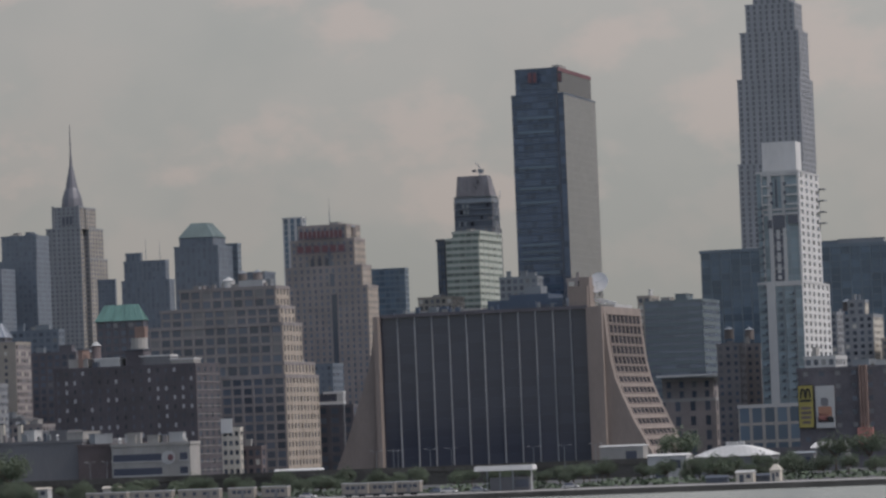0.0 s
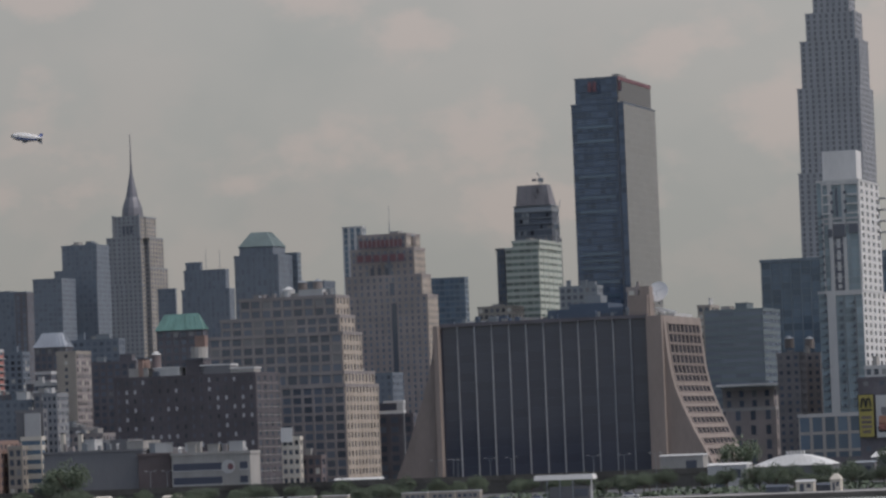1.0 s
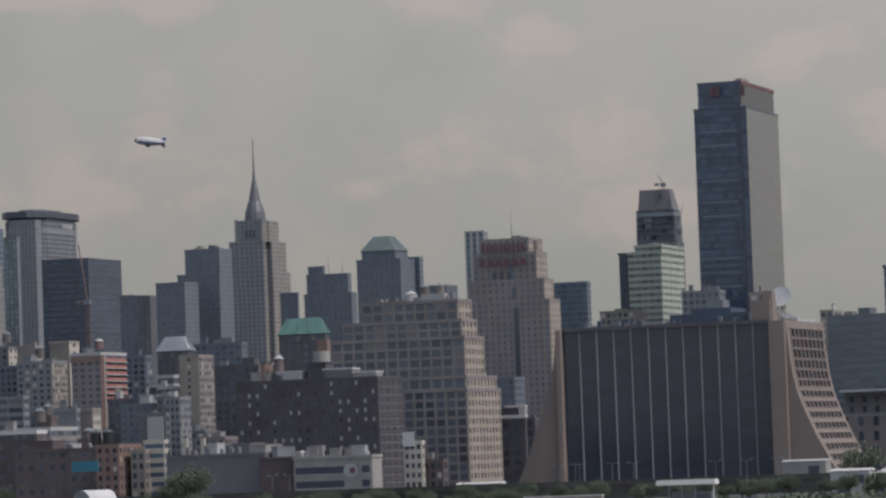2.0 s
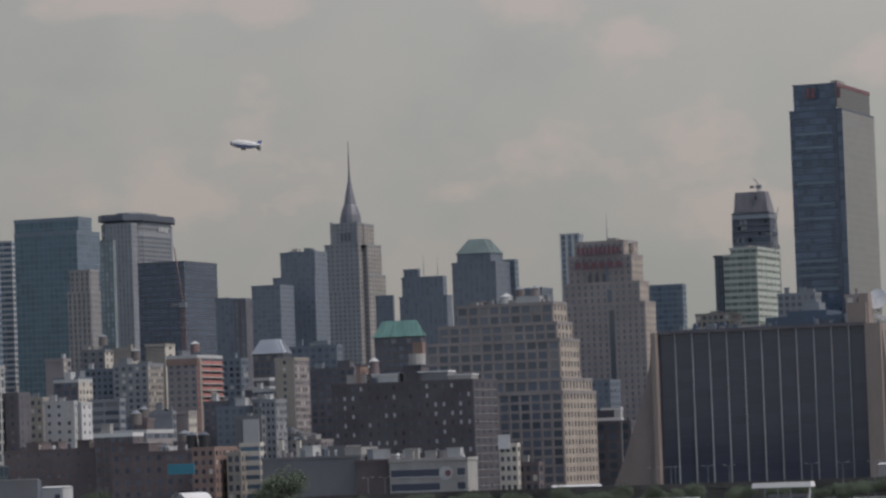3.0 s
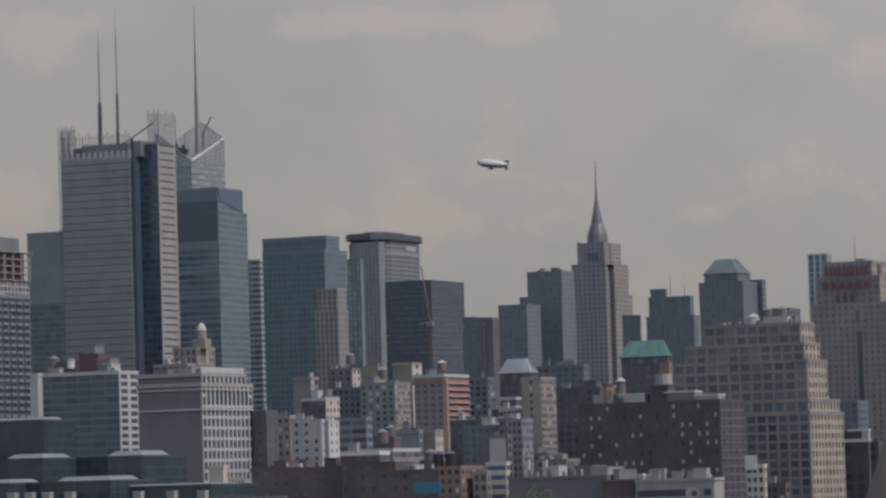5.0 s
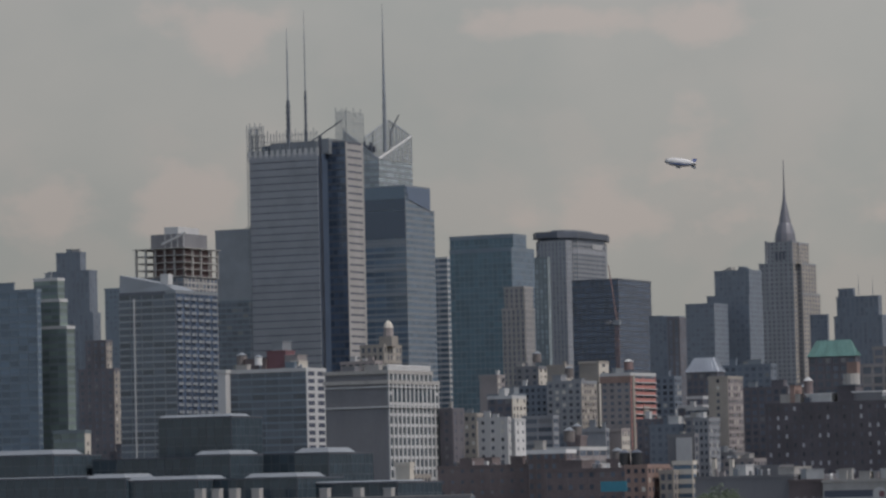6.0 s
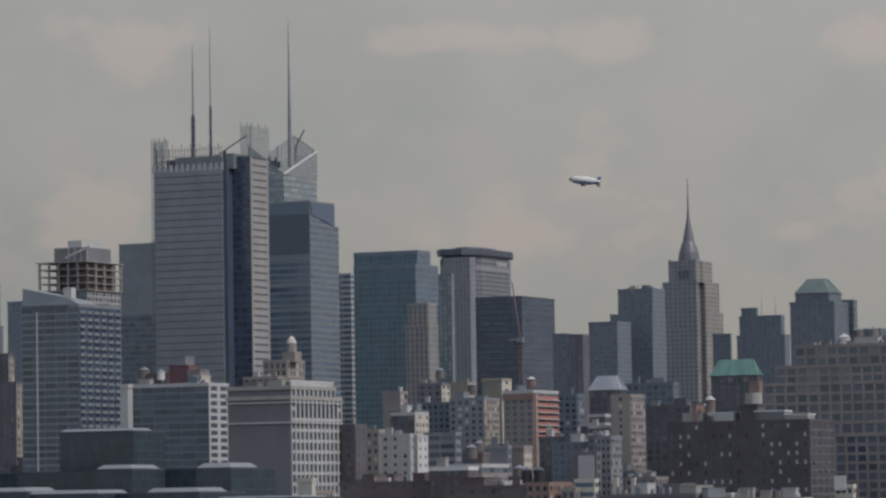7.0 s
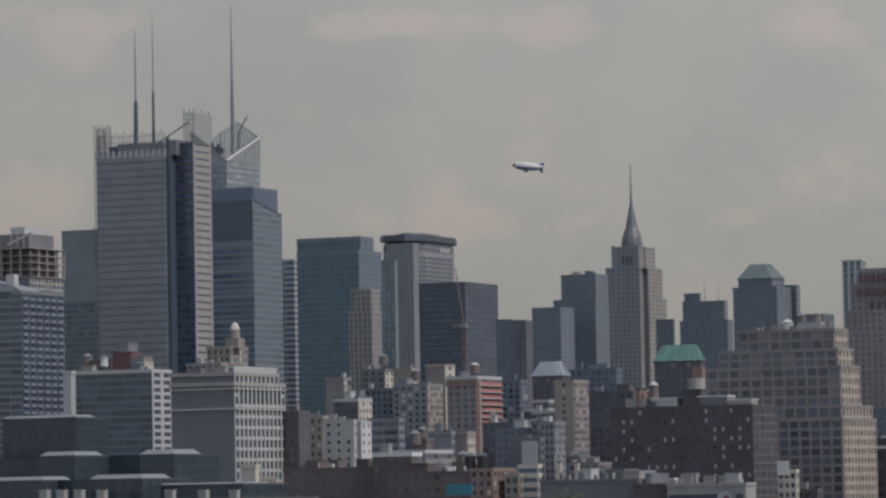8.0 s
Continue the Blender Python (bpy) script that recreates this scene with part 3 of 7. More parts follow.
# banded tower with an unfinished tower behind
netted = building("unfinished_tower", "unfinished tapering concrete tower wrapped in dark netting", 25.6, 2551.8, ((24.0, 20.0, 3.0, 146.5, 4.0, 0.0),), GREYCON, HAZEGLASS, floor=3.8, bay=4.0, pw=0.3, sh=0.25, proud=0.6, parapet=0)
for (za, xa, xb, yb), (zb, xc, xd, yd), m, nm in (((146.5, -20.2, 4.2, 18.0), (162.5, -20.2, 4.2, 17.0), DARKMETAL, "dark_netting"), ((162.5, -20.0, 4.0, 17.0), (166.4, -20.0, 4.0, 16.0), GREYMETAL, "grey_netting"), ((166.4, -18.6, 3.4, 15.5), (179.0, -17.6, 1.6, 9.0), NETTING, "pale_netting")):
    s = Soup()
    s.hull([(xa, 0.1, za), (xb, 0.1, za), (xb, yb, za), (xa, yb, za)], [(xc, 0.9, zb), (xd, 0.9, zb), (xd, yd, zb), (xc, yd, zb)])
    part(nm, s, m, netted)
for j in range(9):
    z = 147.2 + 3.7 * j
    s = Soup()
    o = 0.35 if z < 166 else -1.1 - (z - 166) * 0.1
    s.box(-20.2 - o, 4.2 + o, 0.1 - min(o, 0.3) + max(0, (z - 166) * 0.05), 12.0, z, z + 0.3)
    part("floor_slab", s, GREYMETAL, netted)
r = random.Random(31)
for k in range(16):
    z, u = 148.0 + 3.7 * r.randrange(8), r.uniform(-19.2, 1.0)
    s = Soup()
    s.box(u + (1.5 if z > 166 else 0), u + r.uniform(1.0, 2.4), -0.12 if z < 165 else 0.3, 0.12 if z < 165 else 1.4, z, z + 2.4)
    part("opening", s, r.choice((SHADEPANE, GREYMETAL)), netted)
building("office_building", "pale banded block with ribbon windows", 19.1, 2387.2, ((19.6, 50.0, 3.0, 131.7, 0.0, 0.0), (16.0, 48.0, 131.7, 135.6, 0.4, 1.0),), GREENBAND, BANDGLASS, floor=3.8, bay=4.0, pw=0.06, sh=0.5, trim=GREENBAND, plant=1, south=(10.0, 0.05, 0.58, GREENBAND, BANDGLASS), proud=0.4)
building("office_building", "dark stepped block with scaffold floors beside a pale banded block", -0.4, 2394.0, ((4.6, 20.0, 3.0, 131.6, 0.0, 0.0),), DARKMETAL, NAVYGLASS, floor=3.8, bay=2.4, pw=0.1, sh=0.3, proud=0.7)
building("office_building", "low beige block behind the roofs", 2.5, 2339.9, ((20.0, 25.0, 3.0, 96.5, 0.0, 0.0),), BEIGE, GLASS, plant=2)
building("office_building", "grey roof block with vents", 48.5, 2222.7, ((20.8, 12.0, 3.0, 101.7, 0.0, 0.0),), GREYMETAL, DIMGLASS, plant=3)
building("apartment_building", "tan roof block with a dark tank", 56.8, 1689.8, ((7.9, 8.6, 3.0, 79.9, 0.0, 0.0),), TAN, GLASS, plant=1)
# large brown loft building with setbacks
# sunshine on the south flank is painted in with a paler wall
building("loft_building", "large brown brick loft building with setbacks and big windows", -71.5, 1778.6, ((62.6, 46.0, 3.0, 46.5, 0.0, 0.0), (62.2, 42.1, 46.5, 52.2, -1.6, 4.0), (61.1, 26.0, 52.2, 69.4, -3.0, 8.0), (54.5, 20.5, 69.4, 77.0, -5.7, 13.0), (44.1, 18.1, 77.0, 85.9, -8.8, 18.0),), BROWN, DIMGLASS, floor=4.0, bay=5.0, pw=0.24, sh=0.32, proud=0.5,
         south=(4.6, 0.5, 0.42, SUNLITSTONE, CLEARGLASS), plant=5, single=True, vents=10)
building("office_building", "dark building lower wing behind a loft block", -44.1, 1843.6, ((17.2, 30.0, 3.0, 33.2, 0.0, 0.0),), DARKBRICK, DIMGLASS, floor=4.0, bay=5.0, pw=0.4, sh=0.4)
building("office_tower", "blue-grey tower under a green hipped roof", -146.0, 2642.6, ((29.6, 28.0, 3.0, 145.8, 0.0, 0.0), (22.7, 24.0, 145.8, 152.0, -4.6, 4.0),), HAZESTONE, HAZEGLASS, floor=3.8, bay=3.6, pw=0.5, sh=0.15, hip=(6.0, 9.5, HAZECOPPER))
building("office_tower", "dark wing beside a green-roofed tower", -135.0, 2670.7, ((14.3, 6.8, 3.0, 147.7, 0.0, 0.0),), BLUEMETAL, HAZEGLASS)
building("office_tower", "far stepped grey stone tower", -194.3, 2885.3, ((35.4, 10.5, 3.0, 135.1, 0.0, 0.0), (30.8, 7.0, 135.1, 148.9, -3.9, 4.0), (11.0, 3.4, 148.9, 154.7, -22.9, 6.0),), HAZESTONE, HAZEGLASS, floor=3.8, bay=3.6, pw=0.5, sh=0.15)
building("office_tower", "dark low block beside far towers", -107.2, 2423.4, ((15.8, 20.0, 3.0, 118.4, 0.0, 0.0),), HAZESTONE, HAZEGLASS)
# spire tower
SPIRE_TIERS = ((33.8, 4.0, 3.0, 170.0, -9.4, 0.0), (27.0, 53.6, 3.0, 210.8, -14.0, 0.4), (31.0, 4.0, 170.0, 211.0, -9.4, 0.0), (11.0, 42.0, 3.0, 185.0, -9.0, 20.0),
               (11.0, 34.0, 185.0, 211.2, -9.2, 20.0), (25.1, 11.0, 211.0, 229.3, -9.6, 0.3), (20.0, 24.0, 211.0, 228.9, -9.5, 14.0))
# beige on the south faces puts warm sunlight into the grey stone
spire = building("spire_tower", "tall stepped grey stone tower with a metal crown and needle spire", -306.3, 3562.4, SPIRE_TIERS, GREYSTONE, HAZETOWERGLASS, floor=3.9, bay=4.4, pw=0.52, sh=0.42, proud=0.4, parapet=0.8, south=(6.8, 0.5, 0.4, BEIGE, HAZEGLASS))
building("office_tower", "broad grey stone slab with notched roofline", -335.4, 3373.1, ((37.0, 30.3, 3.0, 174.9, 0.0, 0.0), (30.5, 27.8, 174.9, 195.6, -1.0, 4.0),), HAZESTONE, HAZEGLASS, floor=3.8, bay=4.0, pw=0.45, sh=0.35, plant=5)
building("office_building", "plain blue-grey far block", -359.6, 3328.0, ((24.8, 30.0, 3.0, 166.8, 0.0, 0.0),), HAZESTONE, HAZEGLASS, floor=3.8, bay=4.0, pw=0.3, sh=0.4)
building("office_building", "far grey stone block beside a spire tower", -274.3, 3407.6, ((15.4, 2.6, 3.0, 158.1, 0.0, 0.0),), HAZESTONE, HAZEGLASS)
building("loft_building", "dark brick block under a green copper mansard", -149.7, 2019.5, ((24.2, 6.4, 3.0, 80.6, 0.0, 0.0),), DARKBRICK, DIMGLASS, floor=3.8, bay=4, plant=0, hip=(3.2, 8.0, COPPER))
# black brick apartment house
house = building("apartment_house", "large near-black brick apartment house with pale blinds", -96.9, 1567.4, ((57.4, 28.0, 3.0, 48.8, 0.0, 0.0),), BLACKBRICK, LITGLASS, floor=3.4, bay=3.4, pw=0.7, sh=0.55, plant=6, vents=8, single=True, south=(6.5, 0.6, 0.5, BLACKBRICK, CLEARGLASS), trim=BLACKBRICK)
# low white and grey depot
building("depot", "low white depot with two ribbon windows and a round badge", -89.9, 1409.4, ((28.6, 10.0, 3.0, 19.3, 0.0, 0.0),), CONCRETE, DARKGLASS, floor=30, bay=60, blank="WS", plant=5, parapet=0.8, vents=6)
building("depot", "low brown windowless depot wing", -117.7, 1419.4, ((12.2, 45.0, 3.0, 19.8, 0.0, 0.0),), MAROON, GLASS, blank="WS", plant=2, parapet=0.6)
building("depot", "long low grey windowless depot", -127.9, 1424.4, ((36.8, 45.0, 3.0, 21.6, 0.0, 0.0),), GREYCON, GLASS, blank="WS", plant=7, parapet=0.6, vents=16)
building("billboard_building", "narrow cream building with a white board on its roof", -75.5, 1462.5, ((6.6, 2.5, 3.0, 23.3, 0.0, 0.0),), CREAM, GLASS, floor=3.6, bay=2.6, pw=0.4, sh=0.5, single=True)
building("garage", "small red brick garage with a white side wall", -68.3, 1465.6, ((7.6, 4.4, 3.0, 16.4, 0.0, 0.0),), MAROON, GLASS, floor=3.4, bay=3, single=True, plant=1)

# ---- northern half ----
facet = building("office_tower", "tall blue-grey glass tower with a slanted lighter flank", -471.4, 2559.1, ((30.0, 41.0, 3.0, 198.8, 1.0, 0.0), (30.0, 35.0, 198.8, 213.4, 1.0, 0.0)), GREYMETAL, BLUEGLASS, floor=3.9, bay=7.5, pw=0.03, sh=0.32, proud=0.2, south=(3.4, 0.12, 0.4, GREYMETAL, BLUEGLASS), parapet=0.8)
s = Soup()
s.hull([(1.22, 0.4, 213.2), (1.22, 2.0, 205.5), (1.22, 34.8, 199.2), (1.22, 34.8, 213.2)], [(1.6, 0.4, 213.2), (1.6, 2.0, 205.5), (1.6, 34.8, 199.2), (1.6, 34.8, 213.2)])
part("slanted_facet", s, NAVYGLASS, facet)
for za, zb, m in ((205.6, 213.4, BLUEGLASS), (198.6, 205.2, NAVYGLASS), (181.0, 198.0, NAVYGLASS)):
    s = Soup()
    s.box(-29.0, 0.9, -0.42, -0.22, za, zb)
    part("glass_band", s, m, facet)
for z in (176.5, 160.0, 144.0, 128.0, 112.0, 104.0):
    s = Soup()
    s.box(-29.0, 0.9, -0.42, -0.21, z, z + 2.2)
    part("pale_band", s, GREYMETAL, facet)
building("office_tower", "glass tower with white floor bands", -498.3, 2868.5, ((13.3, 5.5, 3.0, 184.5, 0.0, 0.0),), PALE, BLUEGLASS, floor=3.9, bay=6, pw=0.05, sh=0.4)
building("office_tower", "broad green-blue glass tower", -439.6, 2789.2, ((46.9, 37.2, 3.0, 183.9, 0.0, 0.0), (48.3, 21.3, 183.9, 193.4, -0.3, 4.0),), BLUEMETAL, GREENGLASS, floor=4.0, bay=3.6, pw=0.08, sh=0.12, proud=0.15, south=(3.6, 0.3, 0.2, BLUEMETAL, BLUEGLASS), parapet=2.5)


def octagon_tower(name, label, x, y, outline, z0, z1, floor, wall, glass):
    """A tower on a plan of many sides: a glazed core with a stone band at every floor and ribs at the corners."""
    root = thing(name, label, "building", x, y, 0, GRID, "towers of the skyline")
    cx = sum(a for a, b in outline) / len(outline)
    cy = sum(b for a, b in outline) / len(outline)
    core = Soup()
    core.hull([(a, b, z0) for a, b in outline], [(a, b, z1) for a, b in outline])
    part("wall", core, glass, root)
    grow = [(cx + (a - cx) * 1.012, cy + (b - cy) * 1.012) for a, b in outline]
    n = round((z1 - z0) / floor)
    for j in range(n):
        s = Soup()
        z = z0 + (z1 - z0) * j / n
        s.hull([(a, b, z) for a, b in grow], [(a, b, z + floor * 0.55) for a, b in grow])
        part("floor_band", s, wall, root)
    for (a, b), (c, d2) in zip(grow, grow[1:] + grow[:1]):
        m = max(2, round(math.hypot(c - a, d2 - b) / 5))
        s = Soup()
        for k in range(m):
            px_, py_ = a + (c - a) * k / m, b + (d2 - b) * k / m
            s.box(px_ - 0.35, px_ + 0.35, py_ - 0.35, py_ + 0.35, z0, z1)
        part("rib", s, wall, root)
    return root, cx, cy


SLAB_PLAN = ((-63.5, 12), (-55, 0), (-37, 0), (-26, 14), (-25, 70), (-33, 92), (-56, 92), (-64, 80))
capped, slab_x, slab_y = octagon_tower("office_tower", "wide eight-sided concrete slab tower with flat capped roof", -480.2, 3529.1, list(SLAB_PLAN), 3.0, 236.0, 3.9, GREYSTONE, HAZEGLASS)
building("office_tower", "slim pale stone tower in front of a wide slab", -453.4, 3146.9, ((21.6, 10.7, 3.0, 210.7, 0.0, 0.0),), GREYSTONE, HAZEGLASS, floor=3.8, bay=3.2, pw=0.6, sh=0.2)
building("office_tower", "pale stone shaft with soft edges", -459.2, 3086.1, ((13.7, 5.2, 3.0, 194.6, 0.0, 0.0),), GREENCLAD, PALEGLASS, floor=3.8, bay=3.4, pw=0.4, sh=0.2)
building("office_tower", "dark flat-topped glass tower", -369.5, 2810.7, ((34.5, 57.5, 3.0, 162.5, 0.0, 0.0),), DARKMETAL, NAVYGLASS, floor=3.9, bay=3.4, pw=0.15, sh=0.3, south=(3.4, 0.2, 0.3, DARKMETAL, NAVYGLASS))
building("office_tower", "ornate pale stone tower with crown windows", -410.6, 2656.1, ((16.3, 14.1, 3.0, 137.3, 0.0, 0.0), (13.9, 13.3, 137.3, 151.5, -2.3, 4.0),), LIME, HAZEGLASS, floor=3.8, bay=3.2, pw=0.55, sh=0.3, proud=0.5)
building("unfinished_tower", "unfinished tower of open concrete floors over clad storeys", -537.1, 2234.6, ((30.4, 38.1, 3.0, 142.5, 0.0, 0.0),), GREYCON, DIMGLASS, floor=3.2, bay=4.2, pw=0.2, sh=0.35, south=(4.2, 0.25, 0.35, CONCRETE, DIMGLASS), parapet=0)
building("office_tower", "plain grey tower with one dark band", -552.5, 2478.3, ((27.0, 4.4, 3.0, 139.7, 0.0, 0.0), (25.1, 5.1, 139.7, 183.6, -2.4, 4.0),), GREYMETAL, GREYMETAL, floor=4, bay=4, pw=0.1, sh=0.25, proud=0.15)
building("hotel", "dark maroon glass hotel slab", -541.8, 2433.6, ((26.5, 30.0, 3.0, 137.1, 0.0, 0.0),), BLUEMETAL, DIMGLASS, floor=3.4, bay=4, pw=0.1, sh=0.35)
balcony_tower = building("apartment_tower", "grey-green glass apartment tower with stacked balconies", -434.0, 1788.9, ((29.1, 38.3, 3.0, 110.7, 0.0, 0.0),), GREYMETAL, CLEARGLASS, floor=3.1, bay=6.0, pw=0.06, sh=0.3, single=True, south=(4.4, 0.1, 0.1, DARKMETAL, NAVYGLASS), trim=GREYMETAL)
building("office_tower", "green banded glass block", -507.0, 1872.3, ((14.2, 7.2, 3.0, 100.1, 0.0, 0.0), (12.9, 7.0, 100.1, 113.0, -4.8, 2.0), (12.9, 6.1, 113.0, 123.1, -7.5, 5.0),), GREENCLAD, BANDGLASS, floor=3.5, bay=5, pw=0.04, sh=0.4, trim=PALE, plant=1)
building("office_tower", "dark glass tower on the edge", -516.1, 1854.1, ((44.9, 3.5, 3.0, 116.8, 0.0, 0.0),), BLUEMETAL, BLUEGLASS, floor=3.5, bay=5, pw=0.08, sh=0.3, plant=2)
building("office_tower", "far stepped dark stone tower with a ragged crown", -760.2, 2881.2, ((39.4, 10.3, 3.0, 153.9, 0.0, 0.0), (34.3, 11.1, 153.9, 184.9, -5.1, 4.0), (20.0, 7.9, 184.9, 198.6, -14.8, 8.0),), HAZESTONE, HAZEGLASS, floor=3.8, bay=4, pw=0.5, sh=0.15, plant=2)
building("office_building", "dark blue-grey far block", -714.2, 2784.7, ((13.2, 20.0, 3.0, 165.7, 0.0, 0.0),), BLUEMETAL, HAZEGLASS)
# beige south flank against dark brick paints in the sun
building("loft_building", "dark brick loft with stepped flank coloured as sunlit", -558.2, 2157.4, ((21.9, 8.4, 3.0, 89.0, 0.0, 0.0), (12.8, 6.0, 89.0, 104.6, -7.6, 5.0),), DARKBRICK, DIMGLASS, floor=3.6, bay=4, pw=0.6, sh=0.5, south=(3.6, 0.6, 0.5, BEIGE, GLASS))
building("loft_building", "grey brick block with cream flank", -450.4, 1689.6, ((15.3, 4.6, 3.0, 47.7, 0.0, 0.0),), GREENCLAD, BANDGLASS, floor=3.6, bay=4, pw=0.1, sh=0.4, south=(3.6, 0.7, 0.6, CREAM, GLASS), single=True)
building("apartment_building", "grey slab with white balconies on its flank", -348.4, 1660.4, ((37.9, 17.0, 3.0, 70.3, 0.0, 0.0),), BLUEMETAL, CLEARGLASS, floor=3.1, bay=6, pw=0.05, sh=0.3, south=(7.5, 0.3, 0.42, PALE, DARKGLASS), trim=PALE, plant=2, vents=6)
building("apartment_building", "pale stair tower beside a slab block", -383.6, 1666.3, ((3.7, 20.0, 3.0, 70.5, 0.0, 0.0),), PALE, GLASS, blank="WS")
grid_house = building("warehouse", "tall warehouse with blank grey wall and white window grid flank", -295.7, 1562.0, ((27.2, 44.1, 3.0, 61.5, 0.0, 0.0), (27.3, 38.2, 61.5, 65.5, -1.9, 4.0),), GREYCON, GLASS, floor=4.15, bay=4, blank="W", south=(3.68, 0.33, 0.29, PALE, HALLGLASS), proud=0.55, trim=CONCRETE, single=True, plant=3)
building("office_building", "ornate tan tower with a domed roof lantern", -366.0, 1925.5, ((12.4, 18.6, 3.0, 88.8, 0.0, 0.0),), BEIGE, GLASS, floor=3.6, bay=3, pw=0.5, sh=0.35)
building("office_building", "beige roof block behind a warehouse", -356.0, 1849.8, ((17.4, 7.4, 3.0, 78.7, 0.0, 0.0),), TAN, GLASS, plant=3)
for k in range(10):
    s = Soup()
    s.box(0.25, 0.48, 5.51 + k * 3.675 - 1.1, 5.51 + k * 3.675 + 1.1, 54.4, 59.6)
    part("tall_window", s, HALLGLASS, grid_house)
for z in (52.0, 59.8):
    s = Soup()
    s.box(-27.4, 0.9, -0.5, -0.02, z, z + 0.6)
    s.box(0.02, 0.95, -0.3, 44.0, z, z + 0.5)
    part("string_course", s, PALE, grid_house)
s = Soup()
for k in range(24):
    s.box(-2.2, -1.8, 4.4 + k * 1.56, 5.3 + k * 1.56, 66.7, 68.4)
s.box(-2.25, -1.75, 4.2, 42.0, 68.4, 68.8)
part("balustrade", s, WHITE, grid_house)
# red balconied apartment block and neighbours
# brown west wall of the red block: its shade is put into the colour
redblock = building("apartment_building", "tall red brick apartment block with pale balcony bands", -239.7, 1858.1, ((14.6, 28.8, 3.0, 70.2, 0.0, 0.0),), BROWN, DIMGLASS, floor=2.9, bay=3.4, pw=0.5, sh=0.5, south=(12.0, 0.06, 0.6, REDBRICK, CLEARGLASS), trim=PALE, plant=1, single=True)
# south flanks of the next four are coloured paler to look sunlit
building("apartment_building", "grey-beige apartment tower with flank coloured sunlit cream", -269.4, 1908.2, ((17.4, 17.6, 3.0, 68.6, 0.0, 0.0),), GREYSTONE, GLASS, floor=3.0, bay=3.2, pw=0.5, sh=0.45, south=(3.2, 0.5, 0.45, BEIGE, GLASS), plant=2, single=True)
building("apartment_building", "beige block with plain flank coloured sunlit cream", -266.5, 1949.0, ((10.0, 11.4, 3.0, 78.8, 0.0, 0.0),), BEIGE, GLASS, blank="W", south=(8, 0.7, 0.6, CREAM, GLASS))
building("apartment_building", "grey block with a flank coloured cream as sunlit", -288.3, 1986.4, ((9.4, 9.4, 3.0, 78.6, 0.0, 0.0),), BEIGE, GLASS, blank="W", south=(8, 0.7, 0.6, CREAM, GLASS), plant=1)
building("apartment_building", "grey block with stepped flank coloured sunlit cream", -305.0, 2012.0, ((12.3, 10.1, 3.0, 79.1, 0.0, 0.0),), GREYCON, GLASS, floor=3, bay=4, pw=0.6, sh=0.5, south=(5, 0.6, 0.5, CREAM, GLASS), plant=2)
building("apartment_building", "blue-grey brick apartment block", -289.4, 1934.7, ((17.7, 6.5, 3.0, 67.6, 0.0, 0.0),), HAZESTONE, GLASS, floor=3, bay=3.2, pw=0.5, sh=0.45, plant=1)
building("apartment_building", "tan tower with ochre corner strip", -194.1, 1845.0, ((9.3, 17.7, 3.0, 67.1, 0.0, 0.0),), BEIGE, GLASS, floor=3, bay=9, pw=0.85, sh=0.5, south=(3.2, 0.5, 0.4, TAN, GLASS), single=True)
building("office_building", "dark block under a metal hipped roof", -214.1, 1985.9, ((15.7, 9.4, 3.0, 73.7, 0.0, 0.0),), DARKBRICK, DIMGLASS, hip=(3.0, 7.0, SILVER))
building("apartment_building", "dark grey apartment block with many windows", -241.9, 2045.9, ((10.1, 8.8, 3.0, 73.2, 0.0, 0.0),), HAZESTONE, GLASS, floor=3, bay=3.0, plant=1)
building("apartment_building", "slim far grey tower pair", -295.2, 2529.4, ((11.3, 9.1, 3.0, 123.4, 0.0, 0.0),), HAZESTONE, HAZEGLASS, floor=3.5, bay=4, pw=0.5, sh=0.2)
building("office_building", "far dark blue-grey office block", -318.4, 2640.0, ((9.5, 25.0, 3.0, 128.7, 0.0, 0.0),), HAZESTONE, HAZEGLASS)
building("apartment_building", "grey brick block with small windows", -192.6, 1761.3, ((12.0, 6.4, 3.0, 47.4, 0.0, 0.0),), GREYCON, GLASS, floor=3, bay=3.2, plant=2)
building("apartment_building", "blank-walled grey block with a pale painted panel", -190.8, 1677.6, ((11.8, 4.2, 3.0, 39.3, 0.0, 0.0),), GREYCON, GLASS, blank="W", plant=1)
building("apartment_building", "dark grey brick mid-rise block", -197.4, 2085.2, ((29.3, 7.8, 3.0, 79.2, 0.0, 0.0),), HAZESTONE, DIMGLASS, floor=3.2, bay=3.6, plant=3)
building("apartment_building", "dark brick block behind the apartment house", -174.4, 1922.5, ((25.5, 11.0, 3.0, 63.6, 0.0, 0.0),), DARKBRICK, DIMGLASS, floor=3.2, bay=3.6, plant=3)


# ---- riverside fill: low-rise streets behind the depots ----
building("apartment_building", "grey rendered low block with few windows", -257.5, 1613.5, ((12.9, 2.6, 3.0, 47.0, 0.0, 0.0),), PALE, GLASS, floor=3.4, bay=5, pw=0.7, sh=0.6, single=True, plant=2)
# white for the sunny face, pale grey for the shaded one
building("apartment_building", "white low block with flank coloured brighter as sunlit", -256.2, 1623.5, ((4.5, 9.6, 3.0, 46.5, 0.0, 0.0),), PALE, GLASS, floor=3.4, bay=4, pw=0.6, sh=0.6, south=(4, 0.7, 0.6, WHITE, GLASS), single=True)
building("apartment_building", "ochre brick walk-up with small windows", -277.9, 1660.9, ((11.5, 5.4, 3.0, 49.8, 0.0, 0.0),), BEIGE, GLASS, floor=3.3, bay=3.2, pw=0.55, sh=0.5, single=True, plant=2)
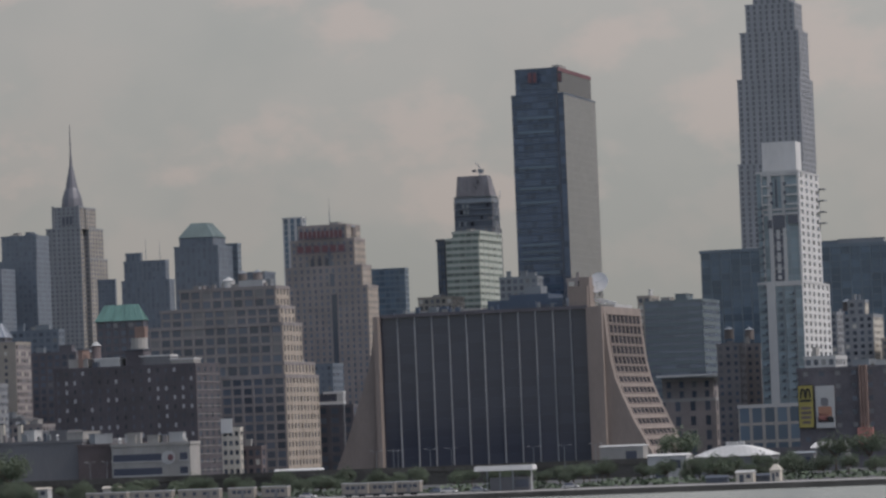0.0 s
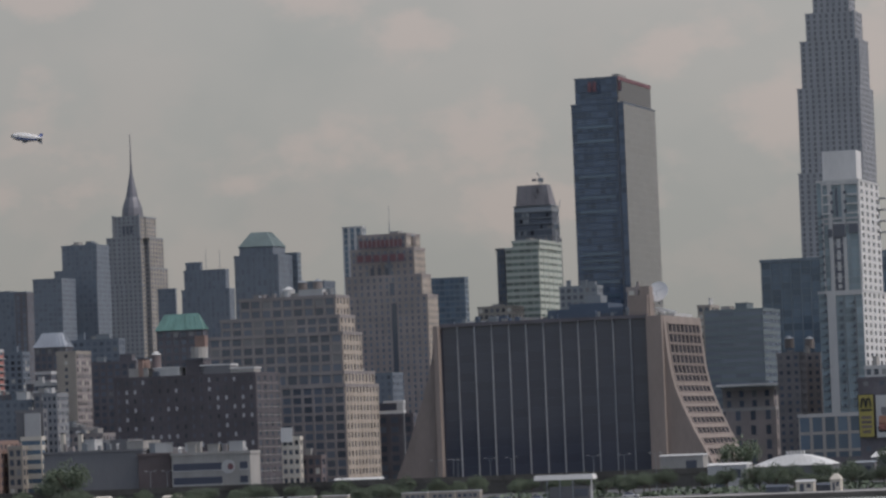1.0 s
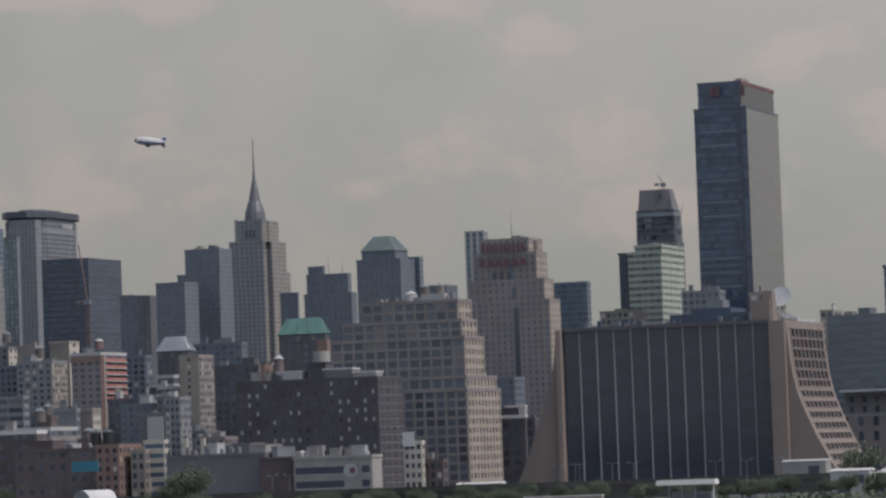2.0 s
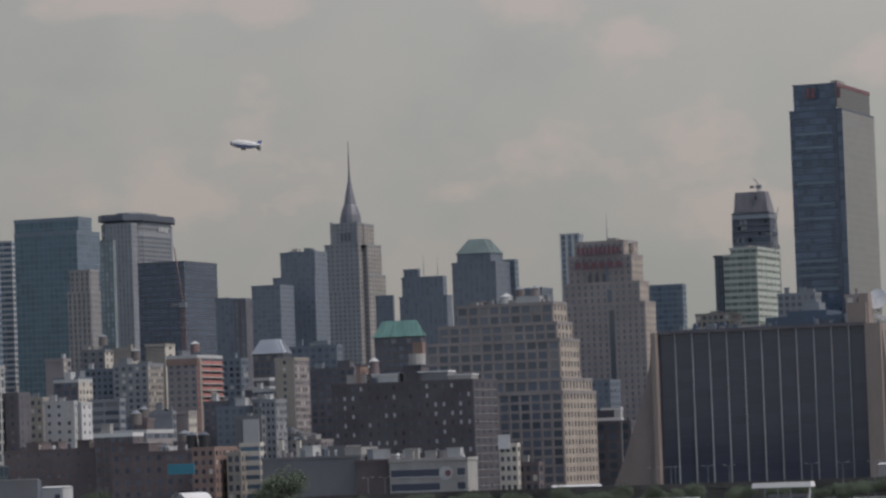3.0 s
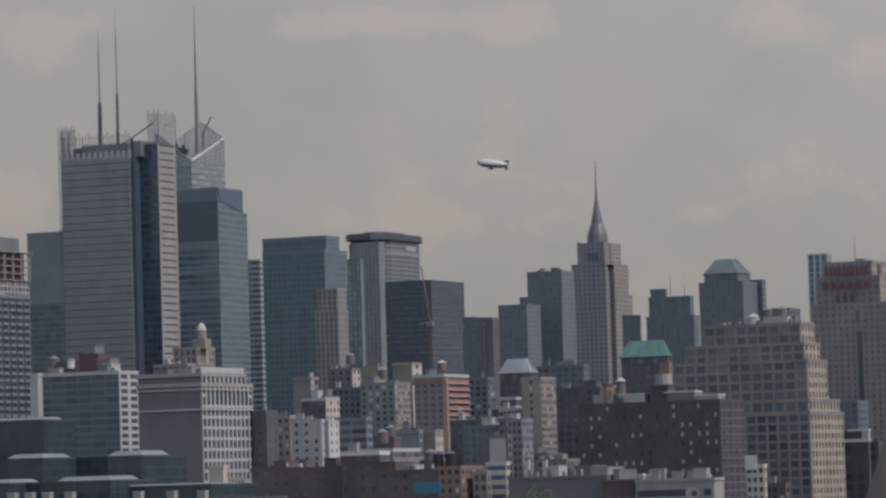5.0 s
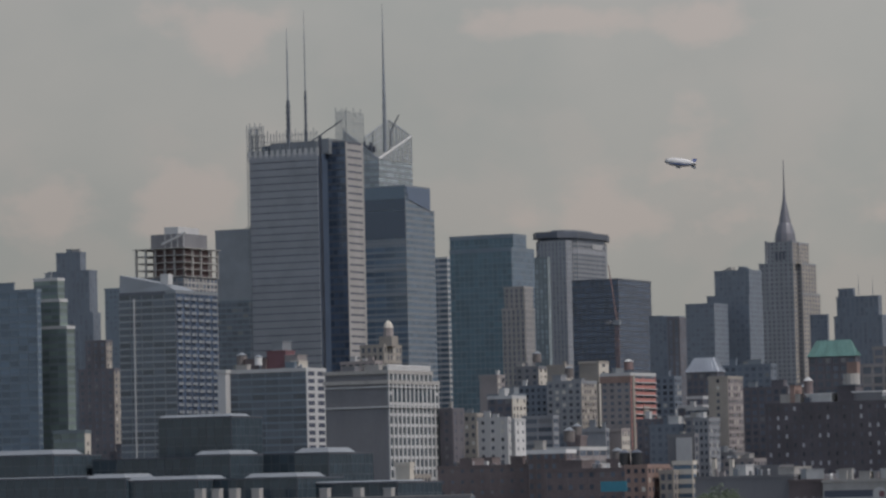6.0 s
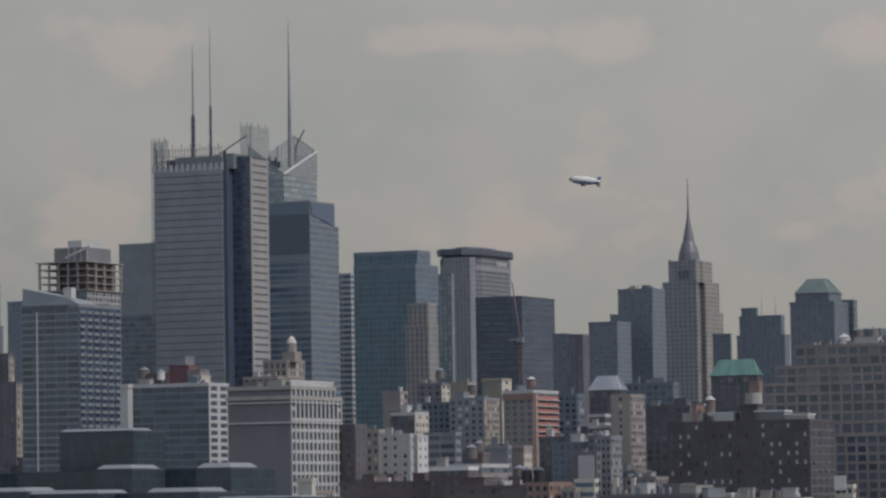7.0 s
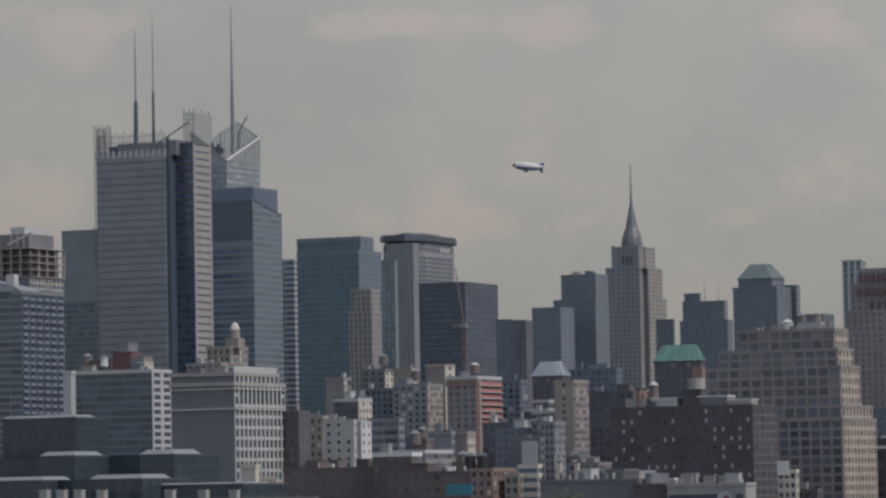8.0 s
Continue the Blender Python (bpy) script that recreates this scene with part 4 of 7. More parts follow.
building("loft_building", "long grey loft with ribbon windows", -248.3, 1673.3, ((13.5, 5.6, 3.0, 48.3, 0.0, 0.0),), GREYSTONE, DIMGLASS, floor=3.4, bay=8, pw=0.08, sh=0.5, single=True)
building("loft_building", "dark low block with a vent roof", -279.8, 1765.5, ((11.4, 14.0, 3.0, 59.8, 0.0, 0.0),), HAZESTONE, DIMGLASS, floor=3.4, bay=4, south=(4, 0.6, 0.5, BEIGE, GLASS), single=True, plant=1)
building("apartment_building", "tan block with a blank west wall", -215.6, 1591.1, ((10.8, 3.3, 3.0, 41.2, 0.0, 0.0),), GREYSTONE, GLASS, blank="W", plant=2)
building("apartment_building", "slim brick block with cream side", -214.8, 1622.0, ((4.4, 3.9, 3.0, 41.6, 0.0, 0.0),), BROWN, GLASS, south=(4, 0.8, 0.7, CREAM, GLASS))
building("warehouse", "long low maroon brick warehouse", -190.9, 1469.5, ((33.4, 40.0, 3.0, 25.1, 0.0, 0.0),), MAROON, DIMGLASS, floor=4, bay=4, pw=0.6, sh=0.6, single=True, plant=4, vents=12)
building("warehouse", "low dark brick warehouse with orange painted band", -226.8, 1511.0, ((44.9, 40.0, 3.0, 27.5, 0.0, 0.0),), MAROON, DIMGLASS, floor=4, bay=4, pw=0.7, sh=0.7, single=True, plant=5, vents=12)
building("walk_up", "orange brick walk-up with corner strip", -181.4, 1446.0, ((8.5, 20.0, 3.0, 25.8, 0.0, 0.0),), ORANGE, GLASS, floor=3.4, bay=3.2, pw=0.5, sh=0.5, single=True)
building("walk_up", "cream and tan banded block", -166.0, 1452.0, ((7.4, 3.1, 3.0, 26.8, 0.0, 0.0),), CREAM, BLUEGLASS, floor=3.6, bay=7, pw=0.05, sh=0.55, single=True)
building("walk_up", "tan brick walk-up beside a banded block", -172.5, 1448.7, ((5.2, 20.0, 3.0, 23.6, 0.0, 0.0),), BEIGE, GLASS, floor=3.4, bay=3, single=True)
building("warehouse", "low red-brown brick row", -218.7, 1539.9, ((13.3, 25.0, 3.0, 33.7, 0.0, 0.0),), BROWN, DIMGLASS, floor=3.6, bay=7, pw=0.1, sh=0.5, single=True, trim=PALE)


building("apartment_building", "brown-pink brick block with a blank street wall", -296.4, 1830.0, ((8.7, 8.0, 3.0, 70.1, 0.0, 0.0),), BROWN, GLASS, blank="W", plant=1)
building("apartment_building", "dark brick block with a pale roof edge and beige flank", -278.7, 1760.0, ((11.3, 14.0, 3.0, 58.9, 0.0, 0.0),), DARKBRICK, DIMGLASS, floor=3.2, bay=3.4, trim=PALE, south=(4.0, 0.55, 0.5, CREAM, GLASS), plant=1)
building("lift_tower", "square dark brown brick lift tower", -221.0, 1560.0, ((5.9, 6.0, 3.0, 38.6, 0.0, 0.0),), MAROON, DIMGLASS, blank="WS", parapet=0.8)
building("apartment_building", "narrow tan brick house with a blank wall", -210.5, 1600.0, ((4.8, 8.0, 3.0, 41.2, 0.0, 0.0),), TAN, GLASS, blank="W", south=(3.0, 0.5, 0.5, CREAM, GLASS))
building("apartment_building", "slim dark brick block beside a white window grid", -277.2, 1600.0, ((5.4, 10.0, 3.0, 50.8, 0.0, 0.0),), DARKBRICK, DIMGLASS, floor=3.3, bay=5.0, pw=0.75, sh=0.6, plant=1)
building("apartment_building", "grey brick house with rows of small windows", -187.3, 1700.0, ((6.2, 12.0, 3.0, 46.0, 0.0, 0.0),), GREYSTONE, GLASS, floor=3.1, bay=2.1, pw=0.5, sh=0.5, plant=1)
building("apartment_building", "dim block under pale roof boxes", -205.4, 1862.0, ((11.0, 10.0, 3.0, 50.2, 0.0, 0.0), (10.4, 6.0, 50.2, 53.7, 0.0, 0.5)), HAZESTONE, DIMGLASS, floor=3.2, bay=3.2, plant=1, trim=PALE)
building("apartment_building", "dim block with a white lift house", -212.1, 1902.0, ((12.0, 10.0, 3.0, 55.6, 0.0, 0.0), (7.4, 6.0, 55.6, 59.7, 0.0, 0.5)), DARKBRICK, DIMGLASS, floor=3.2, bay=3.2, trim=PALE)
building("warehouse", "low red brick row under a white cornice", -218.1, 1500.0, ((15.5, 9.0, 3.0, 32.4, 0.0, 0.0),), MAROON, DIMGLASS, floor=3.8, bay=3.2, pw=0.5, sh=0.5, trim=WHITE, plant=1)
building("office_building", "slim dark slab with an upright pale joint", -285.7, 2450.0, ((7.4, 10.0, 3.0, 119.2, 0.0, 0.0),), DARKBRICK, HAZEGLASS, floor=3.5, bay=3.7, pw=0.55, sh=0.2)


# ---- buildings with a shape of their own ----
def profile_block(name, mat, parent, outline, y0, y1):
    """A slab between two uprights planes y0 and y1, from an outline in x and z."""
    s = Soup()
    s.hull([(x, y0, z) for x, z in outline], [(x, y1, z) for x, z in outline])
    return part(name, s, mat, parent)


def flared_office(x, y, tiers):
    """The wide office block with black glass between flared concrete ends."""
    w, d, z0, h, _, _ = tiers[0]
    d = 62.0
    root = thing("flared_office", "wide office block of black glass between flared buff concrete ends", "building", x, y, 0, GRID, "towers of the skyline")
    knee = z0 + (h - z0) * 0.66
    flank = ((h + 0.6, 6.4), (54.0, 7.4), (46.0, 8.4), (38.5, 10.0), (31.5, 12.6), (21.0, 17.2), (11.3, 22.4), (z0, 27.0))
    splay = ((h + 0.6, 2.2), (55.0, 3.4), (47.0, 5.2), (38.0, 8.0), (29.0, 11.4), (21.0, 14.2), (14.8, 16.6), (z0, 22.0))
    right = [(0.0, z0)] + [(x_, z_) for z_, x_ in reversed(flank)] + [(0.0, h + 0.6)]
    left = [(-w, z0), (-w, h + 0.6)] + [(-w - x_, z_) for z_, x_ in splay]
    profile_block("end_wall", BUFFCON, root, right, -1.2, d)
    profile_block("end_wall", BUFFCON, root, left, -1.2, d)

    def flank_at(z):
        for (za, xa), (zb, xb) in zip(flank, flank[1:]):
            if zb <= z <= za:
                return xa + (xb - xa) * (za - z) / (za - zb), math.atan2(xb - xa, za - zb)
        return flank[-1][1], 0.4

    core = Soup()
    core.box(-w, 0, 0.4, d, z0, h)
    part("wall", core, NAVY, root)
    n, floors = 12, 17
    b, f = w / n, (h - z0) / floors
    for i in range(n):
        for j in range(floors):
            ob = new("window", pane_mesh(b - 0.5, 0.2, f - 0.06, BLACKGLASS))
            ob.location, ob.parent = (-w + (i + 0.5) * b, 0.3, z0 + (j + 0.5) * f), root
    for i in range(1, n):
        s = Soup()
        s.box(-w + i * b - 0.2, -w + i * b + 0.2, -0.7, 0.39, z0, h - 0.2)
        part("fin", s, PALESTONE, root)
    s = Soup()
    s.box(-w - 0.02, 0.02, -0.9, 0.38, h - 0.15, h + 1.2)
    part("roof_edge", s, DARKBRICK, root)
    s = Soup()
    s.box(-w + 1, 4, 1, d - 1, h, h + 0.5)
    part("roof", s, TAR, root)
    # upright piers beside the glass, proud of the flared walls
    for xa, xb in ((0.05, 6.3), (-w - 2.0, -w - 0.05)):
        s = Soup()
        s.box(xa, xb, -3.6, -1.15, z0, h + 0.5)
        part("pier", s, BUFFCON, root)
    # rows of windows on the flank, which leans back above the knee; recess shade is in the pane colour
    start, pitch = 4.0, (d - 8.0) / 8
    levels = [(h - 4.2 - 4.1 * j, 3.2) for j in range(5)] + [(knee - 2.6 - 4.2 * j, 2.4) for j in range(9)]
    for z, tall in levels:
        xs, tilt = flank_at(z)
        lean = (-tilt, 0, radians(90))
        surround = Soup()
        surround.box(-0.8, pitch * 8 + 0.8, -0.45, 0.1, tall / 2, tall / 2 + 0.3)
        surround.box(-0.8, pitch * 8 + 0.8, -0.3, 0.1, -tall / 2 - 0.3, -tall / 2)
        for k in range(9):
            surround.box(max(-0.8, (k - 0.09) * pitch), min(pitch * 8 + 0.8, (k + 0.09) * pitch), -0.3, 0.1, -tall / 2, tall / 2)
        ob = part("window_surround", surround, BUFFCON, root)
        ob.location, ob.rotation_euler = (xs, start, z), lean
        for k in range(8):
            ob = new("window", pane_mesh(pitch * 0.82, 0.2, tall, SHADEPANE))
            ob.location, ob.rotation_euler = (xs + 0.02, start + (k + 0.5) * pitch, z), lean
            ob.parent = root
    # plant rooms and rails on the roof
    for a, b2, c, e2, hh, m in ((-62, -46, 8, 30, 2.6, CONCRETE), (-44, -12, 12, 44, 5.0, NAVY), (-36, -20, 16, 40, 7.2, NAVY), (-30, -24, 20, 30, 10.5, GREYMETAL), (-80, -66, 14, 36, 2.2, PALE), (-8, -0.5, 2, 14, 9.0, BUFFCON), (-4, 0, 4, 10, 12.5, BUFFCON), (1, 6, 20, 50, 1.8, PALE)):
        s = Soup()
        s.box(a, b2, c, e2, h + 0.45, h + hh)
        part("plant_room", s, m, root)
    rr = random.Random(9)
    for k in range(26):
        s = Soup()
        a, b2, hh = -w + 3 + rr.uniform(0, 1) * (w - 8), rr.uniform(2, 12), rr.uniform(1.2, 4.2)
        s.box(a, a + rr.uniform(0.8, 4.0), b2, b2 + 2.5, h + 0.4, h + hh)
        part("roof_vent", s, rr.choice((NAVY, DARKMETAL, GREYMETAL, NAVY)), root)
    s = Soup()
    for k in range(int(w / 2.5)):
        s.box(-w + 1 + k * 2.5, -w + 1.08 + k * 2.5, 2.0, 2.08, h + 0.4, h + 2.2)
    s.box(-w + 1, -1, 2.0, 2.08, h + 2.1, h + 2.2)
    part("railing", s, DARKMETAL, root)
    return root, w, h


def parabolic_dish(x, y, z, r=4.2):
    root = thing("satellite_dish", "large white satellite dish on a roof mount", "satellite dish", x, y, z, GRID - 8)
    n, bowl, k = 20, Soup(), 5
    for ring in range(k):
        r0, r1 = r * ring / k, r * (ring + 1) / k
        for i in range(n):
            a, b = 2 * math.pi * i / n, 2 * math.pi * (i + 1) / n
            q = [(rr * math.cos(t), -0.25 * r + 0.9 - rr * rr * -0.09 / r * 1.5, rr * math.sin(t)) for rr, t in ((r0 + 1e-3, a), (r1, a), (r1, b), (r0 + 1e-3, b))]
            bowl.hull([(px, py * -1, pz + r + 1.0) for px, py, pz in q], [(px, py * -1 - 0.08, pz + r + 1.0) for px, py, pz in q])
    dish = part("reflector", bowl, DISHWHITE, root)
    dish.rotation_euler = (-0.35, 0, 0)
    dish.location = (0, -(r + 1) * math.sin(0.35), (r + 1) * (1 - math.cos(0.35)))
    s = Soup()
    s.beam((0, 1.2, 0), (0, 0.6, r + 1.0), 0.25)
    s.beam((-1.2, 1.6, 0), (0, 0.6, r + 1.0), 0.12)
    s.beam((1.2, 1.6, 0), (0, 0.6, r + 1.0), 0.12)
    mount = part("mount", s, GREYMETAL, root)
    s = Soup()
    for a in (0.5, 2.6, 4.7):
        s.beam((r * 0.8 * math.cos(a), -0.8, r + 1 + r * 0.8 * math.sin(a)), (0, -2.6, r + 1.0), 0.06)
    part("feed_arm", s, GREYMETAL, mount)
    return root


def roof_duct(x, y, z, run):
    root = thing("roof_duct", "pale sloping roof duct on stub supports beside a dish", "duct", x, y, z, GRID, "roof ducts beside the dish")
    s = Soup()
    s.beam((0, 0, 3.4), (run, 0, 1.3), 0.5)
    part("duct", s, DISHWHITE, root)
    for u in (0.1, 0.5, 0.9):
        s = Soup()
        s.box(run * u - 0.15, run * u + 0.15, -0.2, 0.2, 0, 3.0 - 2.1 * u)
        part("support", s, GREYMETAL, root)


roof_duct(57.5, 1632.0, 66.9, 4.6)
roof_duct(59.8, 1640.5, 66.9, 7.5)
wy, wy_w, wy_h = flared_office(54.8, 1617.6, ((85.2, 60.0, 3.0, 66.2, 0.0, 0.0),))
parabolic_dish(59.9, 1630.7, 71.3)


def rod_screen(s, x0, x1, y0, y1, z0, z1, n, cross):
    """Open rows of upright rods with cross rails along a line."""
    for i in range(n + 1):
        u = i / n
        px, py = x0 + (x1 - x0) * u, y0 + (y1 - y0) * u
        top = z1 if i % 3 else z1 + 1.8
        s.box(px - 0.17, px + 0.17, py - 0.17, py + 0.17, z0, top)
    for j in range(cross):
        z = z0 + (z1 - z0) * (j + 0.5) / cross
        s.beam((x0, y0, z), (x1, y1, z), 0.1)


# the south face is coloured like limestone to paint in the sun on it
nyt = building("rod_screen_tower", "tall tower behind screens of pale ceramic rods", -467.6, 2354.1, ((55.4, 22.5, 3.0, 225.3, 0.0, 0.0),), DARKMETAL, NAVYGLASS, floor=4.2, bay=3, pw=0.06, sh=0.3,
               south=(26.0, 0.2, 0.74, LIME, DARKGLASS), parapet=0)
N = dict(zip(("w", "d", "z0", "z1", "dx", "dy"), (-467.6, 2354.1, ((55.4, 22.5, 3.0, 225.3, 0.0, 0.0),))[2][0]))
SCREEN = -478.7, 2343.7, ((44.8, 13.0, 3.0, 218.2, 0.0, 0.0),)
sw, sd, _, sz, _, _ = SCREEN[2][0]
sx = -(N["w"] - sw) * 0.5 - 6.5
sy = -13.0
s = Soup()
s.box(sx - sw, sx, sy + 0.6, 0, 3.0, sz)
part("wall", s, NAVY, nyt)
k = 51
for j in range(k):
    z = 3.0 + (sz - 3.0) * j / k
    s = Soup()
    s.box(sx - sw, sx, sy, sy + 0.5, z + 0.45, z + (sz - 3.0) / k - 0.05)
    for q in range(4):
        s.box(sx - sw + 0.1, sx - 0.1, sy - 0.12, sy + 0.01, z + 1.1 + q * 0.75, z + 1.45 + q * 0.75)
    part("rod_screen", s, CERAMIC, nyt)
s = Soup()
rod_screen(s, sx - sw, sx, sy + 0.2, sy + 0.2, sz, sz + 13, 22, 4)
rod_screen(s, sx - sw, sx - sw + 9, sy + 0.9, sy + 0.9, sz, sz + 18, 8, 5)
rod_screen(s, sx - sw - 1.5, sx - sw - 1.5, sy, 0, sz - 120, sz + 17, 5, 46)
rod_screen(s, 0.6, 0.6, 1, N["d"], N["z1"], N["z1"] + 18, 7, 4)
rod_screen(s, -6, 0.4, 0.5, 0.5, N["z1"], N["z1"] + 18, 5, 6)
part("roof_screen", s, GREYMETAL, nyt)
s = Soup()
for i in range(13):
    s.box(sx - sw + i * sw / 12 - 0.9, sx - sw + i * sw / 12 + 0.9, sy - 0.1, sy + 0.4, sz - 1.5, sz + 3.2)
s.box(sx - sw, sx, sy, sy + 0.4, sz + 0.2, sz + 0.6)
part("roof_edge", s, PALE, nyt)
s = Soup()
s.box(sx - sw + 10, sx - 4, -6, 20, sz, sz + 8)
s.box(sx - 4, sx + 3, -4, 20, sz, sz + 9)
part("plant_room", s, GREYMETAL, nyt)
s = Soup()
s.beam((sx - 8, -4, sz + 8), (sx + 12, -4, sz + 19), 0.3)
for a in range(4):
    s.box(sx + 0.5, sx + 0.9, sy + 1 + a, sy + 1.3 + a, 3, sz + 10)
part("hoist", s, DARKMETAL, nyt)
s = Soup()
for i in range(14):
    s.box(sx - sw - 5.5, sx - sw - 1.4, -9, -3, sz - 42 - i * 1.6, sz - 41.6 - i * 1.6)
for a in (-5.4, -3.5, -1.6):
    s.box(sx - sw + a, sx - sw + a + 0.25, -9, -8.7, sz - 63, sz - 40)
part("hoist_cage", s, GREYMETAL, nyt)

# crystal-topped tower with spire
cr = -552.8, 2904.9, ((28.3, 54.1, 3.0, 260.6, 0.0, 0.0),)
w, d, z0, z1, _, _ = cr[2][0]
crystal = building("crystal_tower", "pale glass tower with a slanted faceted top and a tall spire", cr[0], cr[1], ((w, d, z0, z1 - 1, 0, 0),), GREYMETAL, PALEGLASS, floor=4.2, bay=3.4, pw=0.05, sh=0.35, parapet=0)
def crown_panel(name, pts, parent, n=7):
    """A glass panel between two upright edges (x, y, foot, top), with mullions across it."""
    (xa, ya, fa, ta), (xb, yb, fb, tb) = pts
    s = Soup()
    s.hull([(xa, ya, fa), (xb, yb, fb), (xb, yb, tb), (xa, ya, ta)], [(xa - 0.2, ya + 0.2, fa), (xb - 0.2, yb + 0.2, fb), (xb - 0.2, yb + 0.2, tb), (xa - 0.2, ya + 0.2, ta)])
    pane = part(name, s, SCREENGLASS, parent)
    for k in range(n + 1):
        u = k / n
        s = Soup()
        s.beam((xa + (xb - xa) * u, ya + (yb - ya) * u, fa + (fb - fa) * u), (xa + (xb - xa) * u, ya + (yb - ya) * u, ta + (tb - ta) * u), 0.16)
        part("mullion", s, SILVER, pane)
    for k in range(1, 5):
        v = k / 5
        s = Soup()
        s.beam((xa, ya, fa + (ta - fa) * v), (xb, yb, fb + (tb - fb) * v), 0.12)
        part("rail", s, SILVER, pane)
    s = Soup()
    s.beam((xa, ya, ta), (xb, yb, tb), 0.28)
    part("top_rail", s, SILVER, pane)


crown_panel("crown_screen", ((0.3, 0.2, z1 - 1, z1 - 0.5), (0.3, d - 0.5, z1 - 1, z1 + 19.5)), crystal)
crown_panel("crown_screen", ((-16.0, 10.0, z1 - 1, z1 + 16.5), (-11.3, 40.0, z1 - 1, z1 + 31.0)), crystal, 6)
crown_panel("crown_screen", ((-11.3, 40.0, z1 - 1, z1 + 31.0), (0.3, d - 0.5, z1 - 1, z1 + 19.5)), crystal, 6)
crown_panel("crown_screen", ((-w, 0.2, z1 - 1, z1 + 22), (0.1, 0.2, z1 - 1, z1 - 0.4)), crystal)
# white bar over the top rail paints the lit diagonal edge
s = Soup()
s.beam((0.4, 0.0, z1 - 0.4), (0.4, d - 0.6, z1 + 19.6), 0.55)
part("crown_edge", s, WHITE, crystal)
s = Soup()
for i in range(6):
    s.box(-w * 0.6 + i * 2.2, -w * 0.6 + i * 2.2 + 1.4, -1.5 + i, 1 + i, z1 + 3 + i % 3, z1 + 9 + (i * 7) % 5)
part("roof_plant", s, DARKMETAL, crystal)
sp = Soup()
bx, by, bz = -4.0, d * 0.35, z1 + 6
for q, (ra, rb, za, zb) in enumerate(((1.7, 1.35, 0, 35), (1.35, 0.8, 35, 62), (0.8, 0.15, 62, 108))):
    sp.tube(bx, by, bz + za, bz + zb, ra, rb, 8)
part("spire", sp, GREYMETAL, crystal)
s = Soup()
s.beam((2, d * 0.3, z1 + 20), (9, d * 0.3, z1 + 32), 0.35)
s.beam((2, d * 0.3, z1 + 10), (2, d * 0.3, z1 + 20), 0.4)
part("derrick", s, DARKMETAL, crystal)

# block behind the rod-screen tower that carries two masts
mast_base = building("office_tower", "dark tower block carrying two broadcast masts", -572.7, 2785.8, ((33.2, 40.0, 3.0, 249.1, 0.0, 0.0),), BLUEMETAL, BLUEGLASS, floor=4, bay=4, pw=0.1, sh=0.3)


def mast(x, y, z, tall, r, label):
    root = thing("broadcast_mast", label, "antenna", x, y, z)
    a, b = Soup(), Soup()
    a.tube(0, 0, 0, tall * 0.48, r, r * 0.85, 8)
    for i in range(10):
        a.tube(0, 0, tall * (0.04 + 0.044 * i), tall * (0.04 + 0.044 * i) + 0.5, r * 1.35, n=8)
    part("mast_base", a, DARKMETAL, root)
    b.tube(0, 0, tall * 0.48, tall * 0.84, r * 0.5, r * 0.35, 6)
    b.tube(0, 0, tall * 0.84, tall, r * 0.25, r * 0.08, 6)
    part("mast_tip", b, GREYMETAL, root)


mast(-596.8, 2803.1, 248.1, 97, 1.5, "dark broadcast mast with stacked antenna drums")
mast(-585.9, 2810.4, 248.3, 111, 1.0, "thin grey broadcast mast on a tower roof")

# crown and needle of the stepped spire tower
T = -309.9, 3573.9, ((33.6, 23.4, 3.0, 228.3, 0.0, 0.0),)
w, d, _, z1, _, _ = T[2][0]
crown = Soup()
px = -(w * 0.5) + (-306.3, 3562.4, ((51.3, 35.8, 3.0, 165.3, 0.0, 0.0), (33.6, 23.4, 165.3, 228.3, -6.6, 10.0),))[2][1][4]
py = 10 + 12
steps = ((9.6, 0), (9.3, 5), (8.6, 10), (7.4, 14), (6.2, 17.5), (5.4, 19), (4.7, 23), (3.5, 29), (2.4, 34.5), (1.3, 40), (0.7, 50), (0.25, 75))
for (ra, za), (rb, zb) in zip(steps, steps[1:]):
    crown.tube(px - 1, py, z1 + za, z1 + zb, ra, rb, 12)
part("crown", crown, CROWNSTEEL, spire)
for i in range(5):
    s = Soup()
    a = radians(-150 + 30 * i)
    s.tube(px - 1 + 8.2 * math.cos(a), py + 8.2 * math.sin(a), z1 + 2, z1 + 7, 1.5, 0.3, 6)
    part("crown_arch", s, CROWNSTEEL, spire)
# flat cap of the wide concrete slab
for grow, za, zb, mat, nm in ((1.0, 225.0, 228.5, PALESTONE, "louvre_band"), (0.97, 236.0, 238.2, NAVY, "cap_recess"), (1.09, 238.2, 243.6, DARKMETAL, "roof_cap"), (0.6, 243.6, 246.2, GREYMETAL, "plant_room")):
    s = Soup()
    rim = [(slab_x + (a - slab_x) * (grow * 1.02), slab_y + (b - slab_y) * (grow * 1.02)) for a, b in SLAB_PLAN]
    s.hull([(a, b, za) for a, b in rim], [(a, b, zb) for a, b in rim])
    part(nm, s, mat, capped, "dark overhanging roof cap" if nm == "roof_cap" else "")
s = Soup()
for k in range(4):
    s.box(-24.6, -24.2, 44 + k * 5.5, 47.5 + k * 5.5, 229.5, 234.0)
part("writing_bar", s, PALE, capped, "pale worn sign bars")
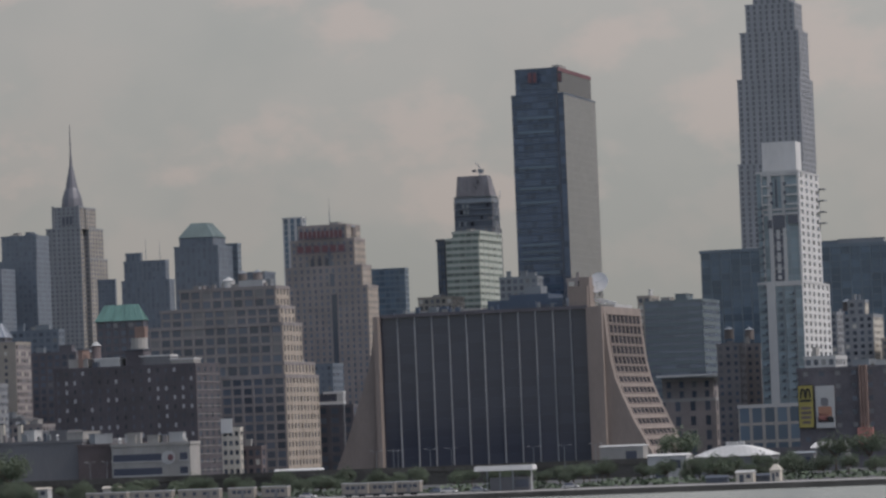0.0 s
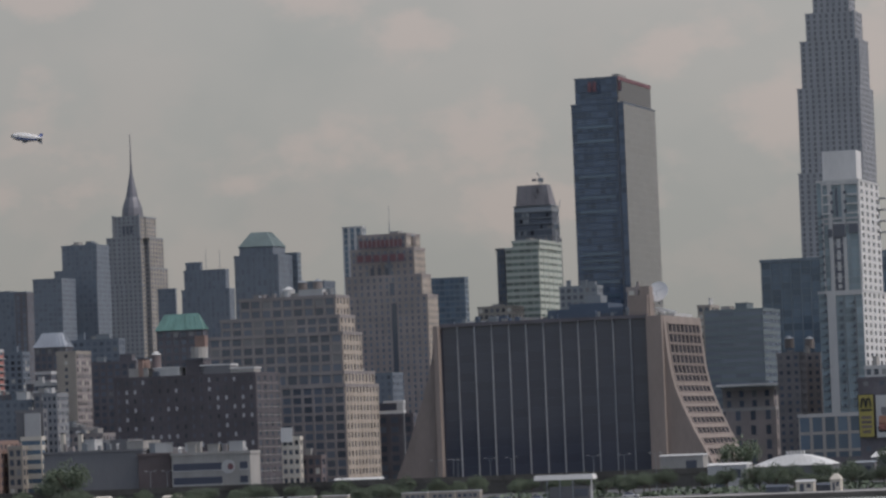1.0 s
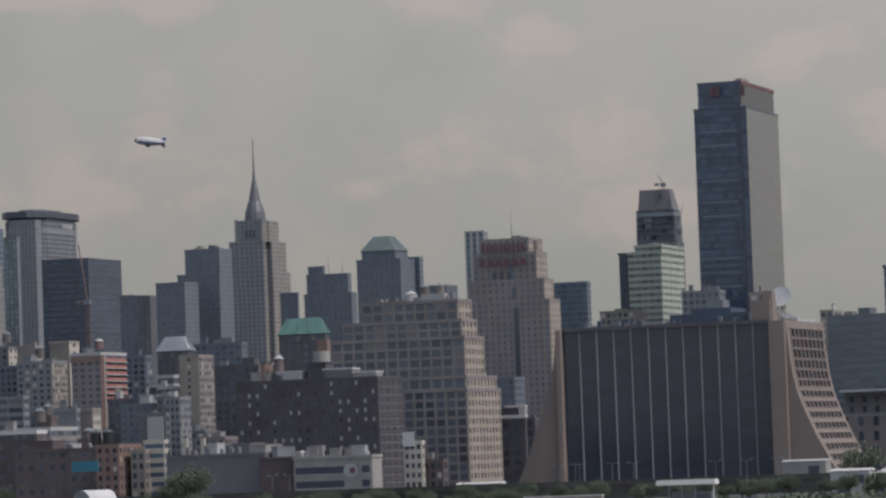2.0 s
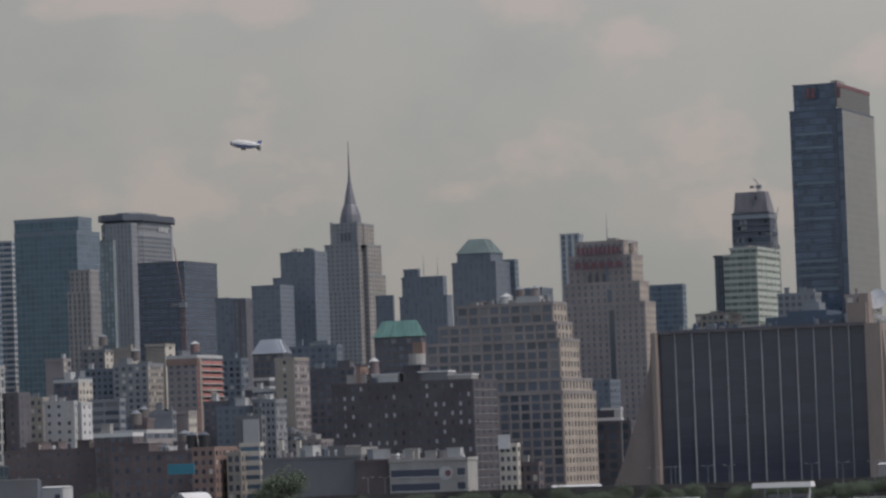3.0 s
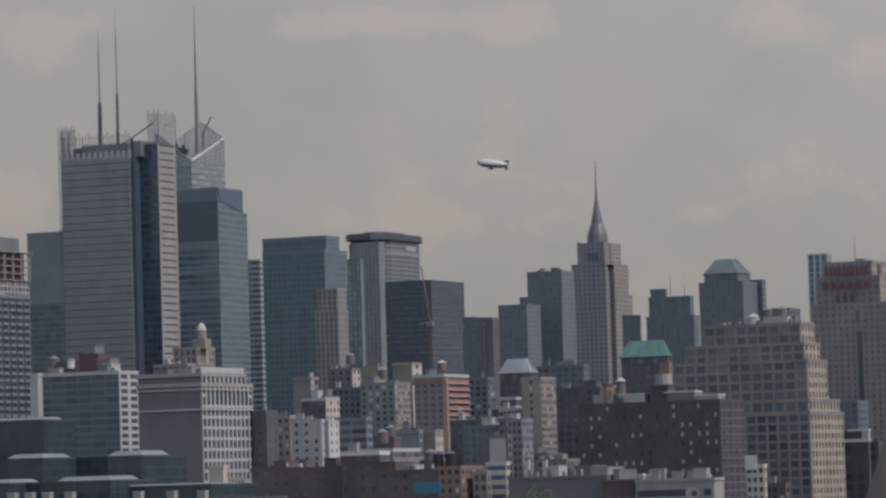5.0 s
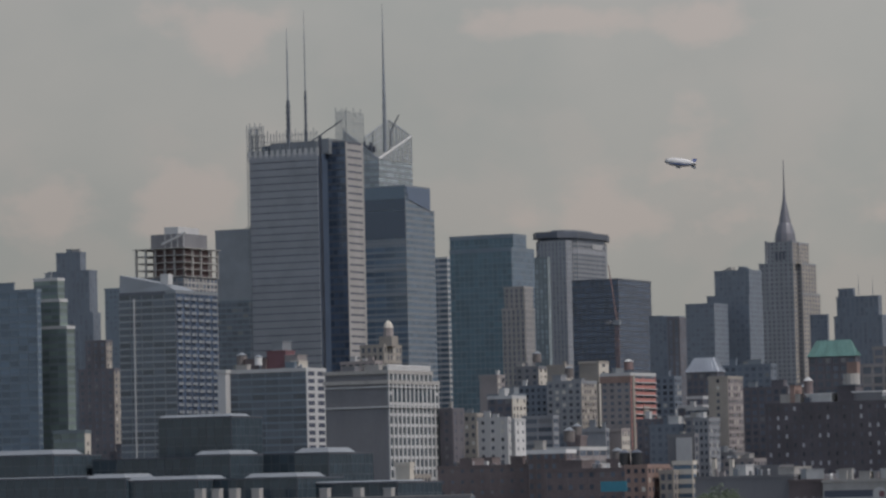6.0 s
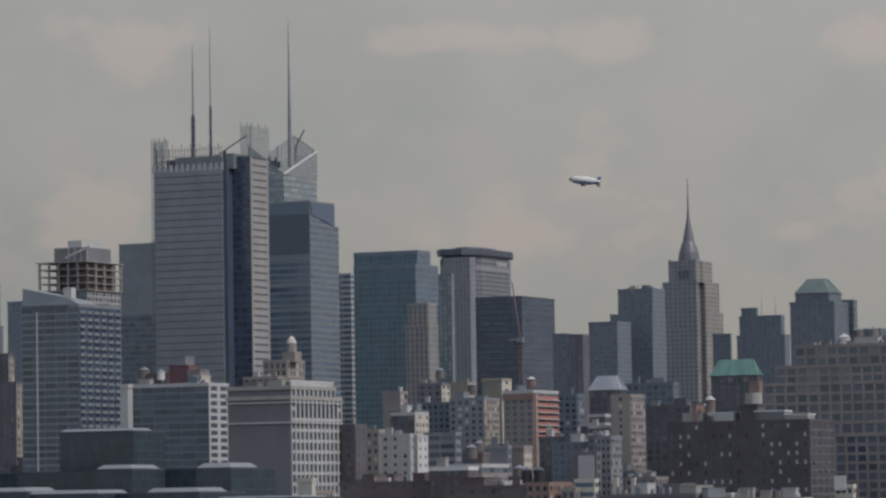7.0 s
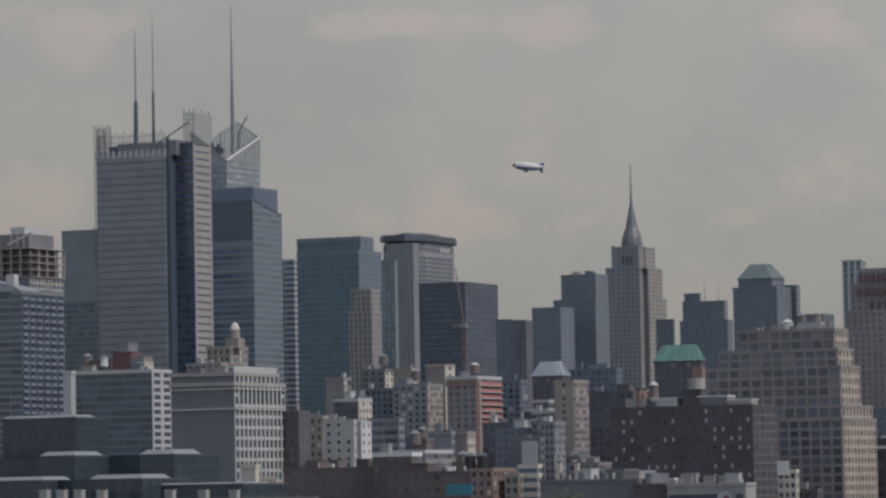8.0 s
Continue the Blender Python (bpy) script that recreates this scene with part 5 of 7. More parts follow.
# open concrete floors of the unfinished northern tower
op = -537.1, 2234.6, ((30.4, 38.1, 3.0, 142.5, 0.0, 0.0), (30.5, 38.1, 142.5, 158.2, 0.3, -0.0),)
w, d, z0, z1, dx, dy = op[2][1]
root = thing("concrete_frame", "open concrete floors on columns above an unfinished tower", "building frame", op[0], op[1], 0)
n = 4
for j in range(n + 1):
    s = Soup()
    o = 1.6 if j == n else 0.8
    s.box(dx - w - o, dx + o, dy - o, dy + d + o, z0 + 0.3 + (z1 - z0) * j / n, z0 + 0.75 + (z1 - z0) * j / n)
    part("floor_slab", s, CONCRETE, root)
for bays, side in ((5, "W"), (4, "S")):
    for i in range(bays + 1):
        u = i / bays
        pos = (dx - w + w * u, dy) if side == "W" else (dx, dy + d * u)
        s = Soup()
        s.box(pos[0] - 0.5, pos[0] + 0.5, pos[1] - 0.5, pos[1] + 0.5, z0, z1 + 0.4)
        part("column", s, CONCRETE, root)
s = Soup()
s.box(dx - w + 9, dx - 2.4, dy + 3, dy + d - 2, z0, z1 + 0.2)
part("core_wall", s, RUST, root)
s = Soup()
s.box(dx - w + 6, dx - 4, dy + 6, dy + d - 4, z1 + 0.8, z1 + 9)
part("core_wall", s, GREYCON, root)
s = Soup()
s.box(dx - w * 0.55, dx - 8, dy + 8, dy + d - 6, z1 + 9, z1 + 13)
s.beam((dx - 14, dy, z1 + 3), (dx + 1, dy + 1, z1 + 9), 0.6)
for i in range(4):
    s.box(dx - i * 4 - 0.15, dx - i * 4 + 0.15, dy, dy + 0.3, z1, z1 + 9)
part("formwork", s, PALE, root)

# stacked balconies and slanted roof of the grey-green apartment tower
ap = -434.0, 1788.9, ((29.1, 38.3, 3.0, 110.7, 0.0, 0.0),)
w, d, z0, z1, _, _ = ap[2][0]
root = balcony_tower
floors = int((z1 - z0) / 3.1)
s = Soup()
s.hull([(0.05, -2.1, 0), (1.0, -1.0, 0), (1.0, 1.0, 0), (0.05, 2.1, 0)], [(0.05, -2.1, 1.3), (1.0, -1.0, 1.3), (1.0, 1.0, 1.3), (0.05, 2.1, 1.3)])
balcony = s.mesh("balcony", GREYMETAL)
for c in range(6):
    for j in range(floors):
        ob = part("balcony", balcony, GREYMETAL, root)
        ob.location = (0.3, d * (c + 0.5) / 6, z0 + j * (z1 - z0) / floors)
s = Soup()
s.hull([(-w, 0.5, z1 + 1), (-0.3, 0.5, z1 + 1), (-0.3, d * 0.5, z1 + 1), (-w, d * 0.5, z1 + 1)], [(-w, 1, z1 + 9), (-5.5, 1, z1 + 3.9), (-5.5, d * 0.5, z1 + 3.4), (-w, d * 0.5, z1 + 8.6)])
part("slanted_roof", s, GREYMETAL, root)
s = Soup()
s.box(-w * 0.34, -w * 0.2, 4, 8, z1 + 4, z1 + 8.9)
part("chimney", s, PALE, root)
# thin dark strip standing in for the shadow below the roof slope
s = Soup()
s.box(-w + 0.4, -5.0, -0.42, -0.3, z1 - 0.6, z1 + 0.9)
part("shadow_slot", s, DARKGLASS, root)
s = Soup()
s.box(-21.6, -20.8, -0.6, -0.25, z0, z1 - 2)
part("pale_strip", s, PALE, root)

# domed lantern
root = thing("roof_lantern", "tan octagonal lantern with a small dome", "roof lantern", -364.6, 1931.3, 89.0)
s = Soup()
s.box(-3.4, 3.4, -3.4, 3.4, 0, 5)
part("base", s, BEIGE, root)
s = Soup()
s.tube(0, 0, 5, 9, 2.6, 2.4, 8)
part("drum", s, TAN, root)
s = Soup()
s.tube(0, 0, 9, 11, 2.6, 1.9, 8)
s.tube(0, 0, 11, 12.5, 1.9, 0.5, 8)
part("dome", s, CREAM, root)

# ---- convention hall of black glass ----


def hall(x, y, tiers, slope=0.0):
    root = building("convention_hall", "stepped hall of black glass in a fine metal grid", x, y, tiers, HALLMETAL, HALLGLASS, floor=3.0, bay=3.0, pw=0.07, sh=0.07, proud=0.2, parapet=0.3, group="halls of the convention centre", single=False, roof=GREYMETAL)
    w, d, z0, z1, _, _ = tiers[0]
    if slope:
        s = Soup()
        s.hull([(-w, -0.3, z1 + 0.35), (0.3, -0.3, z1 + 0.35), (0.3, d * 0.6, z1 + 0.35), (-w, d * 0.6, z1 + 0.35)], [(-w + slope, slope, z1 + slope), (0.3 - slope, slope, z1 + slope), (0.3 - slope, d * 0.55, z1 + slope), (-w + slope, d * 0.55, z1 + slope)])
        part("skylight", s, GREYMETAL, root)


hall(-306.1, 1336.1, ((27.6, 21.6, 3.0, 45.4, 0.0, 0.0),), 1.2)
hall(-305.5, 1283.9, ((38.6, 30.0, 3.0, 31.7, 0.0, 0.0),))
hall(-288.9, 1258.4, ((12.3, 30.0, 3.0, 31.9, 0.0, 0.0),), 1.6)
hall(-271.3, 1276.2, ((24.2, 30.0, 3.0, 32.0, 0.0, 0.0),))
hall(-255.0, 1246.6, ((11.8, 30.0, 3.0, 31.6, 0.0, 0.0),), 1.8)
hall(-350.7, 1276.1, ((29.7, 30.0, 3.0, 33.5, 0.0, 0.0),), 1.8)
hall(-329.4, 1238.8, ((41.5, 30.0, 3.0, 25.8, 0.0, 0.0),), 0.6)
hall(-313.8, 1223.9, ((13.2, 30.0, 3.0, 25.1, 0.0, 0.0),), 1.6)
hall(-290.2, 1219.2, ((24.7, 30.0, 3.0, 24.2, 0.0, 0.0),), 1.4)
hall(-276.8, 1225.8, ((16.7, 30.0, 3.0, 24.2, 0.0, 0.0),))
hall(-256.8, 1207.6, ((17.7, 30.0, 3.0, 24.1, 0.0, 0.0),), 1.6)
hall(-227.1, 1211.5, ((33.9, 30.0, 3.0, 22.0, 0.0, 0.0),), 0.8)

# dark slot of open loggias in the aqua tower
cd = 152.8, 1776.7, ((19.1, 62.6, 3.0, 78.4, 0.0, 0.0), (18.4, 45.4, 78.4, 126.4, 0.0, 2.0),)
w, d, z0, z1, dx, dy = cd[2][1]
# white upright frame round the slot, and H-shaped dark loggias stacked in it
s = Soup()
s.box(dx - 11.8, dx - 7.6, dy - 0.42, dy - 0.27, z0 + 1.0, z0 + 30)
part("dark_slot", s, DARKGLASS, condo)
for j in range(5):
    z = z0 + 2.2 + j * 4.9
    s = Soup()
    s.box(dx - 10.5, dx - 8.9, dy - 0.62, dy - 0.43, z - 0.4, z + 1.4)
    s.box(dx - 10.5, dx - 8.9, dy - 0.62, dy - 0.43, z + 2.3, z + 4.1)
    s.box(dx - 11.8, dx - 7.6, dy - 0.66, dy - 0.44, z + 4.15, z + 4.45)
    part("loggia_infill", s, PALE, condo)
s = Soup()
for a, b in ((-13.6, -11.85), (-7.55, -6.1), (-0.7, -0.05), (-16.4, -15.8)):
    s.box(dx + a, dx + b, dy - 0.8, dy - 0.28, z0, z1 - 0.2)
for z in (z0 + 29.6, z0 + 31.6, z1 - 1.4):
    s.box(dx - 16.4, dx - 0.05, dy - 0.85, dy - 0.29, z, z + 0.9)
part("white_frame", s, PALE, condo)
for a, b, za, zb in ((-11.6, -6.4, 24.0, 29.4), (-5.0, -0.8, 25.6, 29.4), (-14.0, -12.2, 24.0, 27.5), (-10.2, -9.4, 33.0, 45.0)):
    s = Soup()
    s.box(dx + a, dx + b, dy - 0.95, dy - 0.81, z0 + za, z0 + zb)
    part("tall_window", s, DARKGLASS, condo)
for j in range(3):
    for a, b, c in ((-16.2, -12.4, -12.4), (-5.4, -0.2, -6.6)):
        s = Soup()
        z = z0 + 34 + j * 4.0
        s.box(dx + a, dx + b, dy - 1.5, dy - 0.9, z, z + 0.5)
        part("sun_shelf", s, WHITE, condo)
        s = Soup()
        s.box(dx + c, dx + c + 1.2, dy - 0.95, dy - 0.82, z + 0.4, z + 1.8)
        part("vent", s, DARKGLASS, condo)
wl, zl = cd[2][0][0], cd[2][0][3]
s = Soup()
s.box(-15.3, -11.6, -0.6, -0.26, 3.0, zl)
s.box(-16.0, -0.05, -0.62, -0.26, zl - 1.2, zl + 0.9)
part("pale_strip", s, PALE, condo)
for j in range(30):
    z = 12 + j * 3.4
    for a, b in ((-18.2, -15.6), (-10.2, -8.8), (-5.6, -3.2)):
        if z > zl - 3 and a > -16:
            continue
        s = Soup()
        s.box(a, b, -1.1, -0.27, z, z + 0.35)
        s.box(b - 0.9, b, -1.0, -0.27, z + 0.35, z + 1.3)
        part("balcony", s, DARKMETAL, condo)
for u in (-8.0, -3.0):
    s = Soup()
    s.box(u - 0.15, u + 0.15, -0.5, -0.27, 24, zl - 2)
    part("downpipe", s, GREYMETAL, condo)
for j in range(4):
    s = Soup()
    s.box(dx - 0.5, dx + 3.0, dy + d - 3, dy + d + 2.4, z1 - 6 - j * 5, z1 - 5.5 - j * 5)
    part("hoist_bracket", s, GREYMETAL, condo)

# shade of a recess painted as a dark strip up the hotel front, pale strips up the red block
ht = -41.7, 2155.0, ((46.6, 18.2, 3.0, 98.0, 0.0, 0.0), (41.7, 16.1, 98.0, 109.0, -3.9, 4.0), (35.0, 19.2, 109.0, 123.4, -9.5, 10.0),)
for k, (w, d, z0, z1, dx, dy) in enumerate(ht[2]):
    s = Soup()
    s.box(dx - w * 0.42, dx - w * 0.36, dy - 0.42, dy - 0.32, z0 + 1, z1 - 3)
    part("window_slot", s, DIMGLASS, hotel)
for q in range(3):
    s = Soup()
    s.box(ht[2][2][4] - 24 + q * 4, ht[2][2][4] - 22.2 + q * 4, 10 - 0.75, 10 - 0.3, ht[2][2][3] - 16, ht[2][2][3] - 9)
    part("arched_window", s, DARKGLASS, hotel)
rb = -239.7, 1858.1, ((14.6, 28.8, 3.0, 70.2, 0.0, 0.0),)
w, d, z0, z1, dx, dy = rb[2][0]
s = Soup()
s.box(0.2, 0.9, 1.0, 3.6, z0, z1)
s.box(0.2, 0.8, 13.6, 19.8, z0, z1 - 14)
part("pale_strip", s, BEIGE, redblock)
for j in range(1, 23):
    s = Soup()
    z = z0 + (z1 - z0 - 0.3) * j / 23
    s.box(0.22, 1.25, 4.2, d - 0.3, z - 0.2, z + 0.16)
    part("balcony_slab", s, PALE, redblock)
s = Soup()
s.box(-w - 0.4, 0.4, -0.5, -0.3, z1 - 3.4, z1 - 0.4)
part("top_band", s, ORANGE, redblock)
bx = 152.8, 1776.7, ((19.1, 62.6, 3.0, 78.4, 0.0, 0.0), (18.4, 45.4, 78.4, 126.4, 0.0, 2.0), (14.9, 5.1, 126.4, 139.8, -1.0, 4.0),)
w, d, z0, z1, dx, dy = bx[2][2]
s = Soup()
s.box(dx - w, dx, dy, dy + 12, z0, z1)
part("roof_screen", s, WHITE, condo)

# pale floor ledges on the flank of the black apartment house
bh = -96.9, 1567.4, ((57.4, 28.0, 3.0, 48.8, 0.0, 0.0),)
w, d, z0, z1, dx, dy = bh[2][0]
for j in range(1, 15):
    s = Soup()
    z = z0 + (z1 - z0) * j / 15
    s.box(0.2, 0.42, 0.5, d - 0.5, z, z + 0.18)
    part("floor_ledge", s, CONCRETE, house)
for a, b, za, zb, m, nm in ((-43.1, -32.8, 49.3, 52.9, PALE, "roof_house"), (-30.2, -22.9, 49.3, 55.9, BLACKBRICK, "lift_house"), (-24.1, -12.1, 49.3, 53.2, GREYCON, "roof_house"), (-49.6, -47.8, 49.3, 57.0, ORANGE, "chimney"), (-12.0, -2.6, 49.3, 51.6, CONCRETE, "roof_house")):
    s = Soup()
    s.box(a, b, 6.0, 14.0, za, zb)
    block = part(nm, s, m, house)
    s = Soup()
    s.box(a - 0.3, b + 0.3, 5.7, 14.3, zb, zb + 0.5)
    part("flat_roof", s, WHITE if nm == "roof_house" else DARKMETAL, block)
s = Soup()
s.tube(-25.4, 9.0, 56.4, 60.6, 3.2, 3.2, 14)
drum = part("tank_drum", s, CONCRETE, house, "pale drum tank on a lift house")
s = Soup()
s.box(-26.6, -22.6, 7.5, 11.0, 60.6, 65.0)
part("tank_head", s, ORANGE, drum)
s = Soup()
s.tube(-43.0, 8.5, 49.3, 58.4, 1.9, 1.8, 12)
drum = part("tank_drum", s, MAROON, house, "dark brick drum with a pale lid")
s = Soup()
s.tube(-43.0, 8.5, 58.4, 59.9, 2.1, 0.4, 12)
part("lid", s, PALE, drum)
# tall dark windows under the crown of the spire tower
for q in range(3):
    s = Soup()
    s.box(-25.5 + q * 3.4, -23.3 + q * 3.4, -0.4, 0.25, 214.5, 221.5)
    part("tall_window", s, DARKGLASS, spire)
for a in (-34.9, -11.6):
    s = Soup()
    s.box(a, a + 2.2, -0.9, 1.0, 211.2, 231.0)
    part("corner_pier", s, GREYSTONE, spire)


# ---- roof signs, cranes and other things on buildings ----
def bar_sign(name, label, x, y, z, w, h, mat, back=None, count=9, rows=1):
    """A sign whose writing cannot be read: upright bars on rails, with a backing board where there is one."""
    root = thing(name, label, "sign", x, y, z)
    if back:
        s = Soup()
        s.box(-w / 2, w / 2, 0, 0.3, 0, h)
        base = part("board", s, back, root)
    else:
        s = Soup()
        for k in (0.05, 0.95):
            s.box(-w / 2, w / 2, 0.1, 0.3, h * k - 0.12, h * k + 0.12)
        for i in range(7):
            s.box(-w / 2 + i * w / 6 - 0.1, -w / 2 + i * w / 6 + 0.1, 0.3, 0.5, 0, h)
        base = part("sign_frame", s, DARKMETAL, root)
    for r in range(rows):
        for i in range(count):
            s = Soup()
            c, q = -w / 2 + (i + 0.5) * w / count, h / rows
            s.box(c - w / count * 0.36, c + w / count * 0.36, -0.22, 0.09 if not back else -0.01, q * (r + 0.14), q * (r + 0.86))
            part("letter_bar", s, mat, base)
    return root


bar_sign("roof_sign", "two-line red letter sign on a hotel roof, upper line", -65.4, 2170.1, 124.5, 24, 5.2, SIGNRED, None, 10)
bar_sign("roof_sign", "two-line red letter sign on a hotel roof, lower line", -65.5, 2163.9, 116.8, 27, 4.8, SIGNRED, None, 6)
bar_sign("rooftop_badge", "dull red badge high on a dark glass tower", 51.7, 2280.1, 211.1, 5.5, 7.5, SIGNRED, None, 2)
bar_sign("rooftop_badge", "dull red badge on the flank of a dark tower crown", 66.9, 2275.7, 211.4, 2.0, 6.0, SIGNRED, None, 1)

# advertising boards on the maroon warehouse
yellow = thing("billboard", "tall yellow billboard with black arches and bars", "billboard", 130.4, 1521.5, 16.2)
bw, bh = 5.4, 15.4
s = Soup()
s.box(-bw / 2, bw / 2, 0, 0.5, 0, bh)
yboard = part("board", s, YELLOW, yellow)
s = Soup()
s.box(-bw / 2 - 0.2, bw / 2 + 0.2, 0.12, 0.62, -0.2, bh + 0.2)
part("board_frame", s, BLACKPAINT, yellow)
for side in (-1, 1):
    s = Soup()
    pts = [(side * (0.95 + 0.85 * math.cos(a)), 10.8 + 3.4 * math.sin(a)) for a in [math.pi * i / 8 for i in range(9)]]
    for (xa, za), (xb, zb) in zip(pts, pts[1:]):
        s.beam((xa, -0.06, za), (xb, -0.06, zb), 0.28)
    part("arch", s, BLACKPAINT, yboard, "black arch shape")
for j, (bw2, zz, hh) in enumerate(((4.2, 9.4, 0.8), (3.8, 6.6, 1.0), (3.8, 4.9, 1.0), (3.8, 3.2, 1.0), (3.0, 1.4, 0.9))):
    s = Soup()
    s.box(-bw2 / 2, bw2 / 2, -0.08, -0.003, zz, zz + hh)
    part("writing_bar", s, BLACKPAINT if j == 0 else MAROON, yboard)
poster = thing("billboard", "white billboard with a brown and pink picture", "billboard", 137.3, 1519.5, 15.7)
s = Soup()
s.box(-3.5, 3.5, 0, 0.5, 0, 15.6)
pboard = part("board", s, PALE, poster)
for xa, xb, za, zb, m in ((-1.6, 1.2, 8.2, 11.2, GREYCON), (-2.6, 2.4, 4.4, 8.0, SKIN), (-3.0, 3.0, 2.0, 4.2, BLACKPAINT), (-2.6, 1.0, 2.6, 5.6, REDBRICK), (-3.2, 3.2, 0.4, 1.8, PALE)):
    s = Soup()
    s.hull([(xa, -0.1, za + 0.6), (xa + 0.7, -0.1, za), (xb, -0.1, za), (xb, -0.1, zb - 0.5), (xb - 0.8, -0.1, zb), (xa, -0.1, zb)], [(xa, -0.003, za + 0.6), (xa + 0.7, -0.003, za), (xb, -0.003, za), (xb, -0.003, zb - 0.5), (xb - 0.8, -0.003, zb), (xa, -0.003, zb)])
    part("picture_patch", s, m, pboard)
pier = thing("brick_pier", "tall orange brick pier on a warehouse wall", "pier", 151.2, 1515.5, 6.4)
s = Soup()
for a in (-1.5, -0.4, 0.7):
    s.box(a, a + 0.8, -0.5, 1.2, 0, 32)
part("upright", s, ORANGE, pier)
s = Soup()
s.box(-2.6, 3.0, -1.4, 1.2, -4, 9)
part("base", s, REDBRICK, pier)


def board_on_posts(label, x, y, z, w, h, mat, drop):
    root = thing("roof_board", label, "billboard", x, y, z)
    s = Soup()
    s.box(-w / 2, w / 2, 0, 0.4, 0, h)
    part("board", s, mat, root)
    s = Soup()
    for a in (-0.35, 0.0, 0.35):
        s.box(w * a - 0.12, w * a + 0.12, 0.42, 0.7, -drop, h * 0.9)
    part("post", s, DARKMETAL, root)


board_on_posts("blank white board on a cream building", -80.1, 1462.8, 22.4, 4.2, 5.2, WHITE, 0.6)
board_on_posts("pale painted panel on a grey block", -195.1, 1677.8, 29.5, 7.0, 9.5, PALE, 3)
board_on_posts("teal billboard on a single post", -180.9, 1352.2, 17.7, 9.4, 3.4, TEAL, 4)
bar_sign("painted_strip", "orange upright painted strip with pale bars", -230.4, 1510.0, 18.4, 3.2, 16, CREAM, ORANGE, 2, 7)

# white steel bridge frame between two blocks
frame_b = thing("footbridge", "white steel truss footbridge between dark blocks", "footbridge", -52.7, 1821.1, 34.4)
s = Soup()
s.box(-8, 5.5, 0, 3, 0, 1.3)
part("deck", s, WHITE, frame_b)
s = Soup()
s.box(-4, 5.5, 0, 3, 4.6, 5.6)
part("roof_beam", s, WHITE, frame_b)
s = Soup()
s.hull([(2.2, 0, 1.3), (5.0, 0, 1.3), (5.4, 0, 4.6), (2.2, 0, 4.6)], [(2.2, 3, 1.3), (5.0, 3, 1.3), (5.4, 3, 4.6), (2.2, 3, 4.6)])
part("cabin", s, PALE, frame_b)
s = Soup()
s.box(-8, 2.2, 0.5, 2.5, 1.3, 4.6)
part("glazed_side", s, DARKGLASS, frame_b)
s = Soup()
for a in (-7.4, 4.4):
    s.box(a, a + 0.8, 1, 1.8, -28, 0)
part("pylon", s, GREYCON, frame_b)


def crane(x, y, z, tall, jib, up, label, steel=PALE):
    root = thing("tower_crane", label, "crane", x, y, z)
    m, j = Soup(), Soup()
    for a, b in ((-0.7, -0.7), (0.7, -0.7), (0.7, 0.7), (-0.7, 0.7)):
        m.box(a - 0.12, a + 0.12, b - 0.12, b + 0.12, -0.12, tall)
    for i in range(int(tall / 1.6)):
        q = 1 if i % 2 else -1
        m.beam((-0.7 * q, -0.7, i * 1.6), (0.7 * q, -0.7, i * 1.6 + 1.6), 0.08)
    part("mast", m, steel, root)
    s = Soup()
    s.box(-1.6, 1.6, -1.2, 1.2, tall, tall + 2.2)
    part("cab", s, GREYMETAL, root)
    tip = (jib * math.cos(up), 0, tall + 2 + jib * math.sin(up))
    for o in (-0.5, 0.5):
        j.beam((0, o, tall + 2), (tip[0], o * 0.2, tip[2]), 0.16)
    j.beam((0, 0, tall + 3.4), tip, 0.14)
    for i in range(10):
        u = i / 10
        j.beam((tip[0] * u, 0.5, tall + 2 + (tip[2] - tall - 2) * u), (tip[0] * (u + 0.1), -0.4, tall + 2 + (tip[2] - tall - 2) * (u + 0.1)), 0.07)
    part("jib", j, steel, root)
    s = Soup()
    s.box(-5.5 if jib > 0 else 3, -3 if jib > 0 else 5.5, -0.8, 0.8, tall + 0.5, tall + 2.0)
    part("counterweight", s, GREYCON, root)


crane(30.9, 2415.0, 135.1, 9, 15, radians(80), "pale tower crane on an unfinished tower")
crane(23.8, 2558.0, 179.06, 2, 6, radians(125), "small derrick crane on an unfinished roof")
crane(-248.1, 1881.3, 74.1, 20, 26, radians(98), "thin red-grey derrick above a red block", RUST)

# roof antennas
for nm in ((-200.7, 2893.4, 149.2), (-60.7, 2177.1, 132.2), (-210.7, 2896.3, 151.3)):
    root = thing("roof_antenna", "thin whip antenna on a roof", "antenna", *nm, GRID, "roof antennas")
    s = Soup()
    s.tube(0, 0, -0.5, 7, 0.28, 0.2, 6)
    s.tube(0, 0, 7, 15, 0.14, 0.06, 6)
    part("pole", s, GREYMETAL, root)

# water tanks
for spot in ((125.0, 1842.9, 53.7), (135.4, 1860.8, 53.7), (-82.8, 1808.9, 87.1), (-89.8, 1815.1, 87.6), (-120.8, 1595.1, 52.8), (-139.5, 1600.5, 51.0), (-277.5, 1927.1, 69.2), (-306.6, 2018.7, 79.4), (-281.4, 1672.4, 49.6), (-298.8, 1708.5, 52.5),
             (-380.1, 1681.9, 71.7), (-196.4, 1512.7, 30.1), (-200.2, 1509.7, 30.2), (-224.1, 1551.9, 33.1), (-49.1, 2183.1, 131.7), (186.5, 1928.3, 66.9)):
    water_tank(*spot)
for spot in ((-194.2, 1484.0, 29.0), (-189.6, 1483.0, 29.0)):
    water_tank(*spot, 2.1, 4.6, 1.6, BLACKPAINT, DARKMETAL, "squat black water tank on a low steel platform")
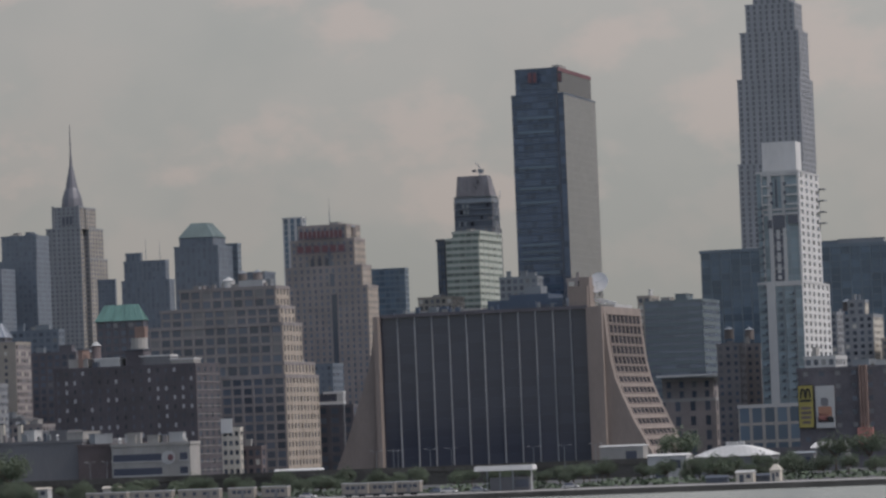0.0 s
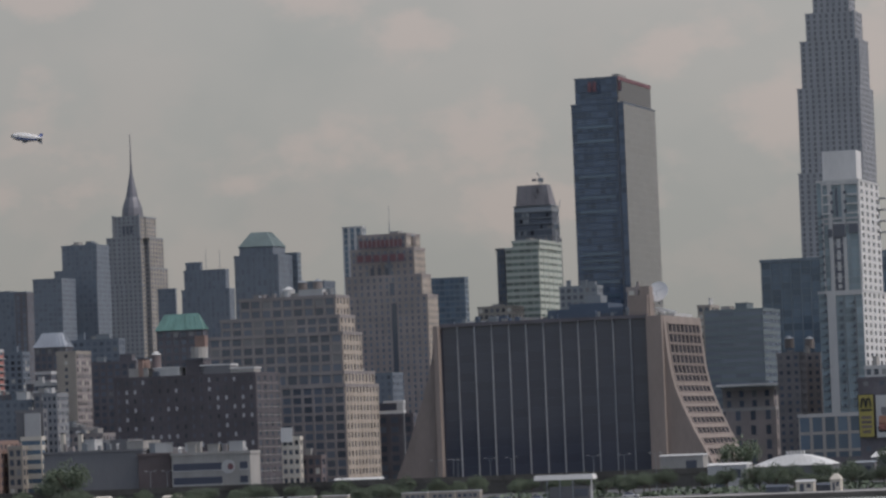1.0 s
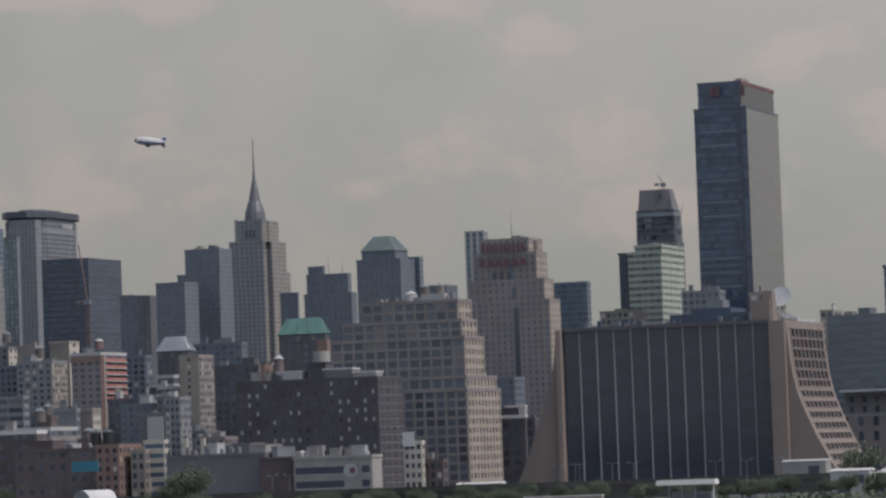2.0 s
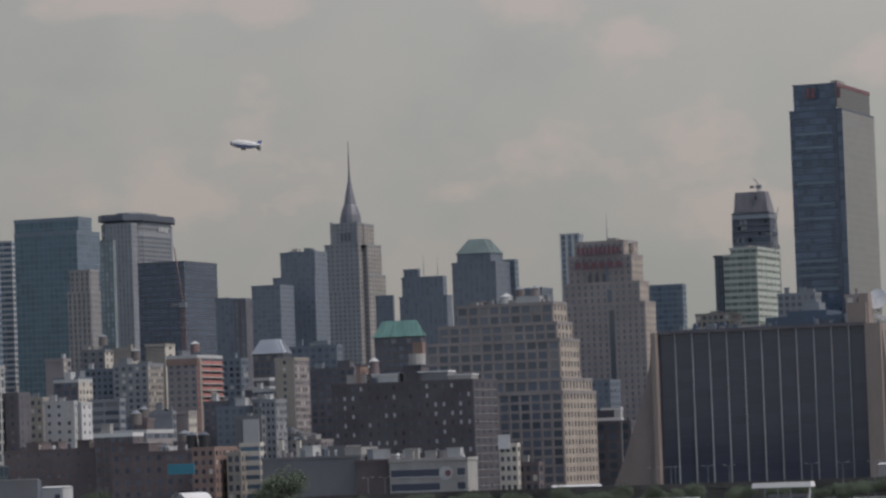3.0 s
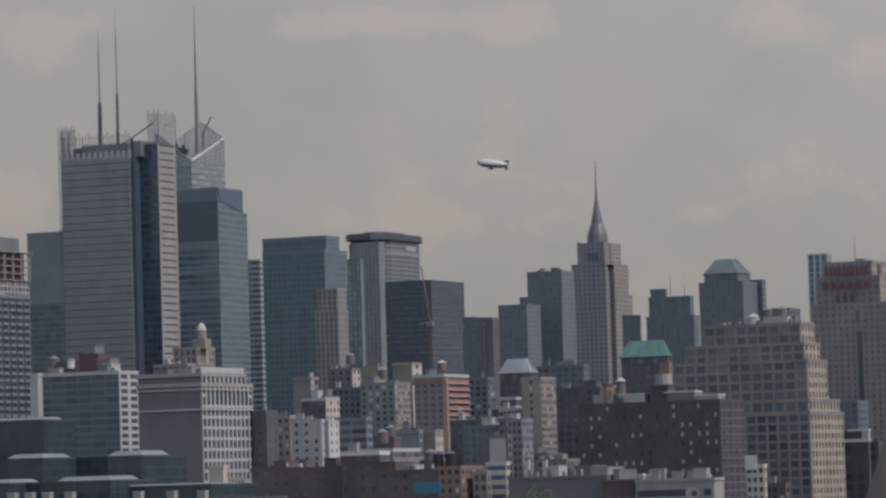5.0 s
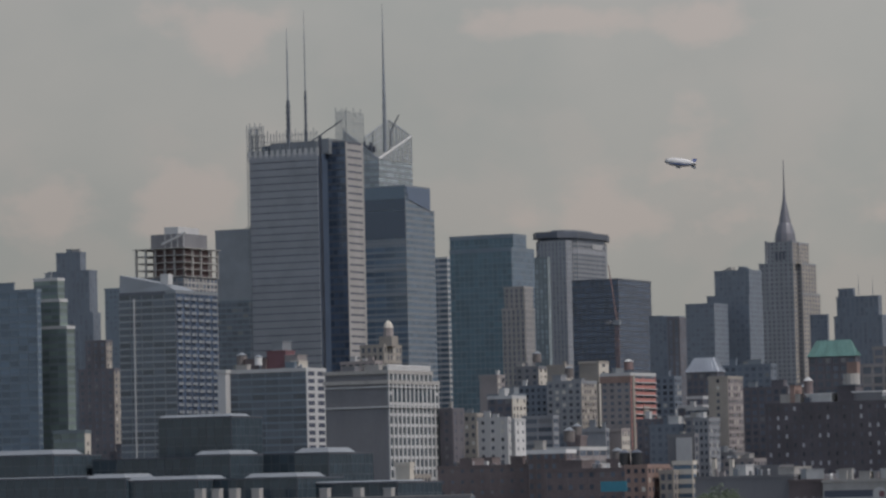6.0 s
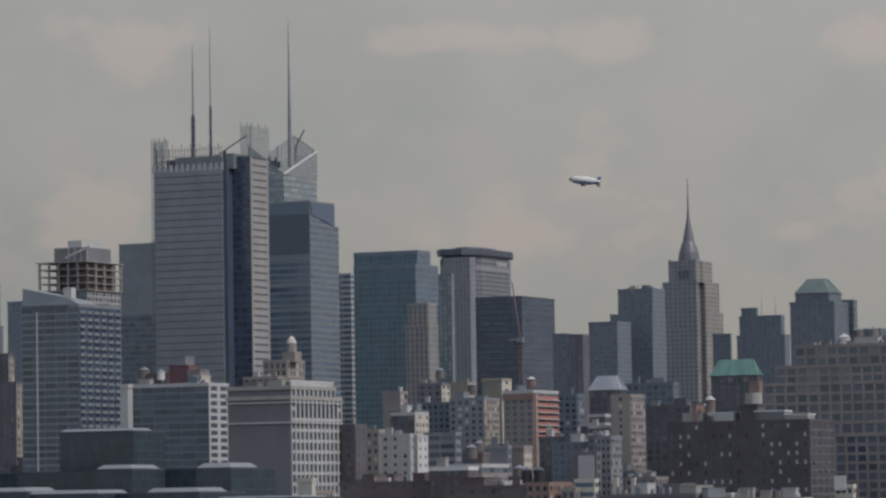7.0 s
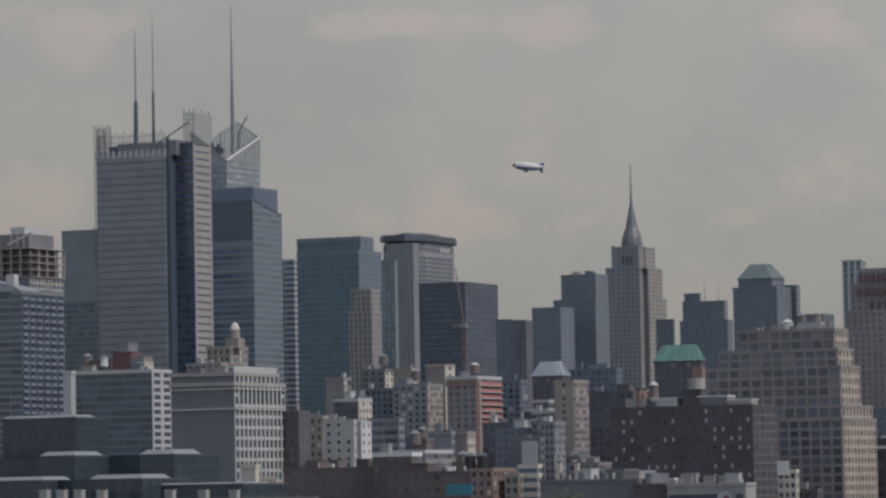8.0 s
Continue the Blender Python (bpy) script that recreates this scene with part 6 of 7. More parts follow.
water_tank(-222.8, 1564.0, 39.0, 1.9, 3.2, 0.8, TANKWOOD, GREYMETAL, "round wooden tank on a brick lift tower")
water_tank(-361.5, 1679.7, 74.2, 2.4, 4, 4, RUST, PALE, "rust-red water tank with a pale lid")
water_tank(-241.4, 1866.8, 70.5, 2.2, 3.6, 2.5, RUST, PALE, "rust-red roof tank with a white lid")
water_tank(-371.9, 1677.5, 72.3, 1.8, 3.4, 3, WHITE, GREYMETAL, "white round tank on a slab roof")
water_tank(-293.1, 1519.7, 27.6, 1.5, 4.2, 1.2, PALE, PALE, "pale round tank on a low roof")
water_tank(-95.6, 1808.4, 88.8, 2.8, 3.0, 1.0, PALE, PALE, "broad white tank on a loft roof")

# red-brown plant rooms on the grey slab
plant_house = thing("roof_house", "stacked rust-red plant rooms on a slab roof", "roof house", -363.0, 1674.9, 71.0)
for a, b, c, h, m in ((-16, -6, 0, 5, MAROON), (-6, 3, 1, 8, SIGNRED), (3, 9, 0, 6, BROWN), (-20, -16, 2, 4, PALE), (-4, 1, 2, 12, GREYMETAL), (6, 9.5, 0, 3.5, CREAM)):
    s = Soup()
    s.box(a, b, c, c + 8, 0, h)
    s.box(a - 0.3, b + 0.3, c - 0.3, c + 8.3, h, h + 0.4)
    part("plant_room", s, m, plant_house)

# two cream smokestacks on a low block
for spot in ((-163.8, 1503.4, 22.6), (-157.2, 1501.5, 22.3)):
    root = thing("smokestack", "square cream smokestack with a dark rim", "chimney", *spot, GRID, "pair of smokestacks")
    s = Soup()
    s.box(-0.75, 0.75, -0.75, 0.75, -18, 6.2)
    part("shaft", s, CREAM, root)
    s = Soup()
    s.box(-0.85, 0.85, -0.85, 0.85, 6.2, 6.6)
    part("rim", s, BLACKPAINT, root)

# ribbon windows and badge of the white depot
dep = -89.9, 1409.4, ((28.6, 10.0, 3.0, 19.3, 0.0, 0.0),)
w, d, z0, z1, _, _ = dep[2][0]
root = thing("depot_window", "long dark ribbon windows set in a white depot wall", "window", dep[0], dep[1], 0)
for za, zb in ((z1 - 5.4, z1 - 3.0), (z1 - 10.2, z1 - 7.8)):
    for a, b in ((-w + 0.6, -w * 0.36), (-w * 0.13, -1.0)):
        s = Soup()
        s.box(a, b, -0.12, 0.3, za, zb)
        part("pane", s, DARKGLASS, root)
        s = Soup()
        s.box(a - 0.2, b + 0.2, -0.3, 0.28, za - 0.35, za - 0.01)
        part("window_sill", s, PALE, root)
badge = thing("badge", "round grey and red badge on a white wall", "sign", dep[0], dep[1], 0)
for r0, m, off, yy in ((2.4, PALE, 0, -0.10), (1.1, SIGNRED, 0.9, -0.16)):
    s = Soup()
    s.hull([(-w * 0.28 + off + r0 * math.cos(a), yy + 0.1, z1 - 4.5 + r0 * math.sin(a)) for a in [math.pi * i / 10 for i in range(20)]], [(-w * 0.28 + off + r0 * math.cos(a), yy - 0.1, z1 - 4.5 + r0 * math.sin(a)) for a in [math.pi * i / 10 for i in range(20)]])
    part("disc", s, m, badge)

# ---- airship ----
ship = thing("airship", "small white airship with blue stripe and tail fins", "airship", -533.1, 4626.1, 386.5, rz=4)
ship.rotation_euler = (0, radians(7), radians(2))
L, Rr = 36.0, 4.7
rings = [(-1.0, 0.03), (-0.95, 0.34), (-0.85, 0.6), (-0.68, 0.83), (-0.45, 0.97), (-0.2, 1.0), (0.1, 0.97), (0.4, 0.85), (0.65, 0.66), (0.84, 0.44), (0.96, 0.24), (1.0, 0.05)]


def hull_strip(a0, a1, grow, k):
    """Part of the airship's skin between two angles round its axis."""
    s, n = Soup(), 20
    for (ua, ra), (ub, rb) in zip(rings, rings[1:]):
        for i in range(n):
            p0, p1 = a0 + (a1 - a0) * i / n, a0 + (a1 - a0) * (i + 1) / n
            if ua < k[0] or ub > k[1]:
                continue
            quad = [(ua, ra, p0), (ub, rb, p0), (ub, rb, p1), (ua, ra, p1)]
            s.hull([(u * L / 2, (Rr * r_ + grow) * math.cos(p), (Rr * r_ + grow) * math.sin(p)) for u, r_, p in quad], [(u * L / 2, (Rr * r_ - 0.15) * math.cos(p), (Rr * r_ - 0.15) * math.sin(p)) for u, r_, p in quad])
    return s


part("hull", hull_strip(0, 2 * math.pi, 0.0, (-1, 1)), WHITE, ship)
part("stripe", hull_strip(radians(196), radians(222), 0.06, (-0.69, 0.66)), WATERBLUE, ship)
part("belly", hull_strip(radians(236), radians(304), 0.06, (-0.86, 0.85)), SILVER, ship)
part("nose_cap", hull_strip(0, 2 * math.pi, 0.08, (-1, -0.84)), GREYMETAL, ship)
s = Soup()
s.hull([(-4.2, -0.8, -6.6), (0.4, -0.8, -6.6), (0.4, 0.8, -6.6), (-4.2, 0.8, -6.6)], [(-5, -1, -4.4), (1.2, -1, -4.4), (1.2, 1, -4.4), (-5, 1, -4.4)])
gondola = part("gondola", s, GREYMETAL, ship)
s = Soup()
s.box(-4.0, 0.2, -1.05, 1.05, -5.8, -5.1)
part("window", s, DARKGLASS, gondola)
for a in (90, 180, 0, 270):
    c, q = math.cos(radians(a)), math.sin(radians(a))
    s = Soup()
    root_in, tip_out = 1.6, 5.6
    s.hull([(11.5, c * 2.4, q * 2.4), (17.0, c * root_in, q * root_in), (18.2, c * tip_out, q * tip_out), (14.6, c * tip_out, q * tip_out)], [(11.5, c * 2.4 - q * 0.3, q * 2.4 + c * 0.3), (17.0, c * root_in - q * 0.3, q * root_in + c * 0.3), (18.2, c * tip_out - q * 0.3, q * tip_out + c * 0.3), (14.6, c * tip_out - q * 0.3, q * tip_out + c * 0.3)])
    part("fin", s, WATERBLUE if a == 90 else GREYMETAL, ship)


# ---- riverside ----
# low elevated road with a dark parapet
def road_deck(name, label, category, s0, s1, east, deep, z, top, mat):
    s = Soup()
    s.box(s0, s1, east, east + deep, z, top)
    s.box(s0, s1, east - 0.3, east - 0.02, top - 0.9, top + 0.9)
    ob = tagged(new(name, s.mesh(name, mat)), label, category, kind="structure")
    ob.matrix_world = pose(0, 0, 0, 0, 0, GRID)


road_deck("road", "dark elevated riverside road with a solid parapet", "road", -1500, -285, 1262, 16, 3.0, 8.0, STONEWALL)
road_deck("viaduct", "dark rail viaduct with a lattice parapet", "viaduct", -285, -60, 1300, 10, 3.0, 9.5, DARKBRICK)

LEAF = surface("leaf_green", (0.095, 0.118, 0.078), rough=0.7, vary=0.45, spread=0.3)
BARK = surface("bark", (0.09, 0.07, 0.055), vary=0.3)


def tree_model(seed, tall, wide):
    """One tree: tapered trunk, limbs, and a crown of small leaf clumps with gaps."""
    r = random.Random(seed)
    root = thing("tree", "leafy dark green tree beside the river road", "tree", *grid_xy(-300, 1100), 3.1, 0, "riverside trees")
    t = Soup()
    t.tube(0, 0, -0.2, tall * 0.45, 0.28, 0.16, 7)
    tips = []
    for i in range(7):
        a, b = 2 * math.pi * i / 7 + r.uniform(-0.3, 0.3), tall * r.uniform(0.25, 0.42)
        tip = (math.cos(a) * wide * 0.3, math.sin(a) * wide * 0.3, b + tall * r.uniform(0.2, 0.4))
        t.beam((0, 0, b), tip, 0.07)
        tips.append(tip)
    part("trunk", t, BARK, root)
    c = Soup()
    lobes = [(*tip[:2], tip[2], wide * r.uniform(0.18, 0.3)) for tip in tips] + [(0, 0, tall * 0.8, wide * 0.28)]
    for lx, ly, lz, lr in lobes:
        for i in range(120):
            v = Vector((r.gauss(0, 1), r.gauss(0, 1), r.gauss(0, 0.8))).normalized() * lr * r.uniform(0.45, 1.08)
            n = Vector((r.gauss(0, 1), r.gauss(0, 1), r.gauss(0.5, 1))).normalized()
            u = n.orthogonal().normalized() * r.uniform(0.14, 0.30)
            q = n.cross(u).normalized() * r.uniform(0.14, 0.30)
            o = Vector((lx, ly, lz)) + v
            k = len(c.v)
            c.v += [tuple(o - u), tuple(o - q * 0.8), tuple(o + u), tuple(o + q), tuple(o + n * 0.18)]
            c.f += [(k, k + 1, k + 4), (k + 1, k + 2, k + 4), (k + 2, k + 3, k + 4), (k + 3, k, k + 4)]
    part("crown", c, LEAF, root)
    return root


models = [tree_model(3, 7.5, 7.5), tree_model(5, 6.0, 7.0), tree_model(8, 8.5, 7.0), tree_model(13, 5.0, 6.5)]
rnd = random.Random(21)
ROWS = ((-640, -330, 1108, 80, 3.1), (-560, -350, 1180, 34, 3.1), (-330, -230, 1135, 34, 3.1), (-250, -130, 1120, 34, 3.1), (-140, -40, 1120, 38, 3.1), (-1000, -640, 1150, 34, 3.1))
for s0, s1, east, n, z in ROWS:
    for i in range(n):
        gx, gy = grid_xy(s0 + (s1 - s0) * (i + rnd.random()) / n, east + rnd.uniform(-18, 22))
        f = rnd.uniform(0.55, 0.95)
        copy_thing(rnd.choice(models), pose(gx, gy, z, 0, 0, rnd.uniform(0, 360)) @ Matrix.Diagonal((f, f, f, 1)))
for spot, f in (((72.6, 1321.2), 1.9), ((-139.1, 1288.3), 2.0), ((-144.9, 1331.5), 1.9), ((-150.2, 1328.9), 1.3), ((-208.7, 1349.8), 1.4), ((122.0, 1213.4), 1.6), ((112.8, 1221.2), 1.5)):
    copy_thing(models[0], pose(*spot, 3.1, 0, 0, 40 * f) @ Matrix.Diagonal((f, f, f, 1)))
for k, m in enumerate(models):
    m.matrix_world = pose(*grid_xy(-610 + 37 * k, 1098), 3.1)

# hedge along the walk
s = Soup()
r = random.Random(4)
for i in range(5200):
    u, v = r.uniform(-700, -60), r.uniform(0, 6)
    h = 1.6 + 0.9 * math.sin(u * 0.21) * math.sin(u * 0.07 + 2)
    z = r.uniform(0.1, h) ** 1.0
    a, b, c = r.uniform(0.3, 0.7), r.uniform(-0.5, 0.5), r.uniform(0.2, 0.6)
    k = len(s.v)
    s.v += [(u - a, v, z), (u, v + b, z - c), (u + a, v, z), (u, v - b, z + c)]
    s.f += [(k, k + 1, k + 2), (k + 2, k + 3, k)]
hedge = tagged(new("shrubs", s.mesh("shrubs", LEAF)), "dense dark green shrubs beside the riverside walk", "shrub", kind="stuff")
hedge.matrix_world = pose(*grid_xy(0, 1078), 3.0, 0, 0, GRID)


def trailer(x, y, label, long=12.0):
    root = thing("trailer", label, "trailer", x, y, 3.15, GRID, "parked site trailers")
    s = Soup()
    s.box(-long / 2, long / 2, 0, 2.6, 0.9, 3.5)
    part("body", s, BEIGE, root)
    s = Soup()
    s.box(-long / 2 - 0.1, long / 2 + 0.1, -0.1, 2.7, 3.5, 3.7)
    part("roof", s, WHITE, root)
    s = Soup()
    s.box(-long / 2 + 0.1, long / 2 - 0.1, -0.06, 2.5, 0.65, 0.9)
    part("chassis", s, DARKMETAL, root)
    for i in range(4):
        s = Soup()
        s.box(-long / 2 + 1.2 + i * (long - 3) / 3, -long / 2 + 2.2 + i * (long - 3) / 3, -0.05, 0.1, 2.0, 2.9)
        part("window", s, DARKGLASS, root)
    s = Soup()
    s.box(long / 2 - 3.6, long / 2 - 2.7, -0.07, 0.1, 0.95, 2.95)
    door = part("door", s, GREYCON, root)
    s = Soup()
    s.box(long / 2 - 3.5, long / 2 - 3.4, -0.12, -0.07, 1.9, 2.1)
    part("handle", s, SILVER, door)
    for a in (-0.3, -0.18, 0.2, 0.32):
        s = Soup()
        q = [(a * long + 0.45 * math.cos(t), 0.46 + 0.45 * math.sin(t)) for t in [2 * math.pi * i / 12 for i in range(12)]]
        s.hull([(px, 0.35, pz) for px, pz in q], [(px, 0.05, pz) for px, pz in q])
        part("wheel", s, BLACKPAINT, root)
    return root


for k, spot in enumerate(((-93.0, 1100.2), (-80.7, 1096.7), (-67.9, 1094.1), (-56.6, 1091.9), (-47.7, 1090.4), (-26.4, 1085.3), (-19.2, 1084.3), (-12.7, 1083.5))):
    trailer(*spot, "pale site trailer parked on the riverside walk", 11.5 if k < 3 else 7.2)


def car(x, y, mat, label, turn=0):
    root = thing("car", label, "car", x, y, 3.15, GRID + turn, "parked cars")
    s = Soup()
    s.hull([(-2.2, -0.85, 0.35), (2.2, -0.85, 0.35), (2.2, 0.85, 0.35), (-2.2, 0.85, 0.35)], [(-2.15, -0.8, 0.95), (2.1, -0.8, 0.85), (2.1, 0.8, 0.85), (-2.15, 0.8, 0.95)])
    part("body", s, mat, root)
    s = Soup()
    s.hull([(-1.7, -0.78, 0.93), (1.0, -0.78, 0.9), (1.0, 0.78, 0.9), (-1.7, 0.78, 0.93)], [(-1.1, -0.65, 1.5), (0.4, -0.65, 1.5), (0.4, 0.65, 1.5), (-1.1, 0.65, 1.5)])
    part("cabin", s, DARKGLASS, root)
    for a in (-1.4, 1.4):
        for b in (-0.86, 0.66):
            s = Soup()
            q = [(a + 0.33 * math.cos(t), 0.34 + 0.33 * math.sin(t)) for t in [2 * math.pi * i / 10 for i in range(10)]]
            s.hull([(px, b + 0.2, pz) for px, pz in q], [(px, b, pz) for px, pz in q])
            tyre = part("wheel", s, BLACKPAINT, root)
            s = Soup()
            q = [(a + 0.19 * math.cos(t), 0.34 + 0.19 * math.sin(t)) for t in [2 * math.pi * i / 8 for i in range(8)]]
            s.hull([(px, b + 0.21, pz) for px, pz in q], [(px, b - 0.01, pz) for px, pz in q])
            part("rim", s, SILVER, tyre)


for spot, m, lb in (((6.3, 1090.5), GREYMETAL, "grey car parked by the river"), ((-1.6, 1090.7), WHITE, "white car parked by the river"), ((-39.2, 1099.4), WHITE, "white van-like car parked by the walk"), ((-4.6, 1095.7), BLUEMETAL, "dark blue car parked by the river"),
                    ((30.4, 1085.7), PALE, "pale car parked near the shore"), ((-22.1, 1109.1), WHITE, "white car parked among shrubs")):
    car(*spot, m, lb)

# white canopy with a kiosk under it
can = thing("canopy", "white flat canopy on slim columns with a kiosk", "canopy", 13.1, 1090.7, 3.15)
s = Soup()
s.hull([(-8.2, -0.5, 5.4), (8.0, -0.5, 5.4), (8.0, 4, 5.4), (-8.2, 4, 5.4)], [(-8.0, -0.3, 6.7), (7.8, -0.3, 6.7), (7.8, 3.8, 6.7), (-8.0, 3.8, 6.7)])
part("roof", s, WHITE, can)
for a in (-5.0, -1.5, 2.0, 7.2):
    s = Soup()
    s.box(a, a + 0.3, 0.4, 0.7, 0, 5.4)
    part("column", s, GREYMETAL if a < 7 else WHITE, can)
s = Soup()
s.box(-4.5, 6.5, 1.5, 3.8, 0, 3.6)
part("kiosk", s, GREYCON, can)
s = Soup()
s.box(2.5, 6.0, 1.38, 1.48, 0.9, 2.8)
part("window", s, DARKGLASS, can)

# white shell roof and low white sheds by the park
dome = thing("tent_hall", "broad white shell-roofed tent hall", "tent", 82.3, 1224.8, 3.0)
s = Soup()
prof = [(-12.0 + 24.0 * i / 14, 6.2 + 3.0 * math.sin(math.pi * i / 14)) for i in range(15)]
for (xa, za), (xb, zb) in zip(prof, prof[1:]):
    s.hull([(xa, 0, 5.9), (xb, 0, 5.9), (xb, 2, zb), (xa, 2, za)], [(xa, 14, 5.9), (xb, 14, 5.9), (xb, 12, zb), (xa, 12, za)])
part("roof", s, WHITE, dome)
s = Soup()
s.box(-11.6, 11.6, 0.5, 13.5, 0, 6.0)
part("wall", s, GREYCON, dome)
s = Soup()
for i in range(6):
    s.box(-3 + i, -2.4 + i, 6, 7, 8.6, 10.2)
part("roof_vent", s, PALE, dome)


def shed(x, y, w, d, h, roof, wall, label, round_top=0.0):
    root = thing("shed", label, "shed", x, y, 3.1)
    s = Soup()
    s.box(-w / 2, w / 2, 0, d, 0, h)
    part("wall", s, wall, root)
    s = Soup()
    s.hull([(-w / 2 - 0.3, -0.3, h), (w / 2 + 0.3, -0.3, h), (w / 2 + 0.3, d + 0.3, h), (-w / 2 - 0.3, d + 0.3, h)],
           [(-w / 2 + round_top, d * 0.3, h + 0.6 + round_top), (w / 2 - round_top, d * 0.3, h + 0.6 + round_top), (w / 2 - round_top, d * 0.7, h + 0.6 + round_top), (-w / 2 + round_top, d * 0.7, h + 0.6 + round_top)])
    part("roof", s, roof, root)
    s = Soup()
    s.box(-w * 0.3, -w * 0.05, -0.06, 0.1, 0.1, min(2.2, h * 0.8))
    part("door", s, DARKMETAL, root)
    s = Soup()
    s.box(w * 0.1, w * 0.35, -0.06, 0.1, h * 0.4, h * 0.8)
    part("window", s, DARKGLASS, root)


shed(64.1, 1245.6, 12, 8, 6.6, WHITE, PALE, "low white-roofed shed by the park")
shed(115.8, 1277.6, 11, 8, 7.0, WHITE, GREYCON, "long shed with a rounded pale roof", 1.0)
shed(107.5, 1274.7, 7, 8, 5.5, GREYMETAL, GREYCON, "grey-green shed beside a pale roof")
shed(75.2, 1072.8, 4.6, 3, 2.6, PALE, CREAM, "small cream kiosk on the walk")
shed(82.8, 1068.6, 2.6, 3, 3.0, CREAM, CREAM, "tiny cream hut with a hipped roof", 0.9)
shed(68.2, 1078.0, 5.6, 3, 1.5, DARKMETAL, DARKMETAL, "low dark equipment box on the walk")
shed(79.3, 1074.8, 6.0, 3, 1.6, DARKMETAL, DARKMETAL, "low dark equipment box beside a hut")
shed(60.1, 1480.8, 16, 8, 9.0, PALE, CONCRETE, "pale low annex before the flared block")
shed(-54.0, 1414.7, 16, 6, 5.5, WHITE, PALE, "long white low roof below the loft building")
shed(-104.9, 1257.6, 5, 4, 3.4, CREAM, CREAM, "small cream hut near the trees")
shed(-134.9, 1339.1, 6, 4, 3.2, CREAM, PALE, "yellowish truck-sized hut on the road side")
shed(-254.3, 1414.9, 26, 10, 14.0, GREYMETAL, BLUEMETAL, "low blue-grey shed with a flat metal roof")
shed(-233.2, 1408.8, 8, 8, 11.5, PALE, PALE, "white shed among low roofs")
building("tower_block", "cream lift tower over low metal roofs", -269.1, 1460.7, ((5.8, 3.2, 3.0, 28.8, 0.0, 0.0),), CREAM, GLASS, blank="WS", floor=4, bay=4)

# white barrel-vaulted tent
tank = thing("storage_tent", "white barrel-vaulted storage tent with a grey end wall", "tent", -172.2, 1277.2, 3.0, -42)
arch = [(4.3 * math.cos(math.pi * i / 14), 4.5 + 4.4 * math.sin(math.pi * i / 14)) for i in range(15)]
s = Soup()
for (xa, za), (xb, zb) in zip(arch, arch[1:]):
    s.hull([(xa, 0, za), (xb, 0, zb), (xb * 0.96, 0, zb - 0.25), (xa * 0.96, 0, za - 0.25)], [(xa, 11, za), (xb, 11, zb), (xb * 0.96, 11, zb - 0.25), (xa * 0.96, 11, za - 0.25)])
part("vault", s, WHITE, tank)
s = Soup()
s.box(-4.3, -4.1, 0, 11, 0, 4.5)
s.box(4.1, 4.3, 0, 11, 0, 4.5)
part("side_wall", s, WHITE, tank)
s = Soup()
ends = [(-4.05, 0), (4.05, 0)] + [(x_ * 0.94, z_ - 0.3) for x_, z_ in arch]
s.hull([(x_, 0.6, z_) for x_, z_ in ends], [(x_, 0.8, z_) for x_, z_ in ends])
part("end_wall", s, PALE, tank)


def street_lamp(x, y, z=3.1, tall=9.0):
    root = thing("street_lamp", "tall grey street lamp with twin arms", "street lamp", x, y, z, GRID, "riverside street lamps")
    s = Soup()
    s.tube(0, 0, 0, tall, 0.12, 0.07, 6)
    part("pole", s, GREYMETAL, root)
    for q in (-1, 1):
        s = Soup()
        s.beam((0, 0, tall - 0.1), (q * 1.6, 0, tall + 0.3), 0.05)
        arm = part("arm", s, GREYMETAL, root)
        s = Soup()
        s.box(q * 1.6 - 0.4, q * 1.6 + 0.4, -0.15, 0.15, tall + 0.22, tall + 0.4)
        part("lamp_head", s, PALE, arm)


for spot in ((-119.1, 1351.2), (-113.4, 1349.5), (-19.3, 1322.6), (-24.8, 1324.1), (-17.9, 1324.2), (-7.5, 1321.3), (-0.7, 1319.3), (23.0, 1189.8), (31.8, 1187.2), (40.7, 1184.7)):
    street_lamp(*spot, 3.1, 11.0)

# ---- side streets: plain brick blocks filling the view between the towers ----
rnd = random.Random(77)
WALLS = (DARKBRICK, HAZESTONE, GREYCON, MAROON, BROWN, HAZESTONE, GREYSTONE)
for i in range(74):
    east = rnd.choice((1900, 1960, 2020, 2180, 2260, 2340))
    south = -1010 + i * 15.2 + rnd.uniform(-6, 6)
    bx, by = grid_xy(south, east + rnd.uniform(-20, 20))
    note = rnd.choice(("plain dark brick apartment block in a side street", "grey apartment block between taller towers", "brown brick apartment block with flat roof", "mid-rise brick block with roof bulkheads"))
    wide, deep, top = rnd.uniform(16, 30), rnd.uniform(16, 30), rnd.uniform(34, 62)
    if 90 < bx < 165:
        top = 30.0
    building("apartment_building", note, bx, by, ((wide, deep, 3.0, top, 0, 0),), rnd.choice(WALLS), DIMGLASS, floor=3.2, bay=3.3, pw=0.5, sh=0.48, plant=2, group="side street blocks", seed=i + 1)
